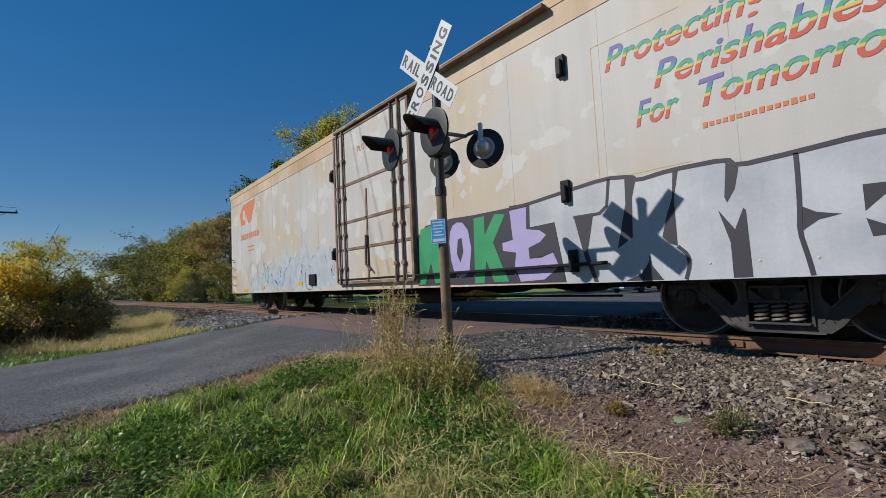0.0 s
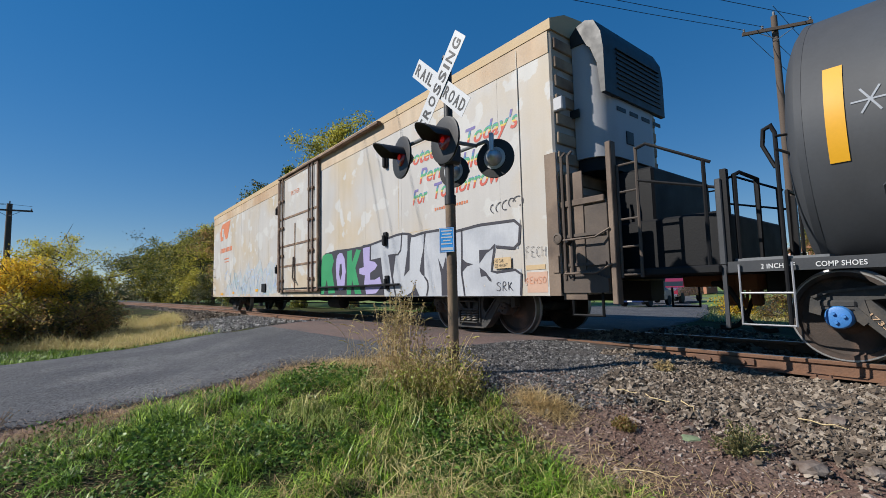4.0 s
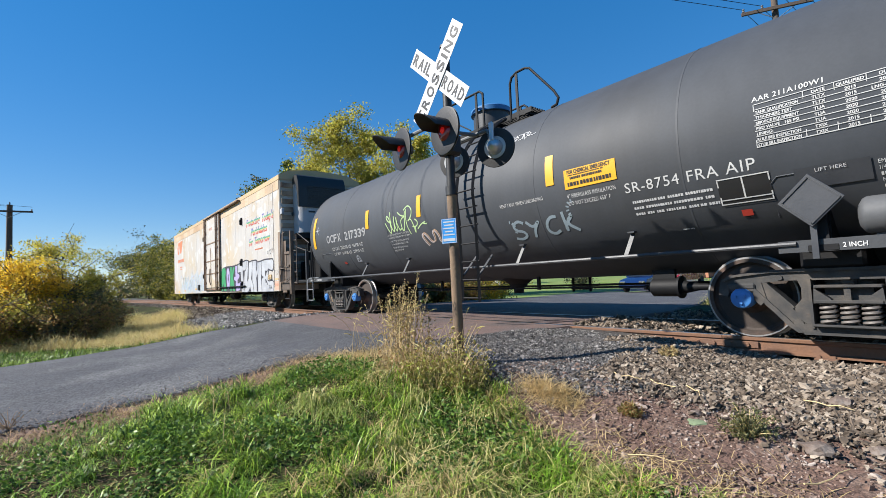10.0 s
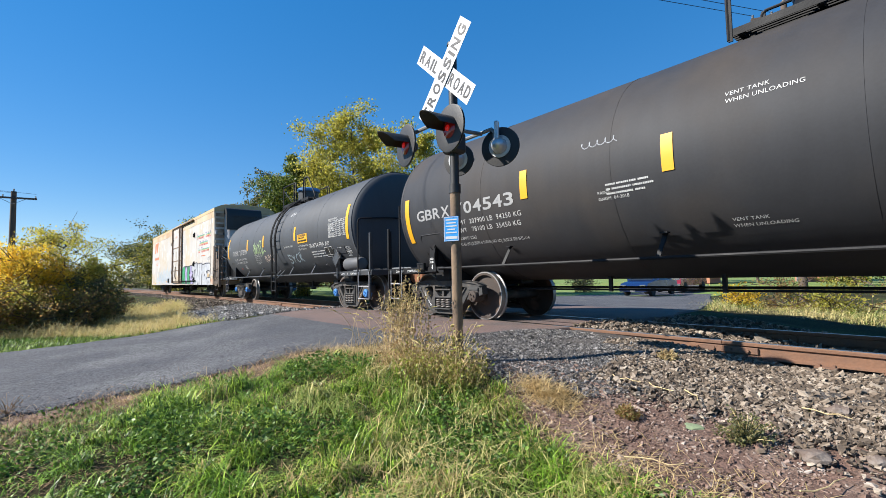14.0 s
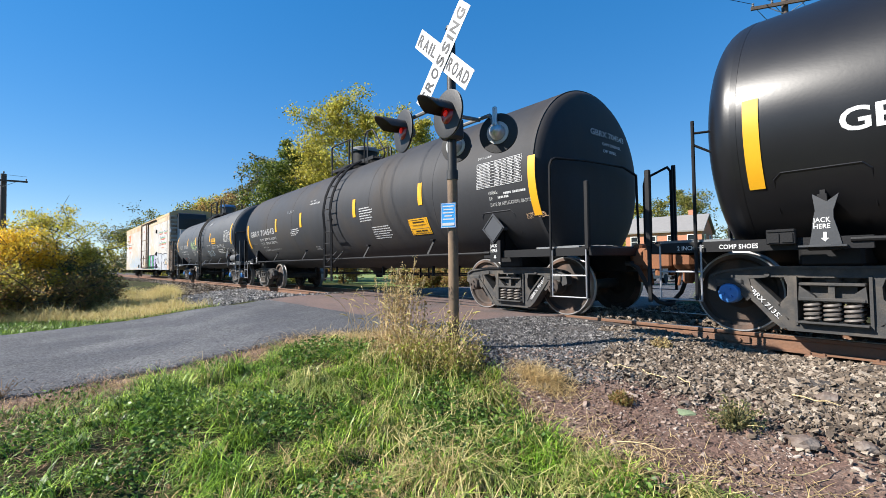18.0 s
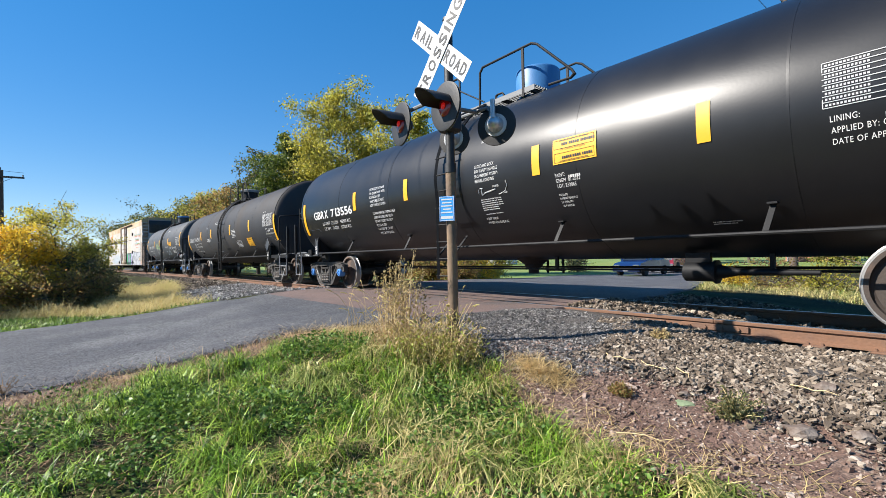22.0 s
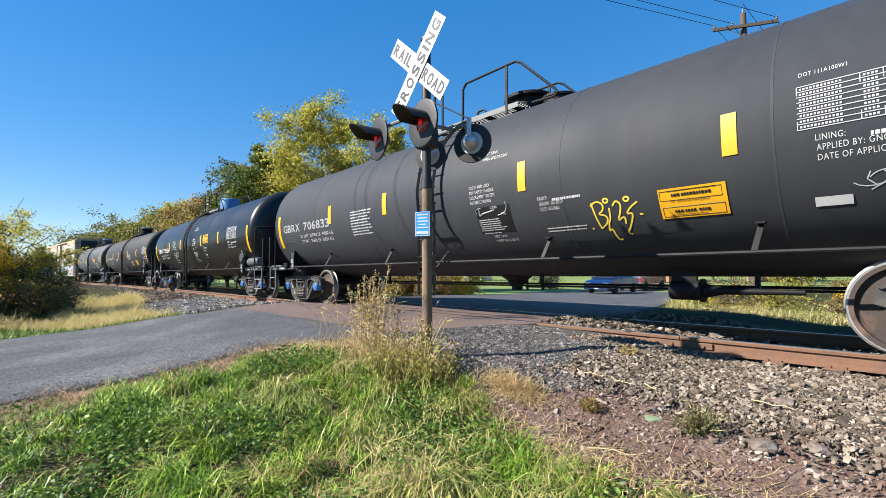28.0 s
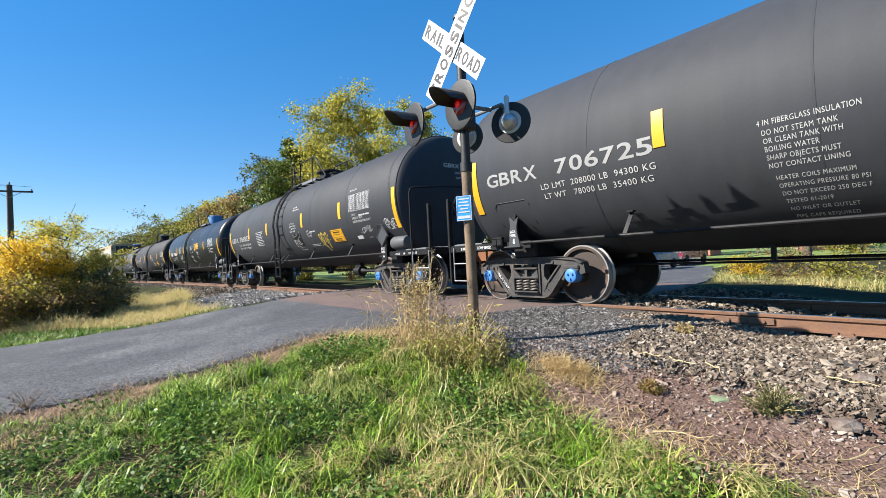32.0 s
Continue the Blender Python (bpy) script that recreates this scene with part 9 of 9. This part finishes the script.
for i, (x, y, h, s, m, bare, lab) in enumerate([
        (-20.6, -0.55, 3.6, 1.35, LEAF_YELLOW, 0.1, "tall ferny yellow-green sumac beside the road"), (-20.2, -1.25, 2.9, 1.2, LEAF_GOLD, 0.05, "golden yellow autumn shrub beside the road"),
        (-20.2, -2.1, 2.4, 1.3, LEAF_GOLD, 0.05, "golden shrub beside the road"), (-20.4, 0.35, 2.5, 0.8, LEAF_YELLOW, 0.35, "thin arching sumac stem with yellow leaves"),
        (-19.9, 0.1, 2.0, 0.8, LEAF_DARK, 0.5, "dark bushy shrub with bare grey twigs"), (-19.9, 0.5, 1.5, 0.8, LEAF_DARK, 0.5, "dark shrub with bare grey twigs"),
        (-19.6, -0.8, 1.5, 0.9, LEAF_GOLD, 0.3, "low golden shrub beside the road"), (-19.4, -1.7, 1.6, 1.1, LEAF_YELLOW, 0.2, "green shrub beside the road"),
        (-18.9, -1.0, 1.1, 0.9, LEAF_RUSSET, 0.1, "russet bramble beside the road"), (-19.0, -0.2, 1.0, 0.9, LEAF_RUSSET, 0.1, "russet bramble under the dark shrubs"), (-19.6, 0.45, 0.8, 0.7, LEAF_RUSSET, 0.1, "russet bramble at the edge of the tall grass"),
        (-19.0, -2.4, 1.3, 1.1, LEAF_RUSSET, 0.1, "brown bramble beside the road"), (-22.5, -3.0, 3.0, 1.8, LEAF_GOLD, 0.1, "golden shrub farther from the road"), (-25.0, -0.6, 2.2, 1.2, LEAF_DARK, 0.3, "grey-green shrub farther along the track")]):
    tree("shrub", x, y, h, s, 0.05, m, 360 + i, 9000 if h > 2 else 5000, 0.053, lab, "shrub", crown_base=0.05, clumps=34, bare=bare)
tree("shrub", -21.5, -4.0, 2.4, 1.6, 0.05, LEAF_GOLD, 380, 8000, 0.07, "golden shrub beyond the verge", "shrub", crown_base=0.05, clumps=30)


def far_woods():
    """Distant tree belts all round, as clumps of leaves."""
    rng = np.random.default_rng(400)
    pts = []
    for k in range(420):
        a = rng.uniform(0, 2 * math.pi)
        d = rng.uniform(130, 260)
        if 0.15 < math.sin(a) and abs(math.cos(a)) < 0.75:
            d += 60
        h = rng.uniform(3, 8)
        c = np.array([d * math.cos(a), d * math.sin(a), h * 0.5 - 1.5 - 0.004 * max(0, d - 150)])
        pts.append(c + rng.normal(0, 1, (110, 3)) * np.array([3.5, 3.5, h * 0.28]))
    p = np.concatenate(pts)
    leaf_cards("far_woods", p, rng.uniform(0.6, 1.3, len(p)), rng, FAR_LEAF, "distant autumn tree belt on the horizon", "woods")


FAR_LEAF = mat("far_leaves", (0.09, 0.1, 0.035), 0.8, var=0.3, scale=0.05, fine=0.6, bump=0, second=(0.17, 0.12, 0.05), second_at=0.55, second_scale=0.03, island=0.5, trans=0.2)
far_woods()


# ---- utility poles and wires ----
def utility_pole(x, y, height, arm_z, arm_len, arm_turn, label, radius=0.14, arms=1, lean=0.0):
    z = float(ground_z(np.float64(x), np.float64(y))) - 0.3
    p = thing("utility_pole", label, "utility pole", (x, y, z))
    part("pole", Shape().pipe([(0, 0, 0), (lean * 0.5, 0, height * 0.5), (lean, 0, height)], radius, 12, radius * 0.72), WOOD_POLE, p)
    for k in range(arms):
        d = Vector((math.cos(radians(arm_turn)), math.sin(radians(arm_turn)), 0))
        h = arm_z - k * 0.7
        c = Vector((lean * h / height, 0, h)) + d.cross(Vector((0, 0, 1))) * (radius + 0.04)
        arm = part("crossarm", Shape().beam(c - d * arm_len / 2, c + d * arm_len / 2, 0.09, 0.12), WOOD_POLE, p)
        part("arm_brace", Shape().pipe([c - d * arm_len * 0.3, c + Vector((0, 0, -0.45)), c + d * arm_len * 0.3], 0.015, 5), SIGNAL_GREY, arm)
        for q in (-0.47, -0.2, 0.47):
            part("insulator", Shape().lathe(c + d * arm_len * q + Vector((0, 0, 0.06)), (0, 0, 1), [(0, 0.02), (0.04, 0.05), (0.08, 0.03), (0.12, 0.05), (0.15, 0.02)], 10), SIGNAL_GREY, arm)
    part("pole_top_pin", Shape().lathe((lean, 0, height), (0, 0, 1), [(0, 0.03), (0.12, 0.05), (0.2, 0.03)], 10), SIGNAL_GREY, p)
    return p


def wire(a, b, sag, label="thin black overhead wire between poles"):
    a, b = Vector(a), Vector(b)
    pts = [a.lerp(b, u) - Vector((0, 0, 4 * sag * u * (1 - u))) for u in np.linspace(0, 1, 14)]
    ob = part("overhead_wire", Shape().pipe(pts, 0.011, 5), POST_BLACK)
    tagged(ob, label, "wire", "overhead wires")


utility_pole(-4.85, 21.0, 12.0, 11.4, 2.3, 30, "tall brown wooden utility pole with one crossarm beyond the track", 0.15)
utility_pole(-3.4, 46.0, 12.0, 11.5, 2.3, 30, "grey wooden utility pole farther off", 0.15, 2)
utility_pole(-44.25, -4.1, 8.6, 8.1, 2.6, 85, "dark wooden utility pole behind the shrubs", 0.22, lean=0.2)
utility_pole(6.0, 60.0, 12.0, 11.2, 2.3, 30, "far wooden utility pole", 0.15)
arm = Vector((math.cos(radians(30)), math.sin(radians(30)), 0))
for q in (-1.08, -0.46, 1.08):
    p0 = Vector((-4.85, 21.0, 10.95)) + arm * q
    wire(p0, Vector((-3.4, 46.0, 10.7)) + arm * q, 0.6)
    wire(p0, Vector((-26.0, -40.0, 12.0)) + arm * q, 1.2)
wire((-4.85, 21.0, 11.7), (-3.4, 46.0, 11.5), 0.7)
for q in (-1.2, 0, 1.2):
    wire((-44.25 + q * 0.1, -4.1 + q, 7.5), (-22.0 + q * 0.1, -40.0 + q, 8.5), 0.8)


# ---- houses ----
def window(house, x, y, z, w, h, side):
    """A sash window in a wall that faces -y (side 0) or +x (side 1)."""
    m = pose(x, y, z, 0, 0, 0 if side == 0 else 90)
    f = Shape()
    for a, b, c, d in ((0, h / 2, w + 0.16, 0.1), (0, -h / 2, w + 0.2, 0.12), (-w / 2, 0, 0.1, h), (w / 2, 0, 0.1, h), (0, 0, w, 0.06)):
        f.box((a, -0.03, b), (c, 0.1, d))
    win = part("window", f, SIDING, house, m=m)
    part("pane", Shape().box((0, 0.005, 0), (w, 0.02, h)), DARK_GLASS, win)


def house(x, y, z, w, d, h, roof_h, rz, wall, label, storeys=2, cols=4):
    ho = thing("house", label, "house", (x, y, z), rz=rz)
    part("wall", Shape().box((0, 0, h / 2), (w, d, h)).prism([(-d / 2, h), (d / 2, h), (0, h + roof_h)], (0, 0, 0), (0, 1, 0), (0, 0, 1), w - 0.02), wall, ho)
    r = Shape()
    for s in (-1, 1):
        r.prism([(s * (d / 2 + 0.4), h - 0.3), (s * (d / 2 + 0.4), h - 0.1), (0, h + roof_h + 0.2), (0, h + roof_h)], (0, 0, 0), (0, 1, 0), (0, 0, 1), w + 0.7)
    part("roof", r, SHINGLE, ho, "grey shingle gable roof")
    part("chimney", Shape().box((w * 0.3, 0.3, h + roof_h), (0.7, 0.7, 1.8)), BRICK, ho)
    for k in range(storeys):
        for c in range(cols):
            window(ho, -w / 2 + (c + 0.5) * w / cols, -d / 2 - 0.01, 1.6 + k * 2.9, 0.95, 1.5, 0)
        for c in (-0.25, 0.25):
            window(ho, w / 2 + 0.01, c * d, 1.6 + k * 2.9, 0.95, 1.5, 1)
    part("door", Shape().box((w * 0.05, -d / 2 - 0.03, 1.05), (1.0, 0.08, 2.1)), SIDING, ho)
    return ho


house(-30.8, 68.4, -0.6, 10.0, 8.0, 5.95, 2.2, 11, BRICK, "two-storey red brick house with a grey gable roof")
house(-16.6, 78.0, -0.6, 5.0, 4.0, 6.1, 1.2, -70, BRICK, "narrow red brick house with a grey gable roof", 2, 2)
house(-62.0, 60.0, -0.6, 12.0, 8.0, 3.4, 2.4, 30, SIDING, "white sided low house beyond the lawn", 1, 4)
tree("tree", -33.5, 78.0, 14.0, 5.0, 0.26, LEAF_GREEN, 501, 9000, 0.24, "tall green tree behind the brick house", crown_base=0.3, clumps=40)
tree("tree", -41.0, 76.0, 12.0, 4.0, 0.24, LEAF_YELLOW, 507, 7000, 0.24, "yellowing tree behind the brick house", crown_base=0.3)
tree("tree", -21.0, 70.0, 8.2, 3.0, 0.2, LEAF_DARK, 502, 4200, 0.2, "thinning grey-green tree between the houses", crown_base=0.2, bare=0.35)
tree("tree", -18.6, 86.0, 9.8, 3.0, 0.2, LEAF_GREEN, 508, 5000, 0.22, "green tree behind the narrow house", crown_base=0.25)
tree("tree", -10.5, 70.0, 8.0, 3.6, 0.2, LEAF_RUSSET, 503, 6000, 0.2, "russet tree near the far pole", crown_base=0.15)
tree("tree", 3.0, 64.0, 7.0, 4.0, 0.2, LEAF_RUSSET, 504, 5000, 0.22, "russet tree near the far pole", crown_base=0.15)
tree("shrub", -22.5, 33.0, 1.5, 1.1, 0.05, LEAF_DARK, 505, 2500, 0.08, "round clipped dark shrub on the lawn", "shrub", crown_base=0.05)
tree("shrub", -10.0, 60.0, 3.0, 2.4, 0.06, LEAF_GREEN, 506, 3500, 0.175, "green shrubs before the houses", "shrub", crown_base=0.05)


# ---- waiting vehicles ----
def vehicle(name, x, y, rz, paint, label, truck=False):
    z = float(ground_z(np.float64(-14.0), np.float64(y))) + 0.015
    v = thing(name, label, "car" if not truck else "pickup truck", (x, y, z), "vehicles waiting at the crossing", rz)
    # front towards -y of the thing
    L, W = (5.5, 1.95) if truck else (4.65, 1.8)
    if truck:
        prof = [(-L / 2, 0.5), (-L / 2, 1.0), (-L / 2 + 0.25, 1.12), (-L / 2 + 1.45, 1.2), (-L / 2 + 3.4, 1.2), (L / 2, 1.18), (L / 2, 0.5)]
        cab = [(-L / 2 + 1.35, 1.18), (-L / 2 + 2.05, 1.85), (-L / 2 + 3.2, 1.87), (-L / 2 + 3.5, 1.18)]
    else:
        prof = [(-L / 2, 0.32), (-L / 2 - 0.02, 0.62), (-L / 2 + 0.2, 0.8), (-L / 2 + 1.2, 0.95), (L / 2 - 0.8, 1.0), (L / 2 - 0.05, 0.92), (L / 2, 0.4)]
        cab = [(-L / 2 + 1.0, 0.93), (-L / 2 + 1.85, 1.42), (-L / 2 + 3.0, 1.45), (L / 2 - 0.6, 0.98)]

    def shell(poly, w0, w1):
        s = Shape()
        k = len(poly)
        cz = [b for _, b in poly]
        lo, hi = min(cz), max(cz)
        ww = [w0 + (w1 - w0) * (b - lo) / (hi - lo) for b in cz]
        s.add([(-w / 2, a, b) for (a, b), w in zip(poly, ww)] + [(w / 2, a, b) for (a, b), w in zip(poly, ww)],
              [tuple(range(k)), tuple(reversed(range(k, 2 * k)))] + [(i, (i + 1) % k, (i + 1) % k + k, i + k) for i in range(k)])
        return s
    part("body", shell(prof, W, W - 0.08), paint, v, smooth=50)
    part("cabin", shell(cab, W - 0.14, W - 0.5), paint, v, smooth=50)
    (a0, b0), (a1, b1) = cab[0], cab[1]
    n = Vector((0, -(b1 - b0), a1 - a0)).normalized() * 0.012
    ws = [(-W / 2 + 0.14, a0 + 0.06, b0 + 0.05), (W / 2 - 0.14, a0 + 0.06, b0 + 0.05), (W / 2 - 0.28, a1 - 0.04, b1 - 0.06), (-W / 2 + 0.28, a1 - 0.04, b1 - 0.06)]
    part("windscreen", Shape().add([Vector(q) + n for q in ws], [(0, 1, 2, 3)]), DARK_GLASS, v)
    for s in (-1, 1):
        (p0, q0), (p1, q1), (p2, q2), (p3, q3) = cab
        xs = lambda q: s * ((W - 0.14) / 2 + ((W - 0.5) - (W - 0.14)) / 2 * (q - q0) / (max(q1, q2) - q0) + 0.006)
        part("side_window", Shape().add([(xs(q0 + 0.06), p0 + 0.3, q0 + 0.06), (xs(q1 - 0.07), p1 + 0.06, q1 - 0.07), (xs(q2 - 0.07), p2 - 0.05, q2 - 0.07), (xs(q3 + 0.06), p3 - 0.3, q3 + 0.06)], [(0, 1, 2, 3)]), DARK_GLASS, v)
        part("headlight", Shape().box((s * (W / 2 - 0.28), prof[1][0] + 0.05, prof[1][1] + (0.0 if truck else 0.02)), (0.38, 0.16, 0.16), bevel=0.03), CHROME, v)
        part("mirror", Shape().box((s * (W / 2 + 0.08), cab[0][0] + 0.45, cab[0][1] + 0.1), (0.16, 0.1, 0.13), bevel=0.03), paint, v)
        for yy in (-L / 2 + 0.85, L / 2 - 0.9):
            r = 0.38 if truck else 0.32
            wh = part("wheel", Shape().lathe((s * (W / 2 - 0.19), yy, r), (s, 0, 0), [(0, r - 0.06), (0.0, r), (0.2, r), (0.21, r - 0.08)], 20), RUBBER, v)
            part("rim", Shape().lathe((s * (W / 2 + 0.02), yy, r), (s, 0, 0), [(-0.02, r - 0.09), (0.0, r - 0.1), (-0.02, 0.05), (0.0, 0.0)], 16, caps=False), CHROME, wh)
    part("grille", Shape().box((0, prof[1][0] - 0.005, prof[1][1] - (0.02 if truck else 0.1)), (W * 0.5, 0.05, 0.28 if truck else 0.12), bevel=0.02), SIGN_BLACK if not truck else CHROME, v)
    part("bumper", Shape().box((0, prof[0][0] - 0.02, prof[0][1] + 0.06), (W * 0.96, 0.12, 0.18), bevel=0.04), paint if not truck else CHROME, v)
    part("plate", Shape().box((0, prof[0][0] - 0.09, prof[0][1] + 0.06), (0.3, 0.01, 0.12)), SIGN_WHITE, v)


vehicle("sedan", -15.0, 29.4, 3, CAR_BLUE, "blue four-door sedan waiting at the crossing")
vehicle("pickup", -16.2, 36.8, 4, CAR_MAROON, "dark red pickup truck waiting behind the sedan", True)


# ---- movement of the train ----
SPEED = [(0, 0.93), (2.5, 1.30), (5, 1.61), (7.5, 2.05), (10, 2.42), (13, 2.65), (16, 2.76), (19, 2.82), (21, 2.90), (24, 2.85), (27, 2.70), (29.5, 2.46), (32, 2.39)]


def travelled(t):
    """Metres run to the left since the start."""
    ts = np.linspace(0, t, 400)
    v = np.interp(ts, *zip(*SPEED))
    return float(np.sum((v[1:] + v[:-1]) / 2) * (ts[1] - ts[0])) if t > 0 else 0.0


def motions():
    steps = [0.2 * i for i in range(161)]
    runs = [travelled(t) for t in steps]
    for car, x in cars:
        walk(car, [(t, pose(x - s, YC + track_y(x - s), 0, 0, 0, track_turn(x - s))) for t, s in zip(steps[::2], runs[::2])])
    for ws, x in wheelsets:
        walk(ws, [(t, pose(x, 0, R_WHEEL, 0, -math.degrees(s / R_WHEEL), 0)) for t, s in zip(steps, runs)])


motions()
